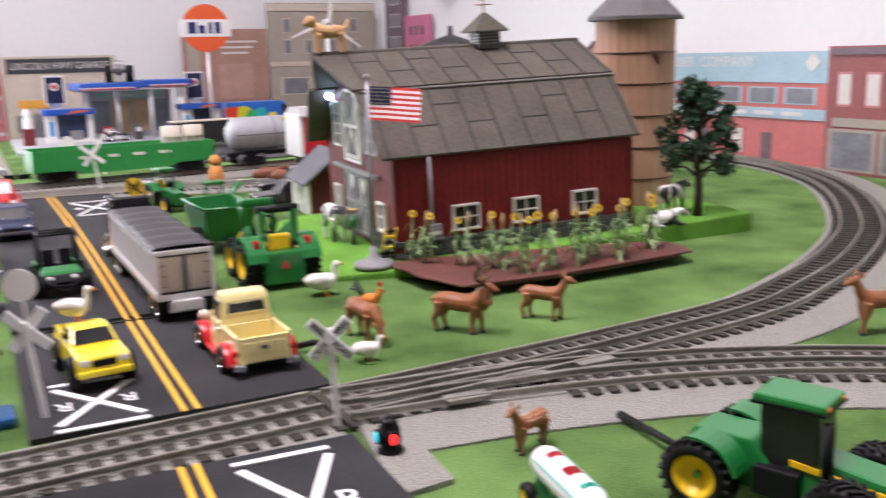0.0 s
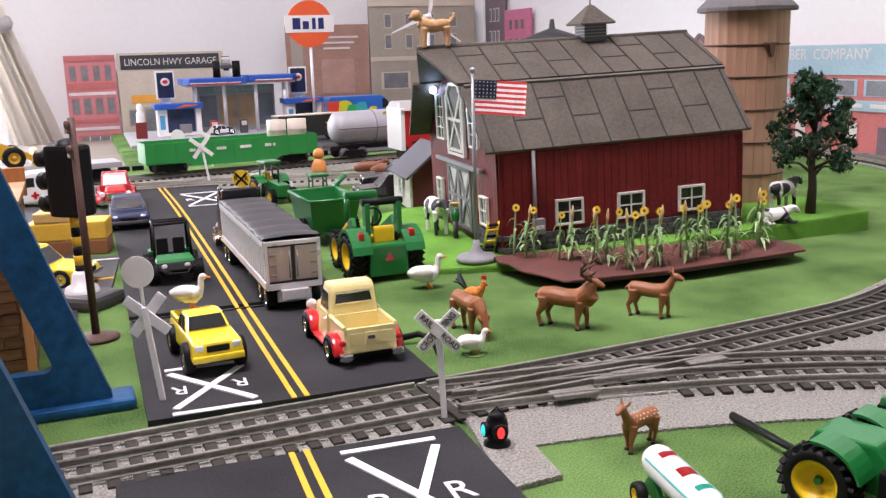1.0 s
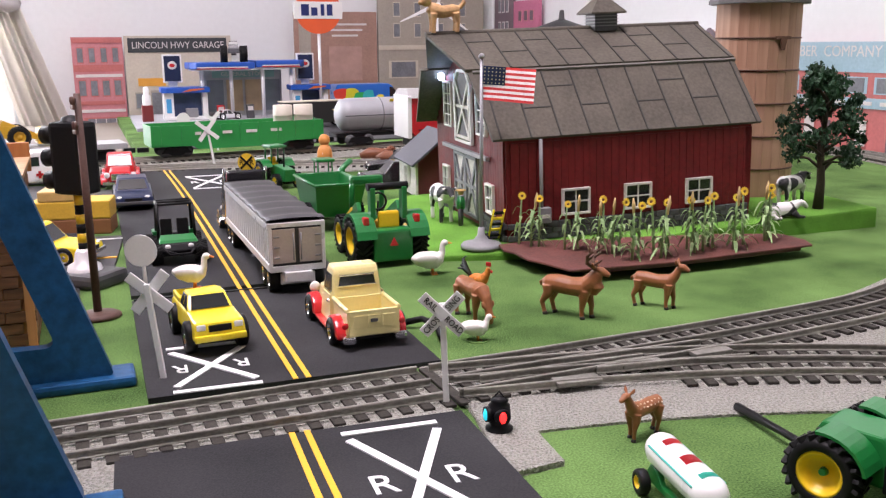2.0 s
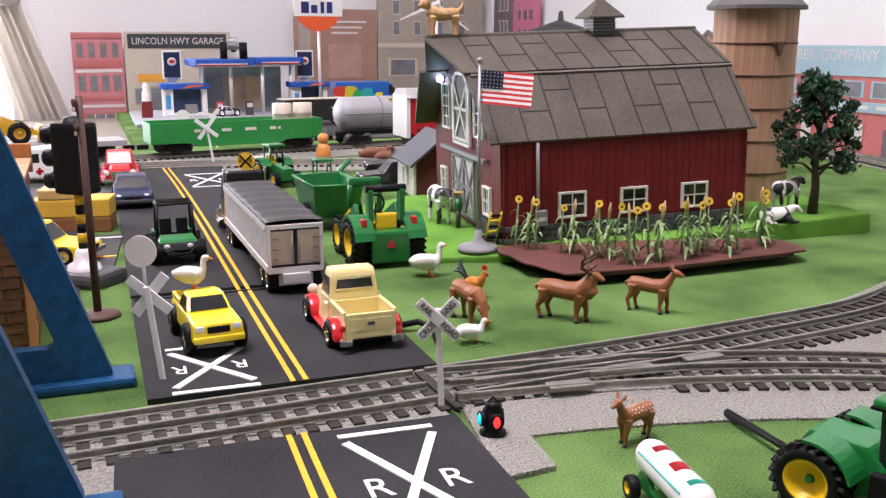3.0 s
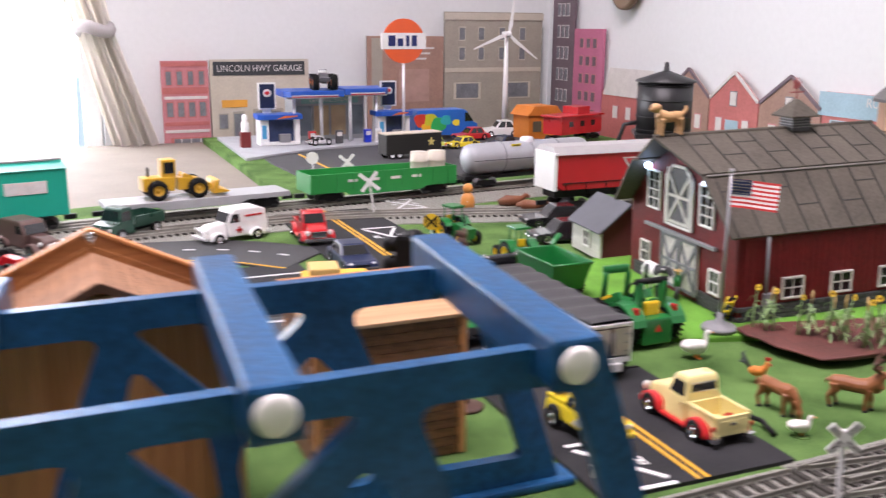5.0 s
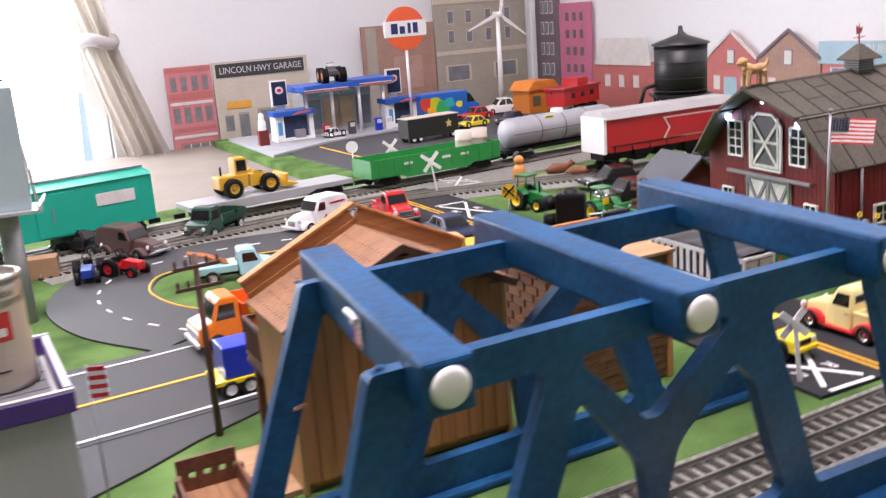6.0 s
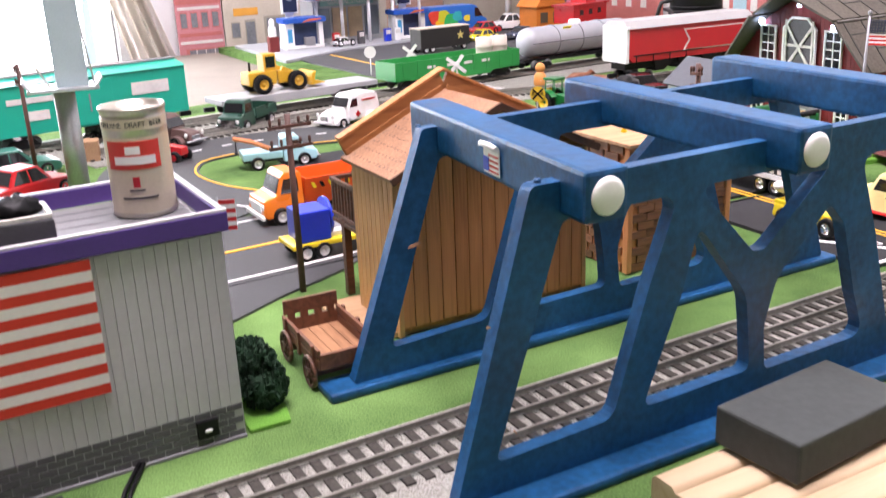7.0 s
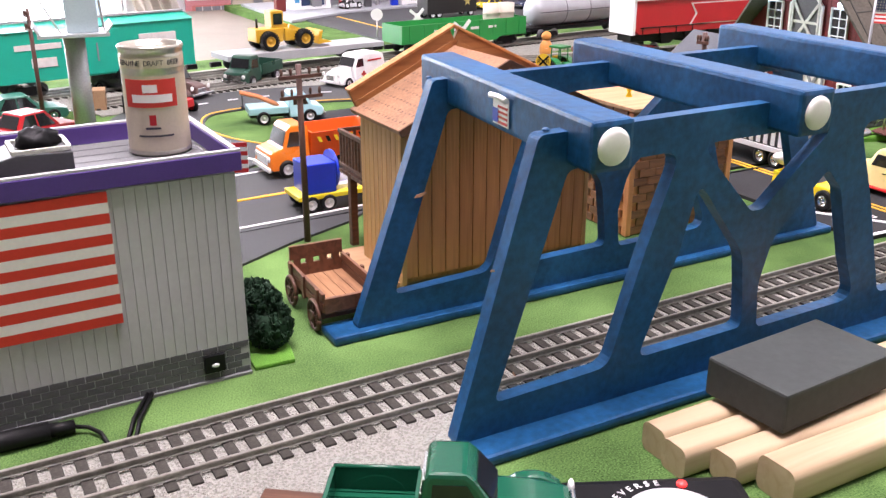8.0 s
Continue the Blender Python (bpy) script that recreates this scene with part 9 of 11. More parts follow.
def disc_sign(m, label, h, r, face, mark=False):
    ob = thing("round_sign", m, label, "road sign", "crossing signs")
    bm = bmesh.new()
    bm_cyl(bm, (0, 0, 0), (0, 0, h), 0.0010, n=8)
    part("post", bm, SIGN_W, ob)
    bm = bmesh.new()
    bm_cyl(bm, (0, -0.0012, h), (0, -0.0022, h), r, n=32)
    d = part("disc", bm, face, ob)
    if mark:
        for a in (45, -45):
            bm = bmesh.new()
            bm_box(bm, (0, -0.0024 - 0.0001 * (a > 0), h), (r * 1.9, 0.0004, r * 0.22), Matrix.Rotation(radians(a), 3, "Y"))
            part("cross", bm, BLACK, d)
        for s in (-1, 1):
            lettering("letter", "R", r * 0.8, BLACK, d, Matrix.Translation((s * r * 0.58, -0.0024, h)) @ UP)
    return ob


disc_sign(pose(-0.1960, 0.5020, 0.0, 0, -3, 10), "plain white back of a round sign on a post", 0.0330, 0.0088, SIGN_W)
disc_sign(pose(-0.3050, 0.9280, 0.0, 0, 0, 5), "round yellow crossing sign with a black cross", 0.0260, 0.0092, mat("sign_yellow", (0.72, 0.47, 0.03), 0.5, var=0.05), True)
disc_sign(pose(-0.5480, 1.3040, 0.0020, 0, 0, 10), "plain white round sign behind the back line", 0.036, 0.0095, SIGN_W)


# crossing lantern
lt = thing("signal_lantern", pose(0.0130, 0.3640, 0.002, 0, 0, 0) @ Matrix.Scale(0.80, 4), "black switch lantern with glowing red and cyan lenses", "lantern")
bm = bmesh.new()
bm_lathe(bm, [(0.0, 0.0), (0.0064, 0.0), (0.0064, 0.0012), (0.0040, 0.0024), (0.0050, 0.0040), (0.0054, 0.0080), (0.0050, 0.0120), (0.0036, 0.0135), (0.0042, 0.0142), (0.0024, 0.0160), (0.0, 0.0165)], 20)
part("body", bm, BLACK, lt)
for a, c, e in ((22, (0.90, 0.02, 0.02), 3.0), (-62, (0.03, 0.55, 0.70), 1.0)):
    bm = bmesh.new()
    d = Vector((math.sin(radians(a)) * 1.0, -math.cos(radians(a)), 0))
    bm_cyl(bm, d * 0.0042 + Vector((0, 0, 0.0082)), d * 0.0068 + Vector((0, 0, 0.0082)), 0.0036, n=18)
    hd = part("lens_hood", bm, BLACK, lt)
    bm = bmesh.new()
    bm_ball(bm, d * 0.0064 + Vector((0, 0, 0.0082)), 0.0029, (0.6, 0.6, 1.0) if abs(a) < 50 else (0.5, 1, 1), 12)
    part("lens", bm, mat("lens_" + ("red" if e > 2 else "cyan"), c, 0.2, emit=e), hd, "glowing lens")
bm = bmesh.new()
bm_tube(bm, [(-0.003, 0, 0.0150), (0.0, 0, 0.0185), (0.003, 0, 0.0150)], 0.0005, 6)
part("handle", bm, BLACK, lt)

# ---- traffic light and poles ----
tl = thing("traffic_light", pose(-0.2600, 0.5470, 0, 0, 0, -10), "black toy traffic light on a striped post with grey base", "traffic light")
bm = bmesh.new()
bm_box(bm, (0, 0, 0.0045), (0.040, 0.030, 0.009), bev=0.003)
part("base", bm, DKGREY, tl)
bm = bmesh.new()
bm_lathe(bm, [(0.0105, 0.009), (0.0095, 0.012), (0.006, 0.014), (0.0050, 0.020), (0.0030, 0.022), (0.0, 0.022)], 20)
part("collar", bm, SILVER, tl)
for k in range(6):
    bm = bmesh.new()
    bm_cyl(bm, (0, 0, 0.020 + 0.0058 * k), (0, 0, 0.0258 + 0.0058 * k), 0.0028, n=14)
    part("post_band", bm, YELLOW_JD if k % 2 else BLACK, tl)
bm = bmesh.new()
bm_box(bm, (0, 0, 0.0770), (0.0225, 0.0165, 0.0430), bev=0.0030)
hd = part("head", bm, BLACK, tl)
for k in range(3):
    for a, ax in ((0, (0, -1)), (-90, (-1, 0))):
        bm = bmesh.new()
        z = 0.0635 + 0.0135 * k
        d = Vector((ax[0], ax[1], 0))
        r0 = 0.0085 if a == 0 else 0.0112
        if a == 0:
            continue
        bm_cyl(bm, d * r0 + Vector((0, 0, z)), d * (r0 + 0.0095) + Vector((0, 0, z - 0.0006)), 0.0052, 0.0054, n=18)
        part("visor", bm, BLACK, hd)
bm = bmesh.new()
bm_lathe(bm, [(0.0065, 0.0985), (0.0050, 0.1010), (0.0020, 0.1020), (0.0, 0.1022)], 16)
part("cap", bm, BLACK, tl)


def utility_pole(m, label, h=0.115, arms=2, disc=False, arm_w=0.028):
    ob = thing("utility_pole", m, label, "utility pole", "utility poles")
    PW = mat("pole_brown", (0.085, 0.040, 0.030), 0.6, var=0.25, bump=0.3)
    bm = bmesh.new()
    bm_cyl(bm, (0, 0, 0), (0, 0, h), 0.0022, 0.0018, n=10)
    part("pole", bm, PW, ob)
    if disc:
        bm = bmesh.new()
        bm_lathe(bm, [(0.0, 0.0), (0.0120, 0.0), (0.0120, 0.0016), (0.0100, 0.0026), (0.0030, 0.0034), (0.0, 0.0036)], 24)
        part("base_disc", bm, PW, ob)
    for k in range(arms):
        z = h - 0.007 - 0.0125 * k
        bm = bmesh.new()
        bm_box(bm, (0, -0.0022, z), (arm_w, 0.0018, 0.0022), bev=0.0003)
        a = part("crossarm", bm, PW, ob)
        for x in (-0.44, -0.22, 0.22, 0.44):
            bm = bmesh.new()
            bm_lathe(bm, [(0.0, 0.0045), (0.0009, 0.0040), (0.0011, 0.0022), (0.0006, 0.0), (0.0, 0.0)], 8, Matrix.Translation((x * arm_w, -0.0022, z + 0.001)))
            part("insulator", bm, PW, a)
    return ob


utility_pole(pose(-0.4895, 0.3580, 0, 0, 0, 35), "brown toy utility pole with two crossarms beside the cart", 0.1140)
utility_pole(pose(-0.2150, 0.4820, 0, 0, -2, -50), "brown toy utility pole on a round base disc", 0.1180, 2, True, 0.010)
utility_pole(pose(-0.8000, 0.6600, 0, 0, 0, -52), "brown toy utility pole at the street corner", 0.1140, 2, False, 0.016)

# ---- brown cart ----
ct_ = thing("wooden_cart", pose(-0.4555, 0.2510, 0, 0, 0, -60) @ Matrix.Scale(1.13, 4), "brown wooden four-wheeled toy cart with slatted sides", "cart")
CART_BED = wood("cart_bed_wood", (0.34, 0.175, 0.085), (0.20, 0.09, 0.04), (40, 300, 300), 0.65, per_object=0.5)
CW = wood("cart_wood", (0.18, 0.072, 0.037), (0.085, 0.032, 0.016), (40, 300, 300), 0.55, per_object=0.5)
L_, W_ = 0.046, 0.026
for k in range(5):
    bm = bmesh.new()
    bm_box(bm, (0, -W_ / 2 + W_ * (k + 0.5) / 5, 0.0105), (L_, W_ / 5 - 0.0003, 0.0018))
    part("floor_plank", bm, CART_BED, ct_)
for s in (-1, 1):
    for k in range(2):
        bm = bmesh.new()
        bm_box(bm, (0, s * (W_ / 2 + 0.0006), 0.0128 + 0.0050 * k), (L_ + 0.001, 0.0016, 0.0040), bev=0.0003)
        part("side_plank", bm, CW, ct_)
    for x in (-0.018, 0.0, 0.018):
        bm = bmesh.new()
        bm_box(bm, (x, s * (W_ / 2 + 0.0018), 0.0150), (0.0026, 0.0012, 0.0110))
        part("stake", bm, CW, ct_)
for x, hh in ((L_ / 2, 1), (-L_ / 2, 2)):
    for k in range(hh):
        bm = bmesh.new()
        bm_box(bm, (x, 0, 0.0140 + 0.0095 * k), (0.0018, W_ + 0.001, 0.0070), bev=0.0003)
        part("end_board", bm, CW, ct_)
    if hh == 2:
        for y in (-0.010, -0.0035, 0.0035, 0.010):
            bm = bmesh.new()
            bm_box(bm, (x, y, 0.0188), (0.0018, 0.0036, 0.0036))
            part("crenel", bm, CW, ct_)
for x in (-0.0150, 0.0165):
    bm = bmesh.new()
    bm_box(bm, (x, 0, 0.0070), (0.0030, W_, 0.0032))
    part("axle", bm, CW, ct_)
    for s in (-1, 1):
        wl = new("wheel")
        wl.parent = ct_
        wl.matrix_local = pose(x, s * (W_ / 2 + 0.0030), 0.0078)
        bm = bmesh.new()
        bm_tube(bm, [(0.0068 * math.cos(2 * math.pi * q / 24), 0, 0.0068 * math.sin(2 * math.pi * q / 24)) for q in range(25)], 0.0010, 6)
        part("rim", bm, DARK_WOOD, wl)
        for q in range(8):
            bm = bmesh.new()
            a = 2 * math.pi * q / 8
            bm_cyl(bm, (0, 0, 0), (0.0066 * math.cos(a), 0, 0.0066 * math.sin(a)), 0.0006, n=6)
            part("spoke", bm, DARK_WOOD, wl)
        bm = bmesh.new()
        bm_cyl(bm, (0, -0.0014, 0), (0, 0.0014, 0), 0.0017, n=10)
        part("hub", bm, DARK_WOOD, wl)

# ---- pine sticks and grey block ----
for i, (u0, v, w, h) in enumerate(((-0.2030, 0.2600, 0.0130, 0.0130), (-0.2050, 0.2465, 0.0132, 0.0132), (-0.1930, 0.2325, 0.0132, 0.0130), (-0.1830, 0.2165, 0.0170, 0.0150))):
    bm = bmesh.new()
    bm_box(bm, (0.11, 0, h / 2), (0.22, w, h))
    bmesh.ops.bevel(bm, geom=[e for e in bm.edges if abs(e.verts[0].co.x - e.verts[1].co.x) > 0.1], offset=0.0034, segments=4, affect="EDGES", profile=0.5)
    for f in bm.faces:
        f.smooth = abs(f.normal.x) < 0.5
    single("pine_stick", bm, PINE, Matrix.Translation(lay(u0, v)) @ Matrix.Rotation(radians(31 + (0.8, -0.4, 0.3, 0.0)[i]), 4, "Z"), "raw pine stick with rounded edges on the turf", "wood stick", "pine sticks")
bm = bmesh.new()
bm_box(bm, (0, 0, 0.0084), (0.0690, 0.0390, 0.0168), bev=0.0012)
bmesh.ops.subdivide_edges(bm, edges=bm.edges[:], cuts=1)
for v in bm.verts:
    v.co += Vector((noise.noise(v.co * 90), noise.noise(v.co * 90 + Vector((5, 0, 0))), 0)) * 0.0003
GB_AT = Matrix.Translation((-0.2440, 0.1460, 0.0151)) @ Matrix.Rotation(radians(35), 4, "Z")
single("grey_block", bm, mat("dark_slate_block", (0.036, 0.043, 0.041), 0.75, var=0.22, fine=260, coarse=45, bump=0.25), GB_AT, "dark grey rough block lying on the pine sticks", "block")

# controller at the table's near edge
cl = thing("controller", pose(-0.3150, 0.0630, 0, 0, 0, 6), "black rounded train controller with white lettering", "controller")
bm = bmesh.new()
bm_box(bm, (0, 0, 0.006), (0.070, 0.046, 0.012), bev=0.0045)
part("body", bm, BLACK, cl)
bm = bmesh.new()
bm_lathe(bm, [(0.0, 0.0150), (0.0150, 0.0148), (0.0178, 0.0138), (0.0190, 0.0118)], 36, Matrix.Translation((0.004, -0.0050, 0)))
part("dial", bm, SILVER, cl, "silver dial")
for i, ch in enumerate("REVERSE"):
    a = radians(146 - 9.0 * i)
    lettering("letter", ch, 0.0040, LINE_W, cl, pose(0.004 + 0.0230 * math.cos(a), -0.0050 + 0.0230 * math.sin(a), 0.0121, 0, 0, math.degrees(a) - 90), depth=0.0001)
bm = bmesh.new()
bm_ball(bm, (0.012, 0.0165, 0.0125), 0.0020, (1, 1, 0.6))
part("red_lamp", bm, mat("led_red", (0.9, 0.03, 0.03), 0.3, emit=1.5), cl)
bm = bmesh.new()
bm_box(bm, (0, 0, 0.004), (0.052, 0.014, 0.008), bev=0.001)
single("brown_board", bm, DARK_WOOD, pose(-0.4290, 0.0690, 0.0, 0, 0, -6), "dark brown wood offcut beside the green truck", "board")

# wires and plug by the grey building
wr = thing("power_lead", Matrix(), "black power plug with thin wires by the building", "cable")
bm = bmesh.new()
bm_tube(bm, [(-0.590, 0.096, 0.004), (-0.572, 0.1070, 0.0042), (-0.552, 0.1190, 0.0042)], [0.0042, 0.0042, 0.0040], 14)
bm_tube(bm, [(-0.5525, 0.1187, 0.0040), (-0.5440, 0.1240, 0.0034)], [0.0030, 0.0026], 12)
part("plug", bm, RUBBER, wr)
bm = bmesh.new()
bm_tube(bm, [(-0.5445, 0.1238, 0.0034), (-0.538, 0.1240, 0.0030), (-0.532, 0.1215, 0.0020), (-0.526, 0.1140, 0.0016)], 0.0009, 8)
bm_tube(bm, [(-0.5195, 0.1180, 0.0015), (-0.5225, 0.1330, 0.0022), (-0.5240, 0.1540, 0.0020)], 0.0009, 8)
bm_tube(bm, [(-0.5165, 0.1180, 0.0015), (-0.5200, 0.1330, 0.0020), (-0.5220, 0.1545, 0.0020)], 0.0009, 8)
part("wire", bm, RUBBER, wr)
hose = bmesh.new()
bm_tube(hose, [(-0.050, 0.486, 0.003), (-0.040, 0.488, 0.0050), (-0.031, 0.480, 0.0048), (-0.026, 0.466, 0.0024)], 0.0017, 8)
single("hose", hose, RUBBER, Matrix(), "short black hose lying at the road's edge", "hose")

# small striped flag at the back of the grey building
sf_ = thing("small_flag", pose(-0.4980, 0.2260, 0, 0, 0, 10), "tiny striped flag on a thin stick", "flag")
bm = bmesh.new()
bm_cyl(bm, (0, 0, 0), (0, 0, 0.0995), 0.0004, n=6)
part("stick", bm, GREY, sf_)
for i in range(7):
    bm = bmesh.new()
    bm_box(bm, (0.0040, 0, 0.0845 + 0.0021 * i), (0.0076, 0.0004, 0.0021))
    part("stripe", bm, RED if i % 2 == 0 else SIGN_W, sf_)

# tan and yellow striped stand by the parking lot
bx = thing("striped_stand", pose(-0.3560, 0.6960, 0, 0, 0, 20), "yellow and brown layered toy stand by the road", "stand")
for z0, z1, w, c in ((0.0, 0.012, 0.058, mat("stand_brown", (0.24, 0.10, 0.04), 0.6)), (0.012, 0.026, 0.058, mat("stand_yellow", (0.70, 0.44, 0.05), 0.5)), (0.026, 0.034, 0.026, mat("stand_tan", (0.60, 0.40, 0.14), 0.5))):
    bm = bmesh.new()
    bm_box(bm, (-0.010 if w < 0.05 else 0, 0, (z0 + z1) / 2), (w, 0.030, z1 - z0), bev=0.0012)
    part("layer", bm, c, bx)


# ---- cut-out backdrop buildings on the two walls ----
BACK = R30 @ Matrix.Translation((0, WALL_V - 0.030, 0))           # x = u, faces the table
RIGHT = R30 @ Matrix.Translation((WALL_U - 0.012, 0, 0)) @ Matrix.Rotation(radians(-90), 4, "Z")  # x = -v
BRICK_PINK = mat("print_pink", (0.50, 0.20, 0.22), 0.6, var=0.14, fine=250, coarse=30)
BRICK_RED = mat("print_red", (0.46, 0.14, 0.13), 0.6, var=0.16, fine=250, coarse=30)
BRICK_BRN = mat("print_brown", (0.33, 0.20, 0.155), 0.6, var=0.16, fine=250, coarse=25)
PRINT_GREY = mat("print_stone", (0.34, 0.31, 0.26), 0.6, var=0.12, fine=250, coarse=25)
PRINT_CREAM = mat("print_cream", (0.52, 0.47, 0.39), 0.6, var=0.10, fine=250, coarse=25)
PRINT_DARK = mat("print_dark", (0.15, 0.11, 0.13), 0.6, var=0.2, fine=250, coarse=25)
PRINT_MAG = mat("print_magenta", (0.48, 0.15, 0.25), 0.6, var=0.12, fine=250, coarse=25)
PRINT_BLUE = mat("print_blue", (0.33, 0.48, 0.56), 0.6, var=0.12, fine=250, coarse=25)
PRINT_WIN = mat("print_window", (0.17, 0.18, 0.20), 0.5, var=0.3, fine=250, coarse=60)
PRINT_PALE = mat("print_pale", (0.62, 0.60, 0.58), 0.6, var=0.1, fine=250, coarse=60)


def cutout(frame_m, x0, x1, z0, z1, material, label, gable=0.0, off=0.0):
    ob = thing("backdrop_house", frame_m @ pose((x0 + x1) / 2, off, 0), label, "cut-out building", "cut-out buildings")
    w = x1 - x0
    poly = [(-w / 2, z0), (w / 2, z0), (w / 2, z1 - gable), (0, z1), (-w / 2, z1 - gable)] if gable else [(-w / 2, z0), (w / 2, z0), (w / 2, z1), (-w / 2, z1)]
    bm = bmesh.new()
    bm_side(bm, poly, -0.003, 0.003)
    part("front", bm, material, ob)
    return ob


def flat(ob, x, z, w, h, material, name="window", y=-0.0036, t=0.0014, frame_mat=None):
    if frame_mat:
        bm = bmesh.new()
        bm_box(bm, (x, y + 0.0004, z), (w * 1.22, t * 0.8, h * 1.16))
        part("surround", bm, frame_mat, ob)
    bm = bmesh.new()
    bm_box(bm, (x, y, z), (w, t, h))
    return part(name, bm, material, ob)


def rows_of(ob, xs, z, w, h, material, frame_mat=None, name="window"):
    for x in xs:
        flat(ob, x, z, w, h, material, name, frame_mat=frame_mat)


# pink storefront
b = cutout(BACK, 0.057, 0.155, -0.052, 0.160, BRICK_PINK, "pink brick cut-out storefront fixed to the wall")
flat(b, 0, 0.153, 0.096, 0.009, BRICK_RED, "cornice", y=-0.0042)
rows_of(b, (-0.034, -0.0115, 0.0115, 0.034), 0.124, 0.011, 0.028, PRINT_WIN, BRICK_RED)
flat(b, 0, 0.098, 0.096, 0.014, BRICK_RED, "band")
flat(b, 0, 0.083, 0.090, 0.006, PRINT_PALE, "band")
rows_of(b, (-0.034, -0.0115, 0.0115, 0.034), 0.058, 0.013, 0.030, PRINT_WIN, BRICK_RED)
flat(b, 0, 0.028, 0.092, 0.008, BRICK_RED, "band")
flat(b, 0, 0.012, 0.092, 0.006, PRINT_PALE, "band")
flat(b, 0.004, -0.022, 0.066, 0.036, PRINT_WIN, "shop_window", frame_mat=BRICK_RED)
for x in (-0.014, 0.006, 0.026):
    flat(b, x, -0.022, 0.0020, 0.036, PRINT_PALE, "mullion", y=-0.0046)
# garage
b = cutout(BACK, 0.158, 0.374, -0.045, 0.162, PRINT_CREAM, "cream cut-out garage front with a dark lettered sign")
sg = flat(b, -0.001, 0.143, 0.200, 0.029, mat("sign_charcoal", (0.035, 0.04, 0.045), 0.5, var=0.2), "sign")
lettering("sign_text", "LINCOLN HWY GARAGE", 0.0195, PRINT_PALE, sg, Matrix.Translation((0, -0.0046, 0.1425)) @ UP, "pale lettering", stretch=0.86)
flat(b, -0.058, 0.068, 0.055, 0.016, mat("orange_board", (0.70, 0.34, 0.05), 0.5), "board")
rows_of(b, (-0.083, 0.060, 0.085), 0.030, 0.017, 0.030, PRINT_WIN, PRINT_GREY)
flat(b, -0.050, 0.015, 0.020, 0.062, PRINT_WIN, "door", frame_mat=PRINT_GREY)
flat(b, 0.015, 0.018, 0.055, 0.065, PRINT_WIN, "garage_door", frame_mat=PRINT_GREY)
# brown brick and stone blocks
b = cutout(BACK, 0.512, 0.700, -0.030, 0.212, BRICK_BRN, "brown brick cut-out block with a faded painted wall")
flat(b, -0.071, 0.090, 0.026, 0.236, PRINT_GREY, "stone_edge")
flat(b, 0.02, 0.100, 0.075, 0.075, mat("faded_pink", (0.40, 0.25, 0.21), 0.7, var=0.2, coarse=60), "faded_panel")
for k in range(3):
    flat(b, 0.02, 0.185 - 0.012 * k, 0.100 - 0.02 * k, 0.0042, PRINT_PALE, "faded_bar")
b = cutout(BACK, 0.703, 0.962, -0.030, 0.268, PRINT_GREY, "grey stone cut-out office building")
flat(b, 0, 0.258, 0.262, 0.016, PRINT_CREAM, "cornice", y=-0.0044)
for z in (0.218, 0.172):
    rows_of(b, (-0.085, -0.035, 0.020, 0.075), z, 0.014, 0.028, PRINT_WIN, PRINT_CREAM)
flat(b, 0, 0.134, 0.258, 0.010, PRINT_CREAM, "band")
rows_of(b, (-0.070, 0.065), 0.085, 0.058, 0.034, PRINT_WIN, PRINT_CREAM, "shop_window")
b = cutout(RIGHT, -2.045, -1.945, -0.030, 0.310, PRINT_DARK, "dark narrow cut-out tenement")
for z in (0.275, 0.225, 0.175, 0.125, 0.075):
    rows_of(b, (-0.020, 0.0, 0.020), z, 0.011, 0.026, PRINT_WIN, PRINT_PALE)
# right wall: pink tower, red barns, blue works, red shop
b = cutout(RIGHT, -1.942, -1.817, -0.030, 0.232, PRINT_MAG, "magenta cut-out tower block")
for z in (0.200, 0.160, 0.120, 0.080, 0.040):
    rows_of(b, (-0.028, 0.0, 0.028), z, 0.014, 0.020, PRINT_DARK, BRICK_PINK)
b = cutout(RIGHT, -1.813, -1.600, -0.020, 0.098, BRICK_RED, "red cut-out barn with a white roof")
bm = bmesh.new()
bm_side(bm, [(-0.100, 0.090), (0.100, 0.090), (0.085, 0.150), (-0.075, 0.150)], -0.0052, -0.0032)
part("roof", bm, PRINT_PALE, b, "white roof")
rows_of(b, (-0.05, 0.0, 0.05), 0.055, 0.018, 0.026, PRINT_PALE, BRICK_PINK)
for x0, x1, c in ((-1.575, -1.445, BRICK_BRN), (-1.442, -1.311, BRICK_RED), (-1.308, -1.166, BRICK_BRN)):
    b = cutout(RIGHT, x0, x1, -0.020, 0.160, c, "weathered red cut-out gable house", gable=0.050, off=0.001)
    flat(b, 0, 0.112, 0.016, 0.024, PRINT_PALE, "window", frame_mat=PRINT_WIN)
    rows_of(b, (-0.036, 0.036), 0.062, 0.016, 0.026, PRINT_PALE, BRICK_PINK)
    flat(b, 0, 0.044, 0.034, 0.058, PRINT_BLUE if x0 < -1.44 else mat("amber_print", (0.60, 0.26, 0.08), 0.6, var=0.3), "door")
    for s in (-1, 1):
        w = x1 - x0
        bm = bmesh.new()
        bm_box(bm, (s * w / 4, -0.0042, 0.135), (math.hypot(w / 2, 0.050), 0.002, 0.006), Matrix.Rotation(s * math.atan2(0.050, w / 2), 3, "Y"))
        part("verge", bm, PRINT_PALE if x0 > -1.46 and x0 < -1.4 else PRINT_DARK, b)
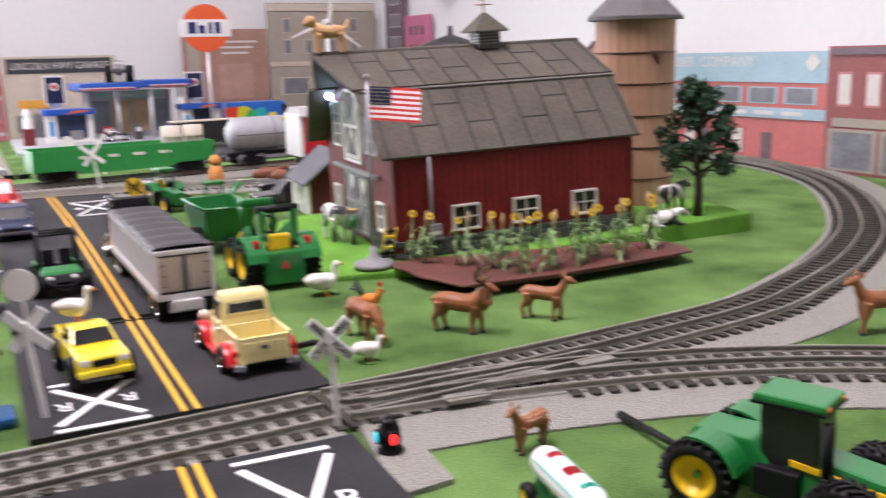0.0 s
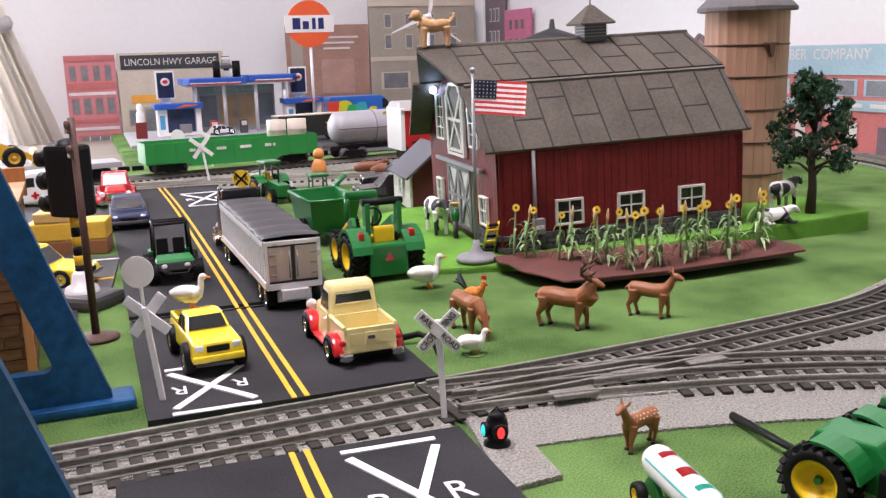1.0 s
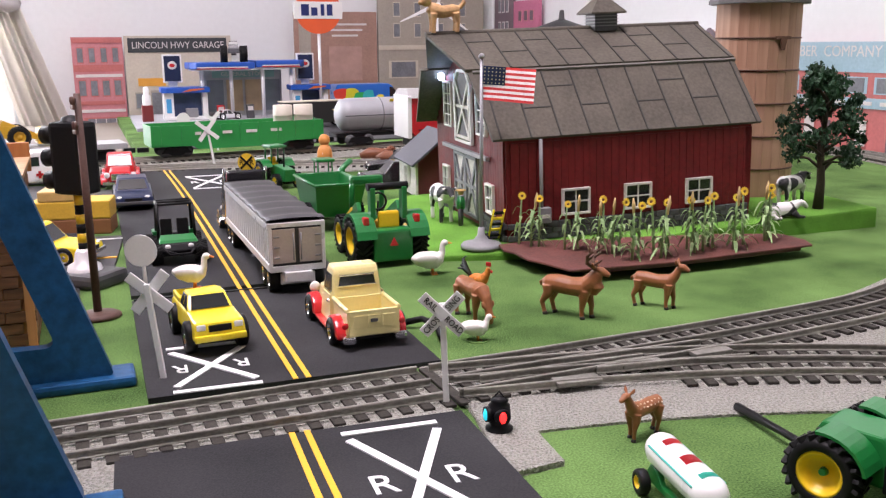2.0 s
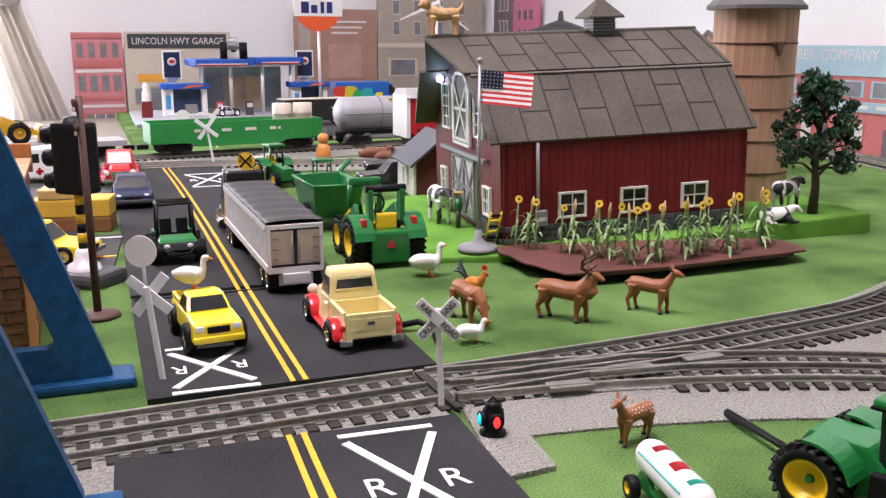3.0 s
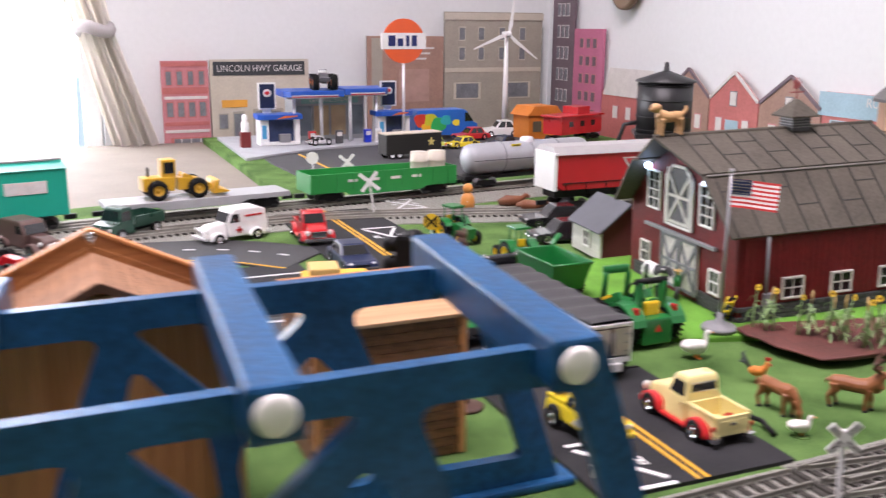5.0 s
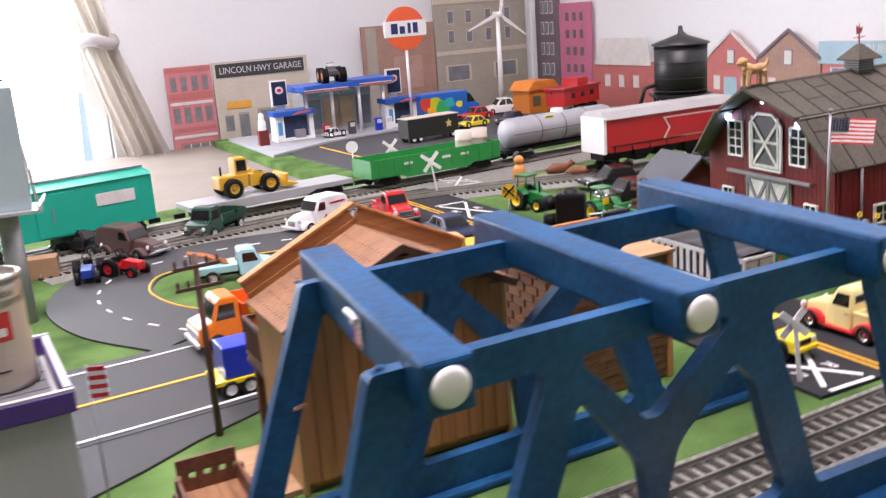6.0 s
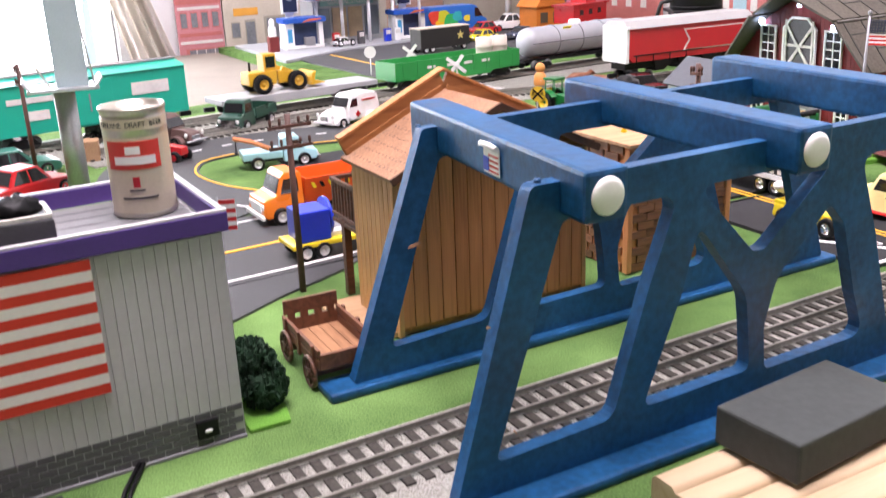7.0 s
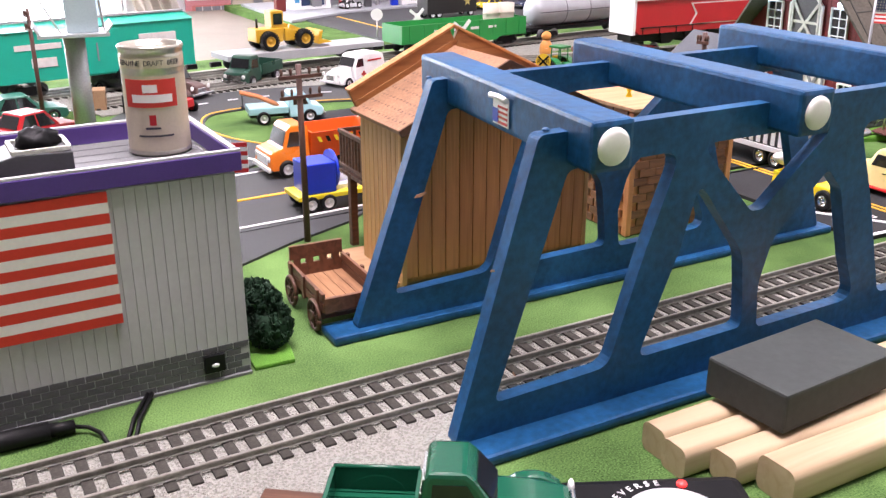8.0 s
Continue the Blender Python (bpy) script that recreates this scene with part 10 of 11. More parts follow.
b = cutout(RIGHT, -1.163, -0.780, -0.002, 0.140, mat("print_coral", (0.50, 0.15, 0.14), 0.6, var=0.14, fine=250, coarse=25), "red cut-out works with a pale blue painted top", off=0.002)
tp = flat(b, 0, 0.121, 0.400, 0.038, PRINT_BLUE, "blue_top")
lettering("sign_text", "RUBBER  COMPANY", 0.0200, PRINT_PALE, tp, Matrix.Translation((-0.015, -0.0048, 0.1275)) @ UP, "pale lettering", stretch=1.0)
bm = bmesh.new()
bm_box(bm, (0.168, -0.0046, 0.126), (0.016, 0.0014, 0.016), Matrix.Rotation(radians(45), 3, "Y"))
part("diamond", bm, PRINT_PALE, b)
rows_of(b, (-0.15, -0.09, -0.03, 0.03, 0.09, 0.15), 0.086, 0.040, 0.018, PRINT_WIN, PRINT_BLUE)
bd = flat(b, 0.02, 0.064, 0.350, 0.013, PRINT_BLUE, "band", y=-0.0042)
for k in range(7):
    bm = bmesh.new()
    bm_box(bm, (-0.13 + 0.045 * k, -0.0052, 0.064), (0.032, 0.0010, 0.0048))
    part("plain_bar", bm, PRINT_PALE, bd)
rows_of(b, (-0.12, -0.04, 0.05), 0.026, 0.018, 0.032, PRINT_PALE, BRICK_RED)
rows_of(b, (-0.01, 0.10), 0.020, 0.016, 0.038, PRINT_DARK, None, "door")
b = cutout(RIGHT, -0.777, -0.560, -0.002, 0.145, mat("print_maroon", (0.27, 0.085, 0.085), 0.6, var=0.16, fine=250, coarse=25), "maroon brick cut-out shop with dark shopfront", off=-0.004)
flat(b, 0, 0.139, 0.206, 0.008, PRINT_DARK, "cornice", y=-0.0044)
rows_of(b, (-0.083, -0.045, -0.005, 0.040, 0.080), 0.096, 0.016, 0.034, PRINT_PALE, BRICK_PINK)
flat(b, 0, 0.058, 0.196, 0.010, PRINT_GREY, "band")
rows_of(b, (-0.070, 0.0, 0.070), 0.026, 0.054, 0.042, PRINT_WIN, PRINT_GREY, "shop_window")

# round wall clock, seen only at its lower rim
ck = thing("wall_clock", R30 @ pose(WALL_U - 0.014, 1.735, 0.322, 0, -90, 0), "round brown rimmed wall clock", "clock")
bm = bmesh.new()
bm_lathe(bm, [(0.0, 0.0), (0.050, 0.0), (0.050, 0.010), (0.043, 0.014), (0.040, 0.008), (0.0, 0.008)], 36)
part("rim", bm, mat("clock_rim", (0.20, 0.14, 0.09), 0.4), ck)


# ---- filling station ----
gs = thing("filling_station", R30 @ pose(0.366, 1.875, 0.004), "toy filling station with a blue canopy and glazed shop", "filling station")
GLZ = mat("station_glass", (0.20, 0.23, 0.26), 0.15, var=0.2)
bm = bmesh.new()
bm_box(bm, (0.0, 0.030, 0.045), (0.150, 0.075, 0.090), bev=0.001)
part("shop", bm, mat("station_wall", (0.36, 0.37, 0.38), 0.5, var=0.15), gs)
for x in (-0.055, -0.018, 0.018, 0.055):
    bm = bmesh.new()
    bm_box(bm, (x, -0.0085, 0.042), (0.031, 0.003, 0.060))
    part("shop_window", bm, GLZ if abs(x) > 0.03 else mat("warm_shop", (0.45, 0.33, 0.20), 0.4, var=0.3), gs)
bm = bmesh.new()
bm_box(bm, (0, -0.010, 0.083), (0.120, 0.003, 0.013))
sb = part("sign_band", bm, mat("station_green", (0.22, 0.40, 0.36), 0.5), gs)
lettering("sign_text", "GENERAL STORE", 0.0115, PRINT_PALE, sb, Matrix.Translation((0, -0.0118, 0.083)) @ UP, "pale lettering")
BLU = mat("station_blue", (0.015, 0.085, 0.42), 0.4, var=0.06)
for x0, x1, y0, y1, z0, name in ((-0.108, 0.012, -0.076, 0.014, 0.0940, "canopy"), (0.014, 0.112, -0.070, 0.016, 0.0965, "canopy")):
    bm = bmesh.new()
    bm_prism(bm, [(x0 + 0.012, y0), (x1, y0), (x1, y1), (x0, y1), (x0, y0 + 0.018)] if x0 < 0 else [(x0, y0), (x1 - 0.012, y0), (x1, y0 + 0.018), (x1, y1), (x0, y1)], z0, z0 + 0.0125, bev=0.0022)
    cp = part(name, bm, BLU, gs, "blue canopy")
    bm = bmesh.new()
    bm_box(bm, ((x0 + x1) / 2, (y0 + y1) / 2 + 0.003, z0 - 0.0016), (x1 - x0 - 0.012, y1 - y0 - 0.012, 0.0030), bev=0.0006)
    part("soffit", bm, WHITE, cp, "white underside")
    bm = bmesh.new()
    bm_box(bm, ((x0 + x1) / 2, y0 - 0.0003, z0 + 0.0034), (x1 - x0 - 0.026, 0.0010, 0.0020))
    part("canopy_line", bm, PRINT_PALE, cp)
    bm = bmesh.new()
    bm_box(bm, ((x0 + x1) / 2, y0 - 0.0003, z0 + 0.0010), (x1 - x0 - 0.026, 0.0010, 0.0014))
    part("canopy_line", bm, RED, cp)
for x in (-0.085, 0.085, -0.03, 0.03):
    bm = bmesh.new()
    bm_cyl(bm, (x, -0.052, 0.002), (x, -0.052, 0.0960), 0.0035, n=12)
    part("column", bm, SILVER, gs)
KIOSK_IN = mat("kiosk_glass", (0.035, 0.050, 0.110), 0.2, var=0.3)
for x, w, sx in ((-0.117, 0.080, -0.019), (0.120, 0.070, -0.004)):
    k = new("kiosk")
    k.parent = gs
    k.matrix_local = pose(x, -0.045, 0.002)
    bm = bmesh.new()
    bm_box(bm, (0, 0, 0.0030), (w, 0.040, 0.0060), bev=0.001)
    bm_box(bm, (-w / 2 + 0.009, 0, 0.028), (0.018, 0.036, 0.052), bev=0.001)
    bm_box(bm, (w / 2 - 0.005, 0, 0.028), (0.010, 0.036, 0.052), bev=0.001)
    part("body", bm, WHITE, k)
    bm = bmesh.new()
    bm_box(bm, (0.003, 0.004, 0.028), (w - 0.028, 0.026, 0.050))
    part("window", bm, KIOSK_IN, k, "dark blue glazed booth")
    bm = bmesh.new()
    bm_box(bm, (-w / 2 + 0.009, -0.0184, 0.026), (0.009, 0.0012, 0.026))
    part("panel", bm, mat("panel_cyan", (0.06, 0.30, 0.55), 0.4, var=0.1), k)
    bm = bmesh.new()
    bm_box(bm, (0.010, -0.0150, 0.0120), (0.022, 0.010, 0.0180), bev=0.001)
    part("counter", bm, GREY, k)
    bm = bmesh.new()
    bm_prism(bm, [(-w / 2 - 0.004, -0.020), (-w / 2 + 0.006, -0.026), (w / 2 + 0.004, -0.026), (w / 2 + 0.004, 0.022), (-w / 2 - 0.004, 0.022)], 0.0500, 0.0600, bev=0.0016)
    rf = part("roof", bm, BLU, k)
    bm = bmesh.new()
    bm_side(bm, [(-w * 0.10, 0.0510), (w * 0.42, 0.0555), (w * 0.42, 0.0575), (w * 0.10, 0.0575)], -0.0270, -0.0258)
    part("stripe", bm, mat("swoosh_orange", (0.62, 0.14, 0.04), 0.4), rf)
    bm = bmesh.new()
    bm_box(bm, (sx, 0.010, 0.080), (0.016, 0.003, 0.058))
    part("sign_post", bm, WHITE, k)
    bm = bmesh.new()
    bm_box(bm, (sx, 0.006, 0.0940), (0.035, 0.006, 0.052), bev=0.001)
    s_ = part("sign_board", bm, WHITE, k)
    bm = bmesh.new()
    bm_box(bm, (sx, 0.0022, 0.0940), (0.029, 0.001, 0.046))
    part("sign_face", bm, NAVY, s_, "blue sign face with a pale oval")
    bm = bmesh.new()
    bm_ball(bm, (sx, 0.0016, 0.1000), 0.0085, (1, 0.08, 0.9))
    part("oval", bm, PRINT_PALE, s_)
    bm = bmesh.new()
    bm_ball(bm, (sx, 0.0010, 0.1000), 0.0050, (1, 0.08, 0.7))
    part("oval", bm, RED, s_)
MAROON_TOY = mat("pump_maroon", (0.16, 0.02, 0.02), 0.4, var=0.1)
op = thing("fuel_pump", R30 @ pose(0.178, 1.800, 0.006), "old maroon toy fuel pump with a white globe", "fuel pump", "fuel pumps")
bm = bmesh.new()
bm_box(bm, (0, 0, 0.0150), (0.020, 0.016, 0.0300), bev=0.002)
part("body", bm, MAROON_TOY, op)
bm = bmesh.new()
bm_lathe(bm, [(0.0075, 0.029), (0.0075, 0.046), (0.0045, 0.050), (0.0055, 0.056), (0.0040, 0.062), (0.0, 0.064)], 18)
part("globe", bm, WHITE, op)
for x, c in ((-0.055, RED), (0.0, DKGREY), (0.060, TRUEBLUE), (0.082, WHITE)):
    pmp = thing("fuel_pump", R30 @ pose(0.365 + x, 1.800, 0.006), "toy fuel pump on the forecourt", "fuel pump", "fuel pumps")
    bm = bmesh.new()
    bm_box(bm, (0, 0, 0.0130), (0.014, 0.010, 0.0260), bev=0.0010)
    part("body", bm, c, pmp)
    bm = bmesh.new()
    bm_box(bm, (0, -0.0053, 0.0190), (0.010, 0.0008, 0.008))
    part("dial", bm, PRINT_PALE, pmp)

# big round brand sign as a plain disc
rs = thing("disc_sign", R30 @ pose(0.505, 1.806, 0), "orange and white disc sign with plain dark bar", "sign")
bm = bmesh.new()
bm_cyl(bm, (0, 0, 0), (0, 0, 0.170), 0.0030, n=12)
part("pole", bm, SILVER, rs)
bm = bmesh.new()
bm_cyl(bm, (0, 0.004, 0.206), (0, -0.004, 0.206), 0.0440, n=48)
dsc = part("disc", bm, mat("disc_orange", (0.72, 0.11, 0.03), 0.4, var=0.05), rs)
bm = bmesh.new()
bm_side(bm, [(-0.0462, 0.190), (0.0462, 0.190), (0.0475, 0.206), (0.0462, 0.222), (-0.0462, 0.222), (-0.0475, 0.206)], -0.0050, 0.0050)
part("white_band", bm, WHITE, dsc)
for x, w, h in ((-0.0265, 0.015, 0.021), (-0.0085, 0.012, 0.015), (0.0075, 0.007, 0.021), (0.0215, 0.011, 0.021)):
    bm = bmesh.new()
    bm_box(bm, (x, -0.0054, 0.2055 + (0.001 if h > 0.02 else -0.002)), (w, 0.0012, h), bev=0.0004)
    part("plain_bar", bm, mat("sign_navy", (0.01, 0.02, 0.12), 0.4), dsc)

# wind turbine
wt = thing("wind_turbine", R30 @ pose(0.780, 1.890, 0, 0, 0, -6), "white toy wind turbine with three blades", "wind turbine")
bm = bmesh.new()
bm_cyl(bm, (0, 0, 0), (0, 0, 0.216), 0.0072, 0.0042, n=16)
part("mast", bm, WHITE, wt)
bm = bmesh.new()
bm_box(bm, (0, 0.004, 0.2195), (0.012, 0.026, 0.011), bev=0.003)
part("nacelle", bm, WHITE, wt)
hub = new("rotor")
hub.parent = wt
hub.matrix_local = pose(0, -0.014, 0.2195)
bm = bmesh.new()
bm_ball(bm, (0, 0, 0), 0.0065)
part("hub", bm, WHITE, hub)
for a in (8, 128, 248):
    bm = bmesh.new()
    bm_side(bm, [(-0.0028, 0.004), (0.0028, 0.004), (0.0060, 0.020), (0.0015, 0.086), (0.0, 0.088), (-0.0012, 0.086), (-0.0022, 0.020)], -0.0008, 0.0008, bev=0.0003)
    part("blade", bm, WHITE, hub, at=Matrix.Rotation(radians(a), 4, "Y"))

# black water tower
tw = thing("water_tower", pose(-0.014, 1.400, 0), "black toy water tower with a shallow cone roof", "water tower")
BT = mat("tower_black", (0.016, 0.016, 0.018), 0.45, var=0.2)
bm = bmesh.new()
bm_lathe(bm, [(0.0, 0.080), (0.042, 0.080), (0.042, 0.158), (0.0, 0.158)], 32)
part("tank", bm, BT, tw)
for z in (0.085, 0.105, 0.130, 0.152):
    bm = bmesh.new()
    bm_tube(bm, [(0.0425 * math.cos(2 * math.pi * k / 36), 0.0425 * math.sin(2 * math.pi * k / 36), z) for k in range(37)], 0.0008, 6)
    part("hoop", bm, BT, tw)
bm = bmesh.new()
bm_lathe(bm, [(0.046, 0.157), (0.046, 0.1595), (0.010, 0.1720), (0.0045, 0.1740), (0.0030, 0.1860), (0.0, 0.1870)], 32)
part("roof", bm, BT, tw)
bm = bmesh.new()
bm_box(bm, (0, 0, 0.0770), (0.090, 0.090, 0.005))
part("platform", bm, BT, tw)
for x in (-0.034, 0.034):
    for y in (-0.034, 0.034):
        bm = bmesh.new()
        bm_box(bm, (x, y, 0.037), (0.0075, 0.0075, 0.075))
        part("leg", bm, BT, tw)
for a, b_ in (((-0.034, -0.034), (0.034, -0.034)), ((-0.034, -0.034), (-0.034, 0.034))):
    for f in (0, 1):
        bm = bmesh.new()
        bm_cyl(bm, (*a, 0.005 if f else 0.070), (*b_, 0.070 if f else 0.005), 0.0016, n=6)
        part("brace", bm, BT, tw)
bm = bmesh.new()
bm_tube(bm, [(-0.042, -0.010, 0.095), (-0.060, -0.014, 0.092), (-0.070, -0.016, 0.060)], 0.0035, 8)
part("spout", bm, BT, tw)


# ---- rolling stock ----
def on_path(path, i):
    i = max(1, min(len(path) - 2, i))
    a, b = Vector(path[i - 1]), Vector(path[i + 1])
    return pose(path[i][0], path[i][1], BED_Z + 0.0062, 0, 0, math.degrees(math.atan2(b.y - a.y, b.x - a.x)))


def near_on(path, x, y):
    return min(range(len(path)), key=lambda i: (path[i][0] - x) ** 2 + (path[i][1] - y) ** 2)


def bogie(parent, x):
    ob = new("bogie")
    ob.parent = parent
    ob.matrix_local = pose(x, 0, 0)
    bm = bmesh.new()
    for s in (-1, 1):
        bm_side(bm, [(-0.019, 0.004), (-0.013, 0.011), (0.013, 0.011), (0.019, 0.004), (0.010, 0.004), (0.006, 0.0012), (-0.006, 0.0012), (-0.010, 0.004)], min(s * 0.018, s * 0.0205), max(s * 0.018, s * 0.0205), bev=0.0004)
    bm_box(bm, (0, 0, 0.008), (0.008, 0.037, 0.005))
    part("side_frame", bm, BLACK, ob)
    for xx in (-0.0135, 0.0135):
        for s in (-1, 1):
            bm = bmesh.new()
            bm_lathe(bm, [(0.0, -0.002), (0.0078, -0.002), (0.0078, -0.0008), (0.0068, 0.0), (0.0066, 0.0020), (0.0, 0.0020)], 18, Matrix.Translation((xx, s * 0.0165, 0.0066)) @ Matrix.Rotation(radians(-90 * s), 4, "X"))
            part("wheel", bm, DKGREY, ob)


def rail_car(m, label, L, name="freight_car"):
    ob = thing(name, m, label, "freight car", "toy train")
    for x in (-L * 0.36, L * 0.36):
        bogie(ob, x)
    for s in (-1, 1):
        bm = bmesh.new()
        bm_box(bm, (s * (L / 2 + 0.006), 0, 0.0085), (0.014, 0.006, 0.006), bev=0.001)
        part("coupler", bm, BLACK, ob)
    return ob


def flat_car(m, label, L=0.225, paint=None, drop=True):
    ob = rail_car(m, label, L)
    paint = paint or mat("flat_grey", (0.34, 0.35, 0.36), 0.5, var=0.1)
    prof = [(-L / 2, 0.0160), (-L * 0.22, 0.0160), (-L * 0.16, 0.0090), (L * 0.16, 0.0090), (L * 0.22, 0.0160), (L / 2, 0.0160), (L / 2, 0.0245), (L * 0.24, 0.0245), (L * 0.17, 0.0185), (-L * 0.17, 0.0185), (-L * 0.24, 0.0245), (-L / 2, 0.0245)] if drop else [(-L / 2, 0.0140), (-L * 0.25, 0.0140), (-L * 0.2, 0.0095), (L * 0.2, 0.0095), (L * 0.25, 0.0140), (L / 2, 0.0140), (L / 2, 0.0205), (-L / 2, 0.0205)]
    bm = bmesh.new()
    bm_side(bm, prof, -0.026, 0.026, bev=0.0006)
    part("deck", bm, paint, ob)
    return ob


def gondola(m, label, L=0.205):
    ob = rail_car(m, label, L)
    GG = mat("gondola_green", (0.02, 0.24, 0.05), 0.4, var=0.1)
    bm = bmesh.new()
    bm_box(bm, (0, 0, 0.0150), (L, 0.052, 0.004))
    part("floor", bm, GG, ob)
    for s in (-1, 1):
        bm = bmesh.new()
        bm_side(bm, [(-L / 2, 0.015), (-L * 0.28, 0.013), (-L * 0.24, 0.0085), (L * 0.24, 0.0085), (L * 0.28, 0.013), (L / 2, 0.015), (L / 2, 0.0385), (-L / 2, 0.0385)], min(s * 0.0245, s * 0.0265), max(s * 0.0245, s * 0.0265))
        sd = part("side", bm, GG, ob)
        for k in range(9):
            bm = bmesh.new()
            bm_box(bm, (-L * 0.44 + k * L * 0.11, s * 0.0269, 0.0270), (0.0022, 0.0012, 0.021))
            part("rib", bm, GG, sd)
        for k in range(4):
            bm = bmesh.new()
            bm_box(bm, (-0.05 + 0.032 * k, s * 0.0269, 0.0280), (0.014, 0.0008, 0.0035))
            part("plain_bar", bm, PRINT_PALE, sd)
        bm = bmesh.new()
        bm_box(bm, (s * (L / 2 - 0.001), 0, 0.0265), (0.002, 0.050, 0.0235))
        part("end", bm, GG, ob)
    for x in (0.064, 0.092):
        br = thing("barrel", m @ pose(x, 0, 0.017), "cream round drum standing in the green gondola", "drum", "drums")
        bm = bmesh.new()
        bm_lathe(bm, [(0.0, 0.0), (0.0125, 0.0), (0.0125, 0.012), (0.0132, 0.013), (0.0125, 0.014), (0.0125, 0.026), (0.0132, 0.027), (0.0125, 0.028), (0.0125, 0.040), (0.0, 0.040)], 22)
        part("shell", bm, mat("drum_cream", (0.55, 0.50, 0.42), 0.5, var=0.12), br)
    return ob


def tank_car(m, label, L=0.200):
    ob = rail_car(m, label, L)
    bm = bmesh.new()
    bm_box(bm, (0, 0, 0.0140), (L, 0.030, 0.005))
    part("frame", bm, BLACK, ob)
    bm = bmesh.new()
    M = Matrix.Translation((0, 0, 0.0400)) @ Matrix.Rotation(radians(90), 4, "Y")
    r = 0.0225
    bm_lathe(bm, [(0.0, -L / 2 + 0.006), (r * 0.6, -L / 2 + 0.008), (r * 0.92, -L / 2 + 0.013), (r, -L / 2 + 0.020), (r, L / 2 - 0.020), (r * 0.92, L / 2 - 0.013), (r * 0.6, L / 2 - 0.008), (0.0, L / 2 - 0.006)], 32, M)
    tk = part("tank", bm, mat("tank_silver", (0.36, 0.37, 0.39), 0.5, metal=0.3, var=0.1), ob)
    for x in (-0.05, 0.0, 0.05):
        bm = bmesh.new()
        bm_tube(bm, [(x, (r + 0.0004) * math.cos(2 * math.pi * k / 32), 0.040 + (r + 0.0004) * math.sin(2 * math.pi * k / 32)) for k in range(33)], 0.0009, 6)
        part("strap", bm, GREY, tk)
    bm = bmesh.new()
    bm_lathe(bm, [(0.010, 0.058), (0.010, 0.0665), (0.008, 0.068), (0.0, 0.0685)], 20)
    part("dome", bm, SILVER, tk)
    bm = bmesh.new()
    for s in (-1, 1):
        bm_tube(bm, [(-L / 2 + 0.01, s * 0.0245, 0.040), (L / 2 - 0.01, s * 0.0245, 0.040)], 0.0006, 6)
    part("handrail", bm, DKGREY, ob)
    bm = bmesh.new()
    bm_box(bm, (-0.03, -0.0150, 0.0580), (0.016, 0.0012, 0.006), Matrix.Rotation(radians(38), 3, "X"))
    part("mark", bm, YELLOW, tk, "plain yellow mark")
    return ob


def box_car(m, label, paint, L=0.215, roof=None):
    ob = rail_car(m, label, L, "box_car")
    bm = bmesh.new()
    bm_box(bm, (0, 0, 0.0430), (L, 0.052, 0.054), bev=0.0010)
    bd = part("body", bm, paint, ob)
    for s in (-1, 1):
        bm = bmesh.new()
        bm_box(bm, (0, s * 0.0267, 0.0420), (L * 0.20, 0.0016, 0.048), bev=0.0004)
        d = part("door", bm, paint, ob)
        bm = bmesh.new()
        bm_box(bm, (-L * 0.02, s * 0.0278, 0.0420), (0.0016, 0.001, 0.020))
        part("latch", bm, GREY, d)
        for x, w, z, h in ((-L * 0.30, L * 0.22, 0.053, 0.006), (L * 0.30, L * 0.20, 0.050, 0.014), (-L * 0.28, L * 0.12, 0.036, 0.010)):
            bm = bmesh.new()
            bm_box(bm, (x, s * 0.0263, z), (w, 0.0008, h), bev=0.0002)
            part("plain_bar", bm, PRINT_PALE, bd)
    bm = bmesh.new()
    bm_prism(bm, [(-0.0275, 0), (0.0275, 0), (0, 0.006)], -L / 2 - 0.001, L / 2 + 0.001, Matrix(((0, 0, 1, 0), (1, 0, 0, 0), (0, 1, 0, 0.0700), (0, 0, 0, 1))))
    part("roof", bm, roof or paint, ob)
    bm = bmesh.new()
    bm_box(bm, (0, 0, 0.0775), (L, 0.007, 0.0018))
    part("roof_walk", bm, GREY, ob)
    return ob


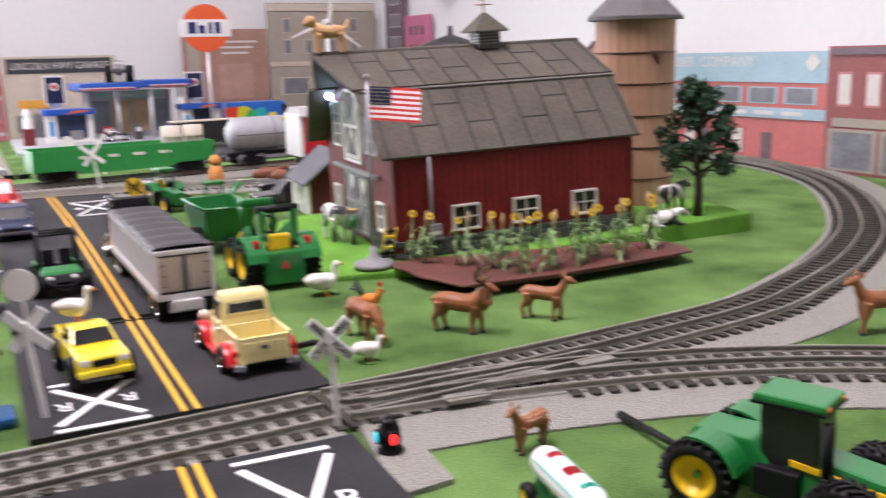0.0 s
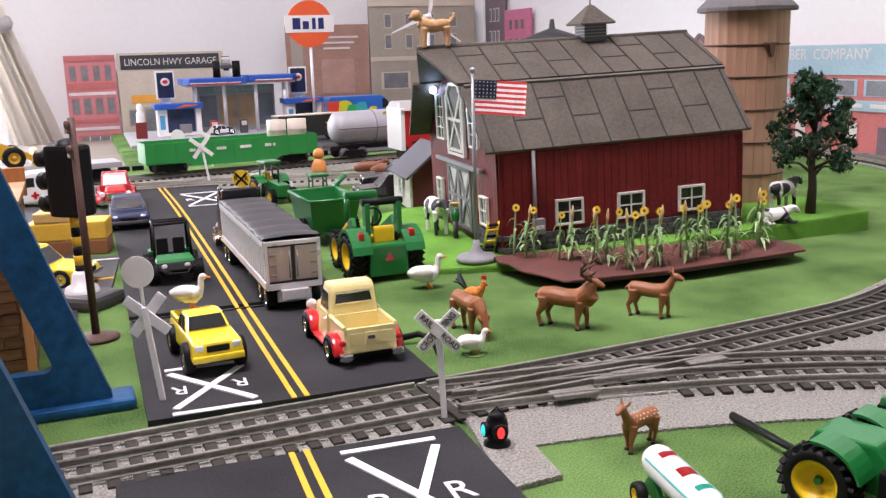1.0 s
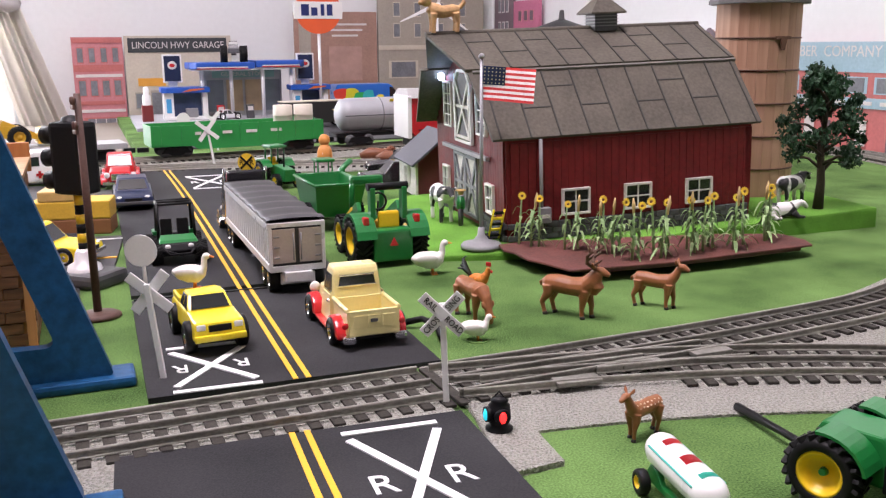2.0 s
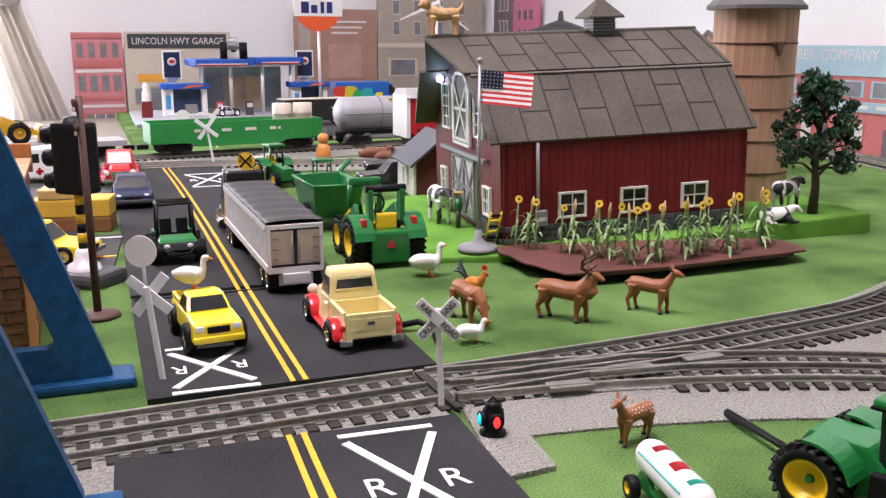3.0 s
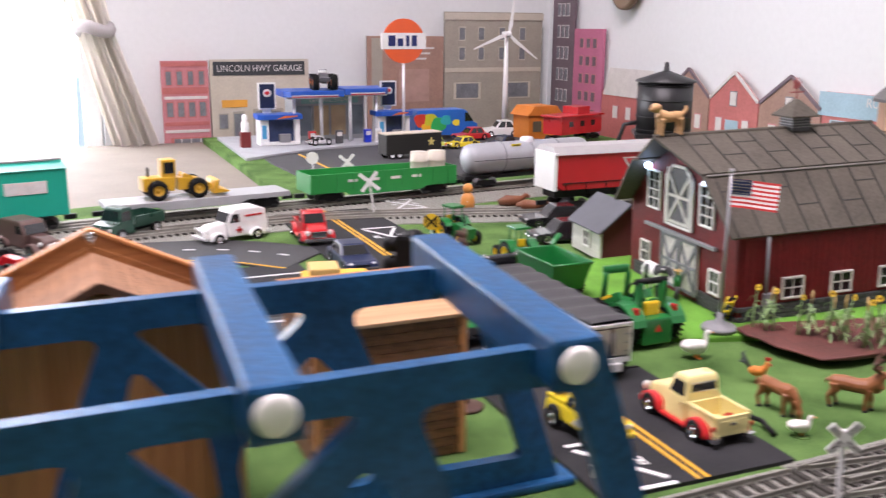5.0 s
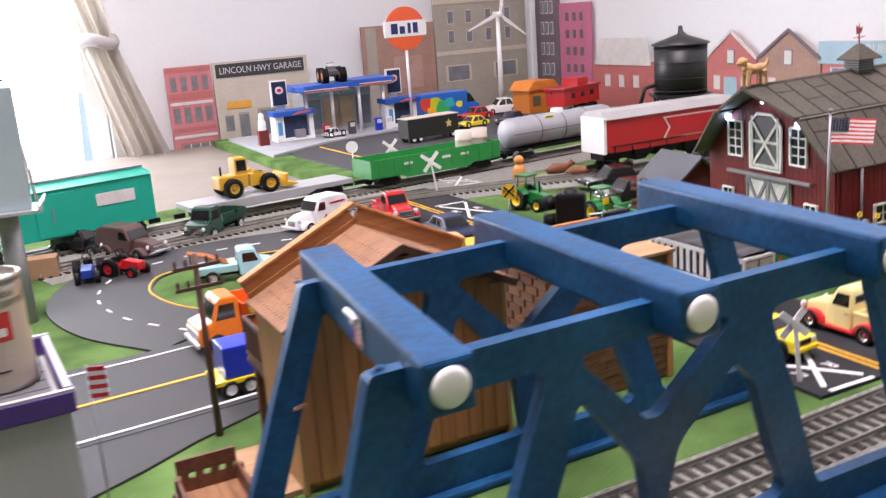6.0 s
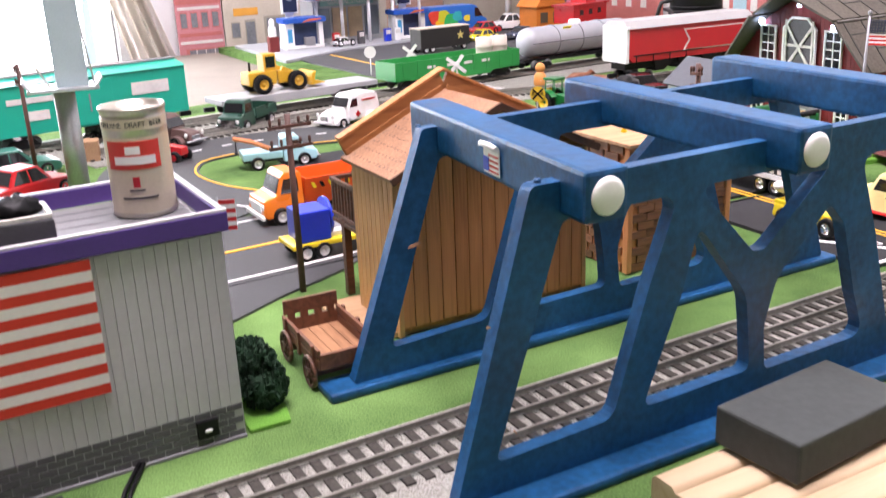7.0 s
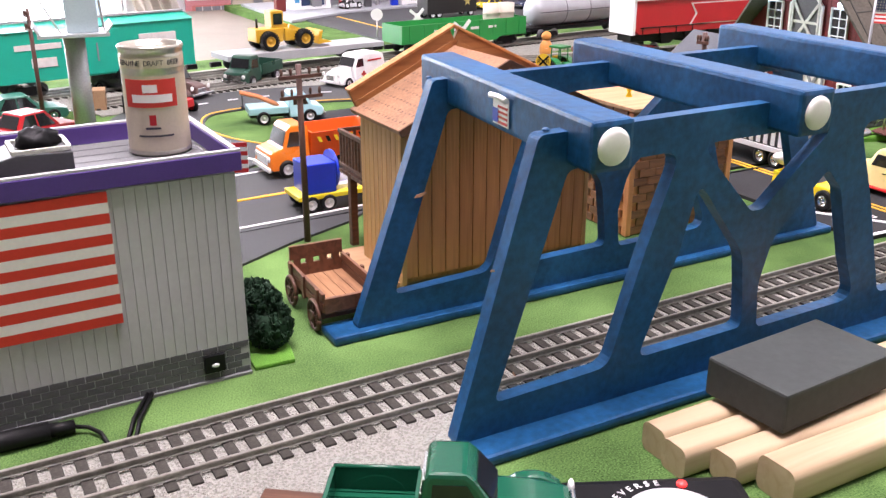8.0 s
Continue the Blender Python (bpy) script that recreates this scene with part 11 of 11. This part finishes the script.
def loader(m, label, blade=True):
    ob = thing("wheel_loader", m, label, "loader", "yellow machines")
    YC = mat("machine_yellow", (0.55, 0.32, 0.02), 0.4, var=0.1)
    bm = bmesh.new()
    bm_cab(bm, [(-0.034, 0.009), (-0.004, 0.008), (-0.002, 0.022), (-0.034, 0.022)], 0.0110, 0.0100, bev=0.0012)
    bm_cab(bm, [(0.000, 0.008), (0.022, 0.009), (0.022, 0.019), (0.000, 0.021)], 0.0085, 0.0080, bev=0.0010)
    part("body", bm, YC, ob)
    bm = bmesh.new()
    bm_box(bm, (-0.008, 0, 0.0300), (0.014, 0.016, 0.0180), bev=0.0012)
    c = part("cab", bm, YC, ob)
    for s in (-1, 1):
        bm = bmesh.new()
        bm_box(bm, (-0.008, s * 0.0081, 0.0310), (0.010, 0.0006, 0.011))
        part("window_pane", bm, GLASS_DARK, c)
        for x in (-0.021, 0.019):
            wheel(ob, x, s * 0.0135, 0.0100, 0.0080, YC, tread=True, hub=0.5)
        bm = bmesh.new()
        bm_side(bm, [(0.004, 0.021), (0.006, 0.025), (0.034, 0.012), (0.036, 0.006), (0.032, 0.007)], min(s * 0.0050, s * 0.0075), max(s * 0.0050, s * 0.0075))
        part("arm", bm, YC, ob)
    bm = bmesh.new()
    bm_side(bm, [(0.034, 0.003), (0.050, 0.004), (0.050, 0.005), (0.038, 0.008), (0.040, 0.017), (0.036, 0.016)], -0.0160, 0.0160, bev=0.0004)
    part("bucket", bm, YC, ob)
    bm = bmesh.new()
    bm_cyl(bm, (-0.026, 0.004, 0.022), (-0.026, 0.004, 0.031), 0.0012, n=8)
    part("exhaust_pipe", bm, BLACK, ob)
    return ob


iF = near_on(FAR_PATH, *L2(0.000, 1.195))
m_flat = on_path(FAR_PATH, iF)
flat_car(m_flat, "grey toy flat car carrying a yellow loader", 0.228, drop=False)
loader(m_flat @ pose(-0.026, 0, 0.0205) @ Matrix.Scale(1.24, 4), "yellow toy wheel loader on a flat car")
iG = near_on(FAR_PATH, *L2(0.248, 1.222))
gondola(on_path(FAR_PATH, iG), "bright green toy gondola with two cream drums", 0.220)
iT = near_on(FAR_PATH, *L2(0.500, 1.255))
tank_car(on_path(FAR_PATH, iT), "silver toy tank car on the back line", 0.235)
iD = near_on(FAR_PATH, *L2(-0.272, 1.147))
m_d = on_path(FAR_PATH, iD)
box_car(m_d, "teal green toy box car on the back line", mat("teal_car", (0.010, 0.36, 0.25), 0.35, var=0.06), 0.225)

# red covered hopper with white end on the second line
hp = rail_car(pose(0, 0, 0), "red toy covered hopper with white end and a plain pale mark", 0.230)
hp.matrix_world = R30 @ pose(0.533, 1.054, BED_Z + 0.0062, 0, 0, 0)
RB = mat("hopper_red", (0.47, 0.012, 0.022), 0.35, var=0.08)
bm = bmesh.new()
bm_side(bm, [(-0.106, 0.0270), (0.106, 0.0270), (0.115, 0.0340), (0.115, 0.0735), (-0.115, 0.0735), (-0.115, 0.0340)], -0.0255, 0.0255, bev=0.0010)
bd = part("body", bm, RB, hp)
bm = bmesh.new()
bm_box(bm, (-0.1155, 0, 0.0510), (0.0050, 0.0520, 0.0490), bev=0.0006)
part("end", bm, WHITE, hp, "white end panel")
bm = bmesh.new()
bm_box(bm, (0, 0, 0.0215), (0.222, 0.030, 0.0110), bev=0.001)
for x in (-0.045, 0.0, 0.045):
    bm_cab(bm, [(x - 0.008, 0.0100), (x + 0.008, 0.0100), (x + 0.020, 0.0280), (x - 0.020, 0.0280)], 0.0120, 0.0220, bev=0.0005)
part("underframe", bm, BLACK, hp, "black underframe with hopper chutes")
bm = bmesh.new()
bm_cab(bm, [(-0.118, 0.0725), (0.118, 0.0725), (0.116, 0.0825), (-0.116, 0.0825)], 0.0285, 0.0170, bev=0.0010)
part("roof", bm, mat("hopper_roof", (0.36, 0.35, 0.345), 0.6, var=0.12), hp, "pale grey roof")
bm = bmesh.new()
bm_side(bm, [(-0.016, 0.036), (0.100, 0.036), (0.092, 0.051), (0.100, 0.066), (-0.016, 0.066), (-0.006, 0.051)], -0.0264, -0.0256)
part("plain_mark", bm, PRINT_PALE, bd, "plain pale bow-shaped mark")
bm = bmesh.new()
bm_side(bm, [(-0.0125, 0.0375), (0.0965, 0.0375), (0.089, 0.051), (0.0965, 0.0645), (-0.0125, 0.0645), (-0.003, 0.051)], -0.0270, -0.0262)
part("plain_mark", bm, RB, bd)
bm = bmesh.new()
for x in (-0.10, -0.07, -0.04, -0.01):
    bm_cyl(bm, (x, -0.0262, 0.024), (x, -0.0262, 0.036), 0.0007, n=6)
bm_cyl(bm, (-0.105, -0.0262, 0.036), (0.02, -0.0262, 0.036), 0.0007, n=6)
part("handrail", bm, BLACK, hp)

# caboose and orange shed by the wall
cb = rail_car(R30 @ pose(0.838, 1.690, 0.008, 0, 0, 20) @ Matrix.Diagonal((1, 1, 0.84, 1)), "red toy caboose by the back wall", 0.130, "caboose")
bm = bmesh.new()
bm_box(bm, (0, 0, 0.0380), (0.130, 0.050, 0.042), bev=0.001)
part("body", bm, RED, cb)
bm = bmesh.new()
bm_box(bm, (0, 0, 0.0610), (0.142, 0.056, 0.005), bev=0.001)
part("roof", bm, RED, cb)
bm = bmesh.new()
bm_box(bm, (0.01, 0, 0.0720), (0.040, 0.040, 0.020), bev=0.001)
part("cupola", bm, RED, cb)
for x in (-0.035, 0.0, 0.035):
    bm = bmesh.new()
    bm_box(bm, (x, -0.0252, 0.042), (0.013, 0.001, 0.013))
    part("window_pane", bm, GLASS_DARK, cb)
og = thing("orange_stand", R30 @ pose(0.812, 1.800, 0.0, 0, 0, 10) @ Matrix.Diagonal((1, 1, 0.86, 1)), "orange toy kiosk building by the back wall", "kiosk")
OG = mat("kiosk_orange", (0.62, 0.20, 0.03), 0.5, var=0.15)
bm = bmesh.new()
bm_box(bm, (0, 0, 0.030), (0.085, 0.055, 0.060), bev=0.001)
part("wall", bm, OG, og)
bm = bmesh.new()
bm_side(bm, [(-0.048, 0.060), (0.048, 0.060), (0.030, 0.082), (-0.030, 0.082)], -0.032, 0.032)
part("roof", bm, OG, og)
for x in (-0.02, 0.02):
    bm = bmesh.new()
    bm_box(bm, (x, -0.0282, 0.032), (0.022, 0.001, 0.026))
    part("window_pane", bm, mat("kiosk_dark", (0.12, 0.10, 0.07), 0.4), og)

# vehicles by the station
RAINBOW = thing("box_van", R30 @ pose(0.612, 1.850, 0.002, 0, 0, 2), "blue toy box van with rainbow splashes by the station", "van")
bm = bmesh.new()
bm_side(bm, [(-0.072, 0.008), (0.072, 0.008), (0.072, 0.030), (0.060, 0.036), (0.046, 0.058), (0.038, 0.062), (-0.068, 0.062), (-0.072, 0.058)], -0.024, 0.024, bev=0.002)
part("body", bm, mat("van_blue", (0.015, 0.13, 0.50), 0.3, var=0.1, coat=0.3), RAINBOW)
for n_, (x, z, r, c) in enumerate(((-0.060, 0.040, 0.017, (0.60, 0.05, 0.03)), (-0.050, 0.024, 0.012, (0.75, 0.42, 0.02)), (-0.040, 0.042, 0.015, (0.55, 0.55, 0.03)), (-0.022, 0.032, 0.017, (0.03, 0.40, 0.10)), (-0.004, 0.040, 0.012, (0.03, 0.40, 0.42)), (0.020, 0.034, 0.008, (0.75, 0.65, 0.05)))):
    bm = bmesh.new()
    bm_prism(bm, [(r * math.cos(a) * (1 + 0.18 * math.sin(3 * a + n_)), r * math.sin(a) * (1 + 0.18 * math.cos(2 * a))) for a in [2 * math.pi * q / 16 for q in range(16)]], 0.0, 0.0006 + 0.0001 * n_, Matrix.Translation((x, -0.0238, z)) @ UP)
    part("colour_splash", bm, mat("splash", c, 0.35, var=0.1), RAINBOW)
pane(RAINBOW, [(0.061, -0.0245, 0.036), (0.040, -0.0245, 0.036), (0.040, -0.0245, 0.055), (0.048, -0.0245, 0.054)])
for x in (-0.044, 0.044):
    for s in (-1, 1):
        wheel(RAINBOW, x, s * 0.0210, 0.0100, 0.0070, SILVER)
car_rounded("car", R30 @ pose(0.655, 1.800, 0.002, 0, 0, 185), "red and white toy car by the station", 0.080, 0.036, 0.026, RED)
car_rounded("car", R30 @ pose(0.745, 1.840, 0.002, 0, 0, 170), "white toy estate car by the station", 0.085, 0.038, 0.034, WHITE)
car_rounded("car", R30 @ pose(0.585, 1.690, 0.002, 0, 0, 190), "yellow and black toy sports car by the station", 0.070, 0.033, 0.022, YELLOW)
car_rounded("car", R30 @ pose(0.525, 1.700, 0.002, 0, 0, 100), "yellow-green toy car near the kiosk", 0.066, 0.032, 0.024, mat("lime_paint", (0.50, 0.58, 0.06), 0.3, coat=0.3))
car_rounded("car", R30 @ pose(0.322, 1.790, 0.006, 0, 0, 10), "small silver toy car on the forecourt", 0.048, 0.024, 0.018, SILVER)
car_rounded("car", R30 @ pose(0.660, 1.660, 0.002, 0, 0, 200), "dark blue toy car by the station", 0.072, 0.033, 0.024, NAVY)
car_rounded("car", pose(-0.1700, 1.0500, 0.0, 0, 0, 200), "black toy police car behind the farm", 0.085, 0.036, 0.027, mat("police_black", (0.012, 0.012, 0.014), 0.2, coat=0.5))
car_rounded("car", pose(-0.1620, 0.9700, 0.0, 0, 0, 205), "black and white toy car behind the shed", 0.075, 0.034, 0.025, mat("car_black", (0.016, 0.016, 0.018), 0.2, coat=0.5))


def monster_truck(m, label):
    ob = thing("monster_truck", m, label, "monster truck")
    bm = bmesh.new()
    bm_cab(bm, [(-0.024, 0.018), (0.024, 0.018), (0.024, 0.026), (0.006, 0.028), (0.002, 0.036), (-0.010, 0.036), (-0.012, 0.028), (-0.024, 0.027)], 0.0120, 0.0090, bev=0.001)
    part("body", bm, mat("truck_grey", (0.10, 0.10, 0.11), 0.3), ob)
    bm = bmesh.new()
    bm_box(bm, (-0.004, 0, 0.0375), (0.014, 0.018, 0.0050), bev=0.0016)
    part("roof", bm, WHITE, ob, "pale roof")
    for x in (-0.019, 0.019):
        for s in (-1, 1):
            wheel(ob, x, s * 0.0200, 0.0165, 0.0140, ORANGE, tread=True, hub=0.42)
    bm = bmesh.new()
    bm_box(bm, (0, 0, 0.0155), (0.040, 0.010, 0.004))
    bm_tube(bm, [(-0.006, -0.007, 0.030), (-0.004, -0.007, 0.042), (-0.004, 0.007, 0.042), (-0.006, 0.007, 0.030)], 0.0010, 6)
    part("chassis", bm, DKGREY, ob)


monster_truck(R30 @ pose(0.345, 1.835, 0.1106, 0, 0, -97) @ Matrix.Scale(0.92, 4), "dark toy monster truck with orange rims on the canopy")

# box trailer with a plain star on the station road
at = thing("box_trailer", R30 @ pose(0.440, 1.600, 0.002, 0, 0, 8), "black toy box trailer with a plain pale star", "trailer")
bm = bmesh.new()
bm_box(bm, (0, 0, 0.026), (0.115, 0.034, 0.036), bev=0.001)
part("body", bm, mat("trailer_black", (0.02, 0.02, 0.018), 0.4), at)
bm = bmesh.new()
bm_box(bm, (0, 0, 0.0448), (0.117, 0.036, 0.0016))
part("roof", bm, PRINT_CREAM, at)
bm = bmesh.new()
star = []
for k in range(10):
    a, r = math.pi / 2 + k * math.pi / 5, (0.0085 if k % 2 == 0 else 0.0036)
    star.append((r * math.cos(a), 0.028 + r * math.sin(a)))
bm_side(bm, star, -0.0182, -0.0171, m=Matrix.Translation((0.035, 0, 0)))
part("star", bm, mat("star_yellow", (0.60, 0.50, 0.16), 0.5), at)
for x in (-0.045, -0.030, 0.045):
    for s in (-1, 1):
        wheel(at, x, s * 0.0140, 0.0072, 0.0060, SILVER)

# small orange-and-white jar shaped figure and reclining brown shapes behind the farm
b1, b2 = bmesh.new(), bmesh.new()
bm_lathe(b1, [(0.0, 0.0), (0.0080, 0.0), (0.0095, 0.008), (0.0085, 0.016), (0.0050, 0.022), (0.0, 0.023)], 18)
bm_ball(b1, (0, 0, 0.0275), 0.0072)
bm_ball(b2, (0, -0.0055, 0.010), 0.0060, (0.8, 0.6, 1.2))
multi("cat_figurine", [(b1, mat("cat_orange", (0.62, 0.26, 0.06), 0.5)), (b2, SIGN_W)], pose(-0.2880, 1.1380, 0), "small orange and white sitting figurine", "figurine", "toy animals")
for x, y, a in ((-0.232, 1.165, 20), (-0.205, 1.135, -15)):
    b1 = bmesh.new()
    bm_tube(b1, [(-0.018, 0, 0.006), (-0.006, 0, 0.0085), (0.008, 0, 0.0080), (0.016, 0, 0.0110), (0.021, 0, 0.0150)], [0.0035, 0.0075, 0.0070, 0.0038, 0.0030], 10)
    bm_tube(b1, [(0.019, 0, 0.0155), (0.026, 0, 0.0125)], [0.0034, 0.0020], 8)
    multi("horse_figurine", [(b1, mat("horse_brown", (0.20, 0.07, 0.03), 0.5, var=0.3))], pose(x, y, 0, 0, 0, a), "brown horse figurine lying on the turf", "figurine", "toy animals")


# ---- west corner of the table ----
def lawn_tractor(m, label, paint):
    ob = thing("toy_tractor", m, label, "tractor")
    bm = bmesh.new()
    bm_cab(bm, [(-0.012, 0.008), (0.026, 0.008), (0.026, 0.016), (0.006, 0.018), (0.002, 0.012), (-0.012, 0.013)], 0.0058, 0.0050, bev=0.0008)
    part("body", bm, paint, ob)
    for s in (-1, 1):
        wheel(ob, -0.006, s * 0.0115, 0.0100, 0.0070, paint, tread=True, hub=0.5)
        wheel(ob, 0.020, s * 0.0095, 0.0065, 0.0050, paint, hub=0.5)
    bm = bmesh.new()
    bm_box(bm, (-0.007, 0, 0.0170), (0.006, 0.009, 0.006), bev=0.001)
    part("seat", bm, BLACK, ob)
    bm = bmesh.new()
    bm_tube(bm, [(0.004, 0, 0.016), (-0.001, 0, 0.024)], 0.0008, 6)
    bm_tube(bm, [(-0.001 + 0.001 * math.cos(a), 0.0045 * math.cos(a), 0.0245 + 0.0035 * math.sin(a)) for a in [2 * math.pi * k / 12 for k in range(13)]], 0.0006, 6)
    part("steering_wheel", bm, BLACK, ob)


lawn_tractor(pose(-0.7330, 0.7300, 0, 0, 0, -70), "small blue toy tractor at the road's edge", mat("tractor_blue", (0.02, 0.05, 0.30), 0.3))
lawn_tractor(pose(-0.7020, 0.7400, 0, 0, 0, -20), "small red toy tractor at the road's edge", RED)
panel_truck("panel_truck", pose(-0.7900, 0.8500, 0, 0, 0, -20), "black old toy car behind the brown van", mat("old_black", (0.015, 0.015, 0.017), 0.25, coat=0.4), 0.080, 0.034, 0.030, category="car")
car_rounded("car", pose(-0.7850, 0.6100, 0.0, 0, 0, 60), "red and white toy car at the street corner", 0.080, 0.038, 0.030, RED)
car_rounded("car", pose(-0.8350, 0.6900, 0.0, 0, 0, 40), "dark green toy car at the street corner", 0.080, 0.036, 0.028, mat("bottle_green", (0.02, 0.10, 0.07), 0.3, coat=0.3))

bp = thing("birdhouse_post", pose(-0.7330, 0.6000, 0, 0, 0, 25), "blue-grey tower on a metal platform and pipe with bird shapes", "tower")
bm = bmesh.new()
bm_cyl(bm, (0, 0, 0), (0, 0, 0.098), 0.0090, n=24)
part("pipe", bm, mat("galvanised", (0.42, 0.44, 0.45), 0.4, metal=0.6, var=0.15), bp)
bm = bmesh.new()
bm_box(bm, (0, 0, 0.0995), (0.058, 0.042, 0.003), bev=0.0006)
for s in (-1, 1):
    bm_box(bm, (s * 0.029, 0, 0.1040), (0.0014, 0.042, 0.010), Matrix.Rotation(radians(35 * s), 3, "Y"))
part("platform", bm, mat("platform_metal", (0.55, 0.58, 0.60), 0.35, metal=0.6, var=0.1), bp)
bm = bmesh.new()
bm_box(bm, (0.008, 0, 0.1520), (0.026, 0.026, 0.102), bev=0.0010)
part("tower", bm, mat("tower_bluegrey", (0.34, 0.43, 0.45), 0.6, var=0.08), bp)
bm = bmesh.new()
for s in (-1, 1):
    bm_cyl(bm, (0.026, s * 0.012, 0.1010), (0.018, s * 0.006, 0.185), 0.0006, n=6)
bm_tube(bm, [(-0.010, -0.012, 0.101), (-0.024, -0.014, 0.130), (-0.028, -0.014, 0.150)], 0.0010, 6)
part("stay", bm, PRINT_PALE, bp)
for x, y, z in ((0.008, 0.0, 0.2030), (-0.016, 0.004, 0.2060)):
    b1 = bmesh.new()
    bm_tube(b1, [(-0.009, 0, 0.006), (-0.003, 0, 0.0055), (0.003, 0, 0.0065), (0.006, 0, 0.0095), (0.0085, 0, 0.0095)], [0.0008, 0.0028, 0.0026, 0.0016, 0.0007], 8)
    bm_cyl(b1, (0, 0, 0.005), (0, 0, -0.001 if x > 0 else -0.004), 0.0006, n=5)
    multi("bird_figurine", [(b1, mat("bird_dark", (0.05, 0.04, 0.04), 0.6))], pose(-0.7330, 0.6000, 0, 0, 0, 25) @ pose(x, y, z, 0, 0, 160), "small dark bird figurine on the tower", "figurine", "toy animals")
bm = bmesh.new()
bm_cyl(bm, (-0.016, 0.004, 0.2030), (0.0, 0.003, 0.2020), 0.0007, n=6)
part("perch", bm, DKGREY, bp)
bm = bmesh.new()
bm_box(bm, (0, 0, 0.011), (0.030, 0.022, 0.022), bev=0.0008)
single("cardboard_box", bm, mat("cardboard", (0.33, 0.20, 0.11), 0.8, var=0.12), pose(-0.7900, 0.7500, 0, 0, 0, 20), "small brown cardboard box by the street", "box")

# ---- room light: ceiling panel and window daylight ----
area_lamp("ceiling_panel", lay(-0.32, 0.36, 1.98), lay(-0.30, 0.42, 0), 1.05, 0.85, 81.0, (1.0, 0.866, 0.955))
area_lamp("window_daylight", lay(-0.46, WALL_V - 0.02, 0.38), lay(-0.2, 0.6, 0.05), 0.74, 0.90, 28.0, (0.94, 0.92, 1.0))
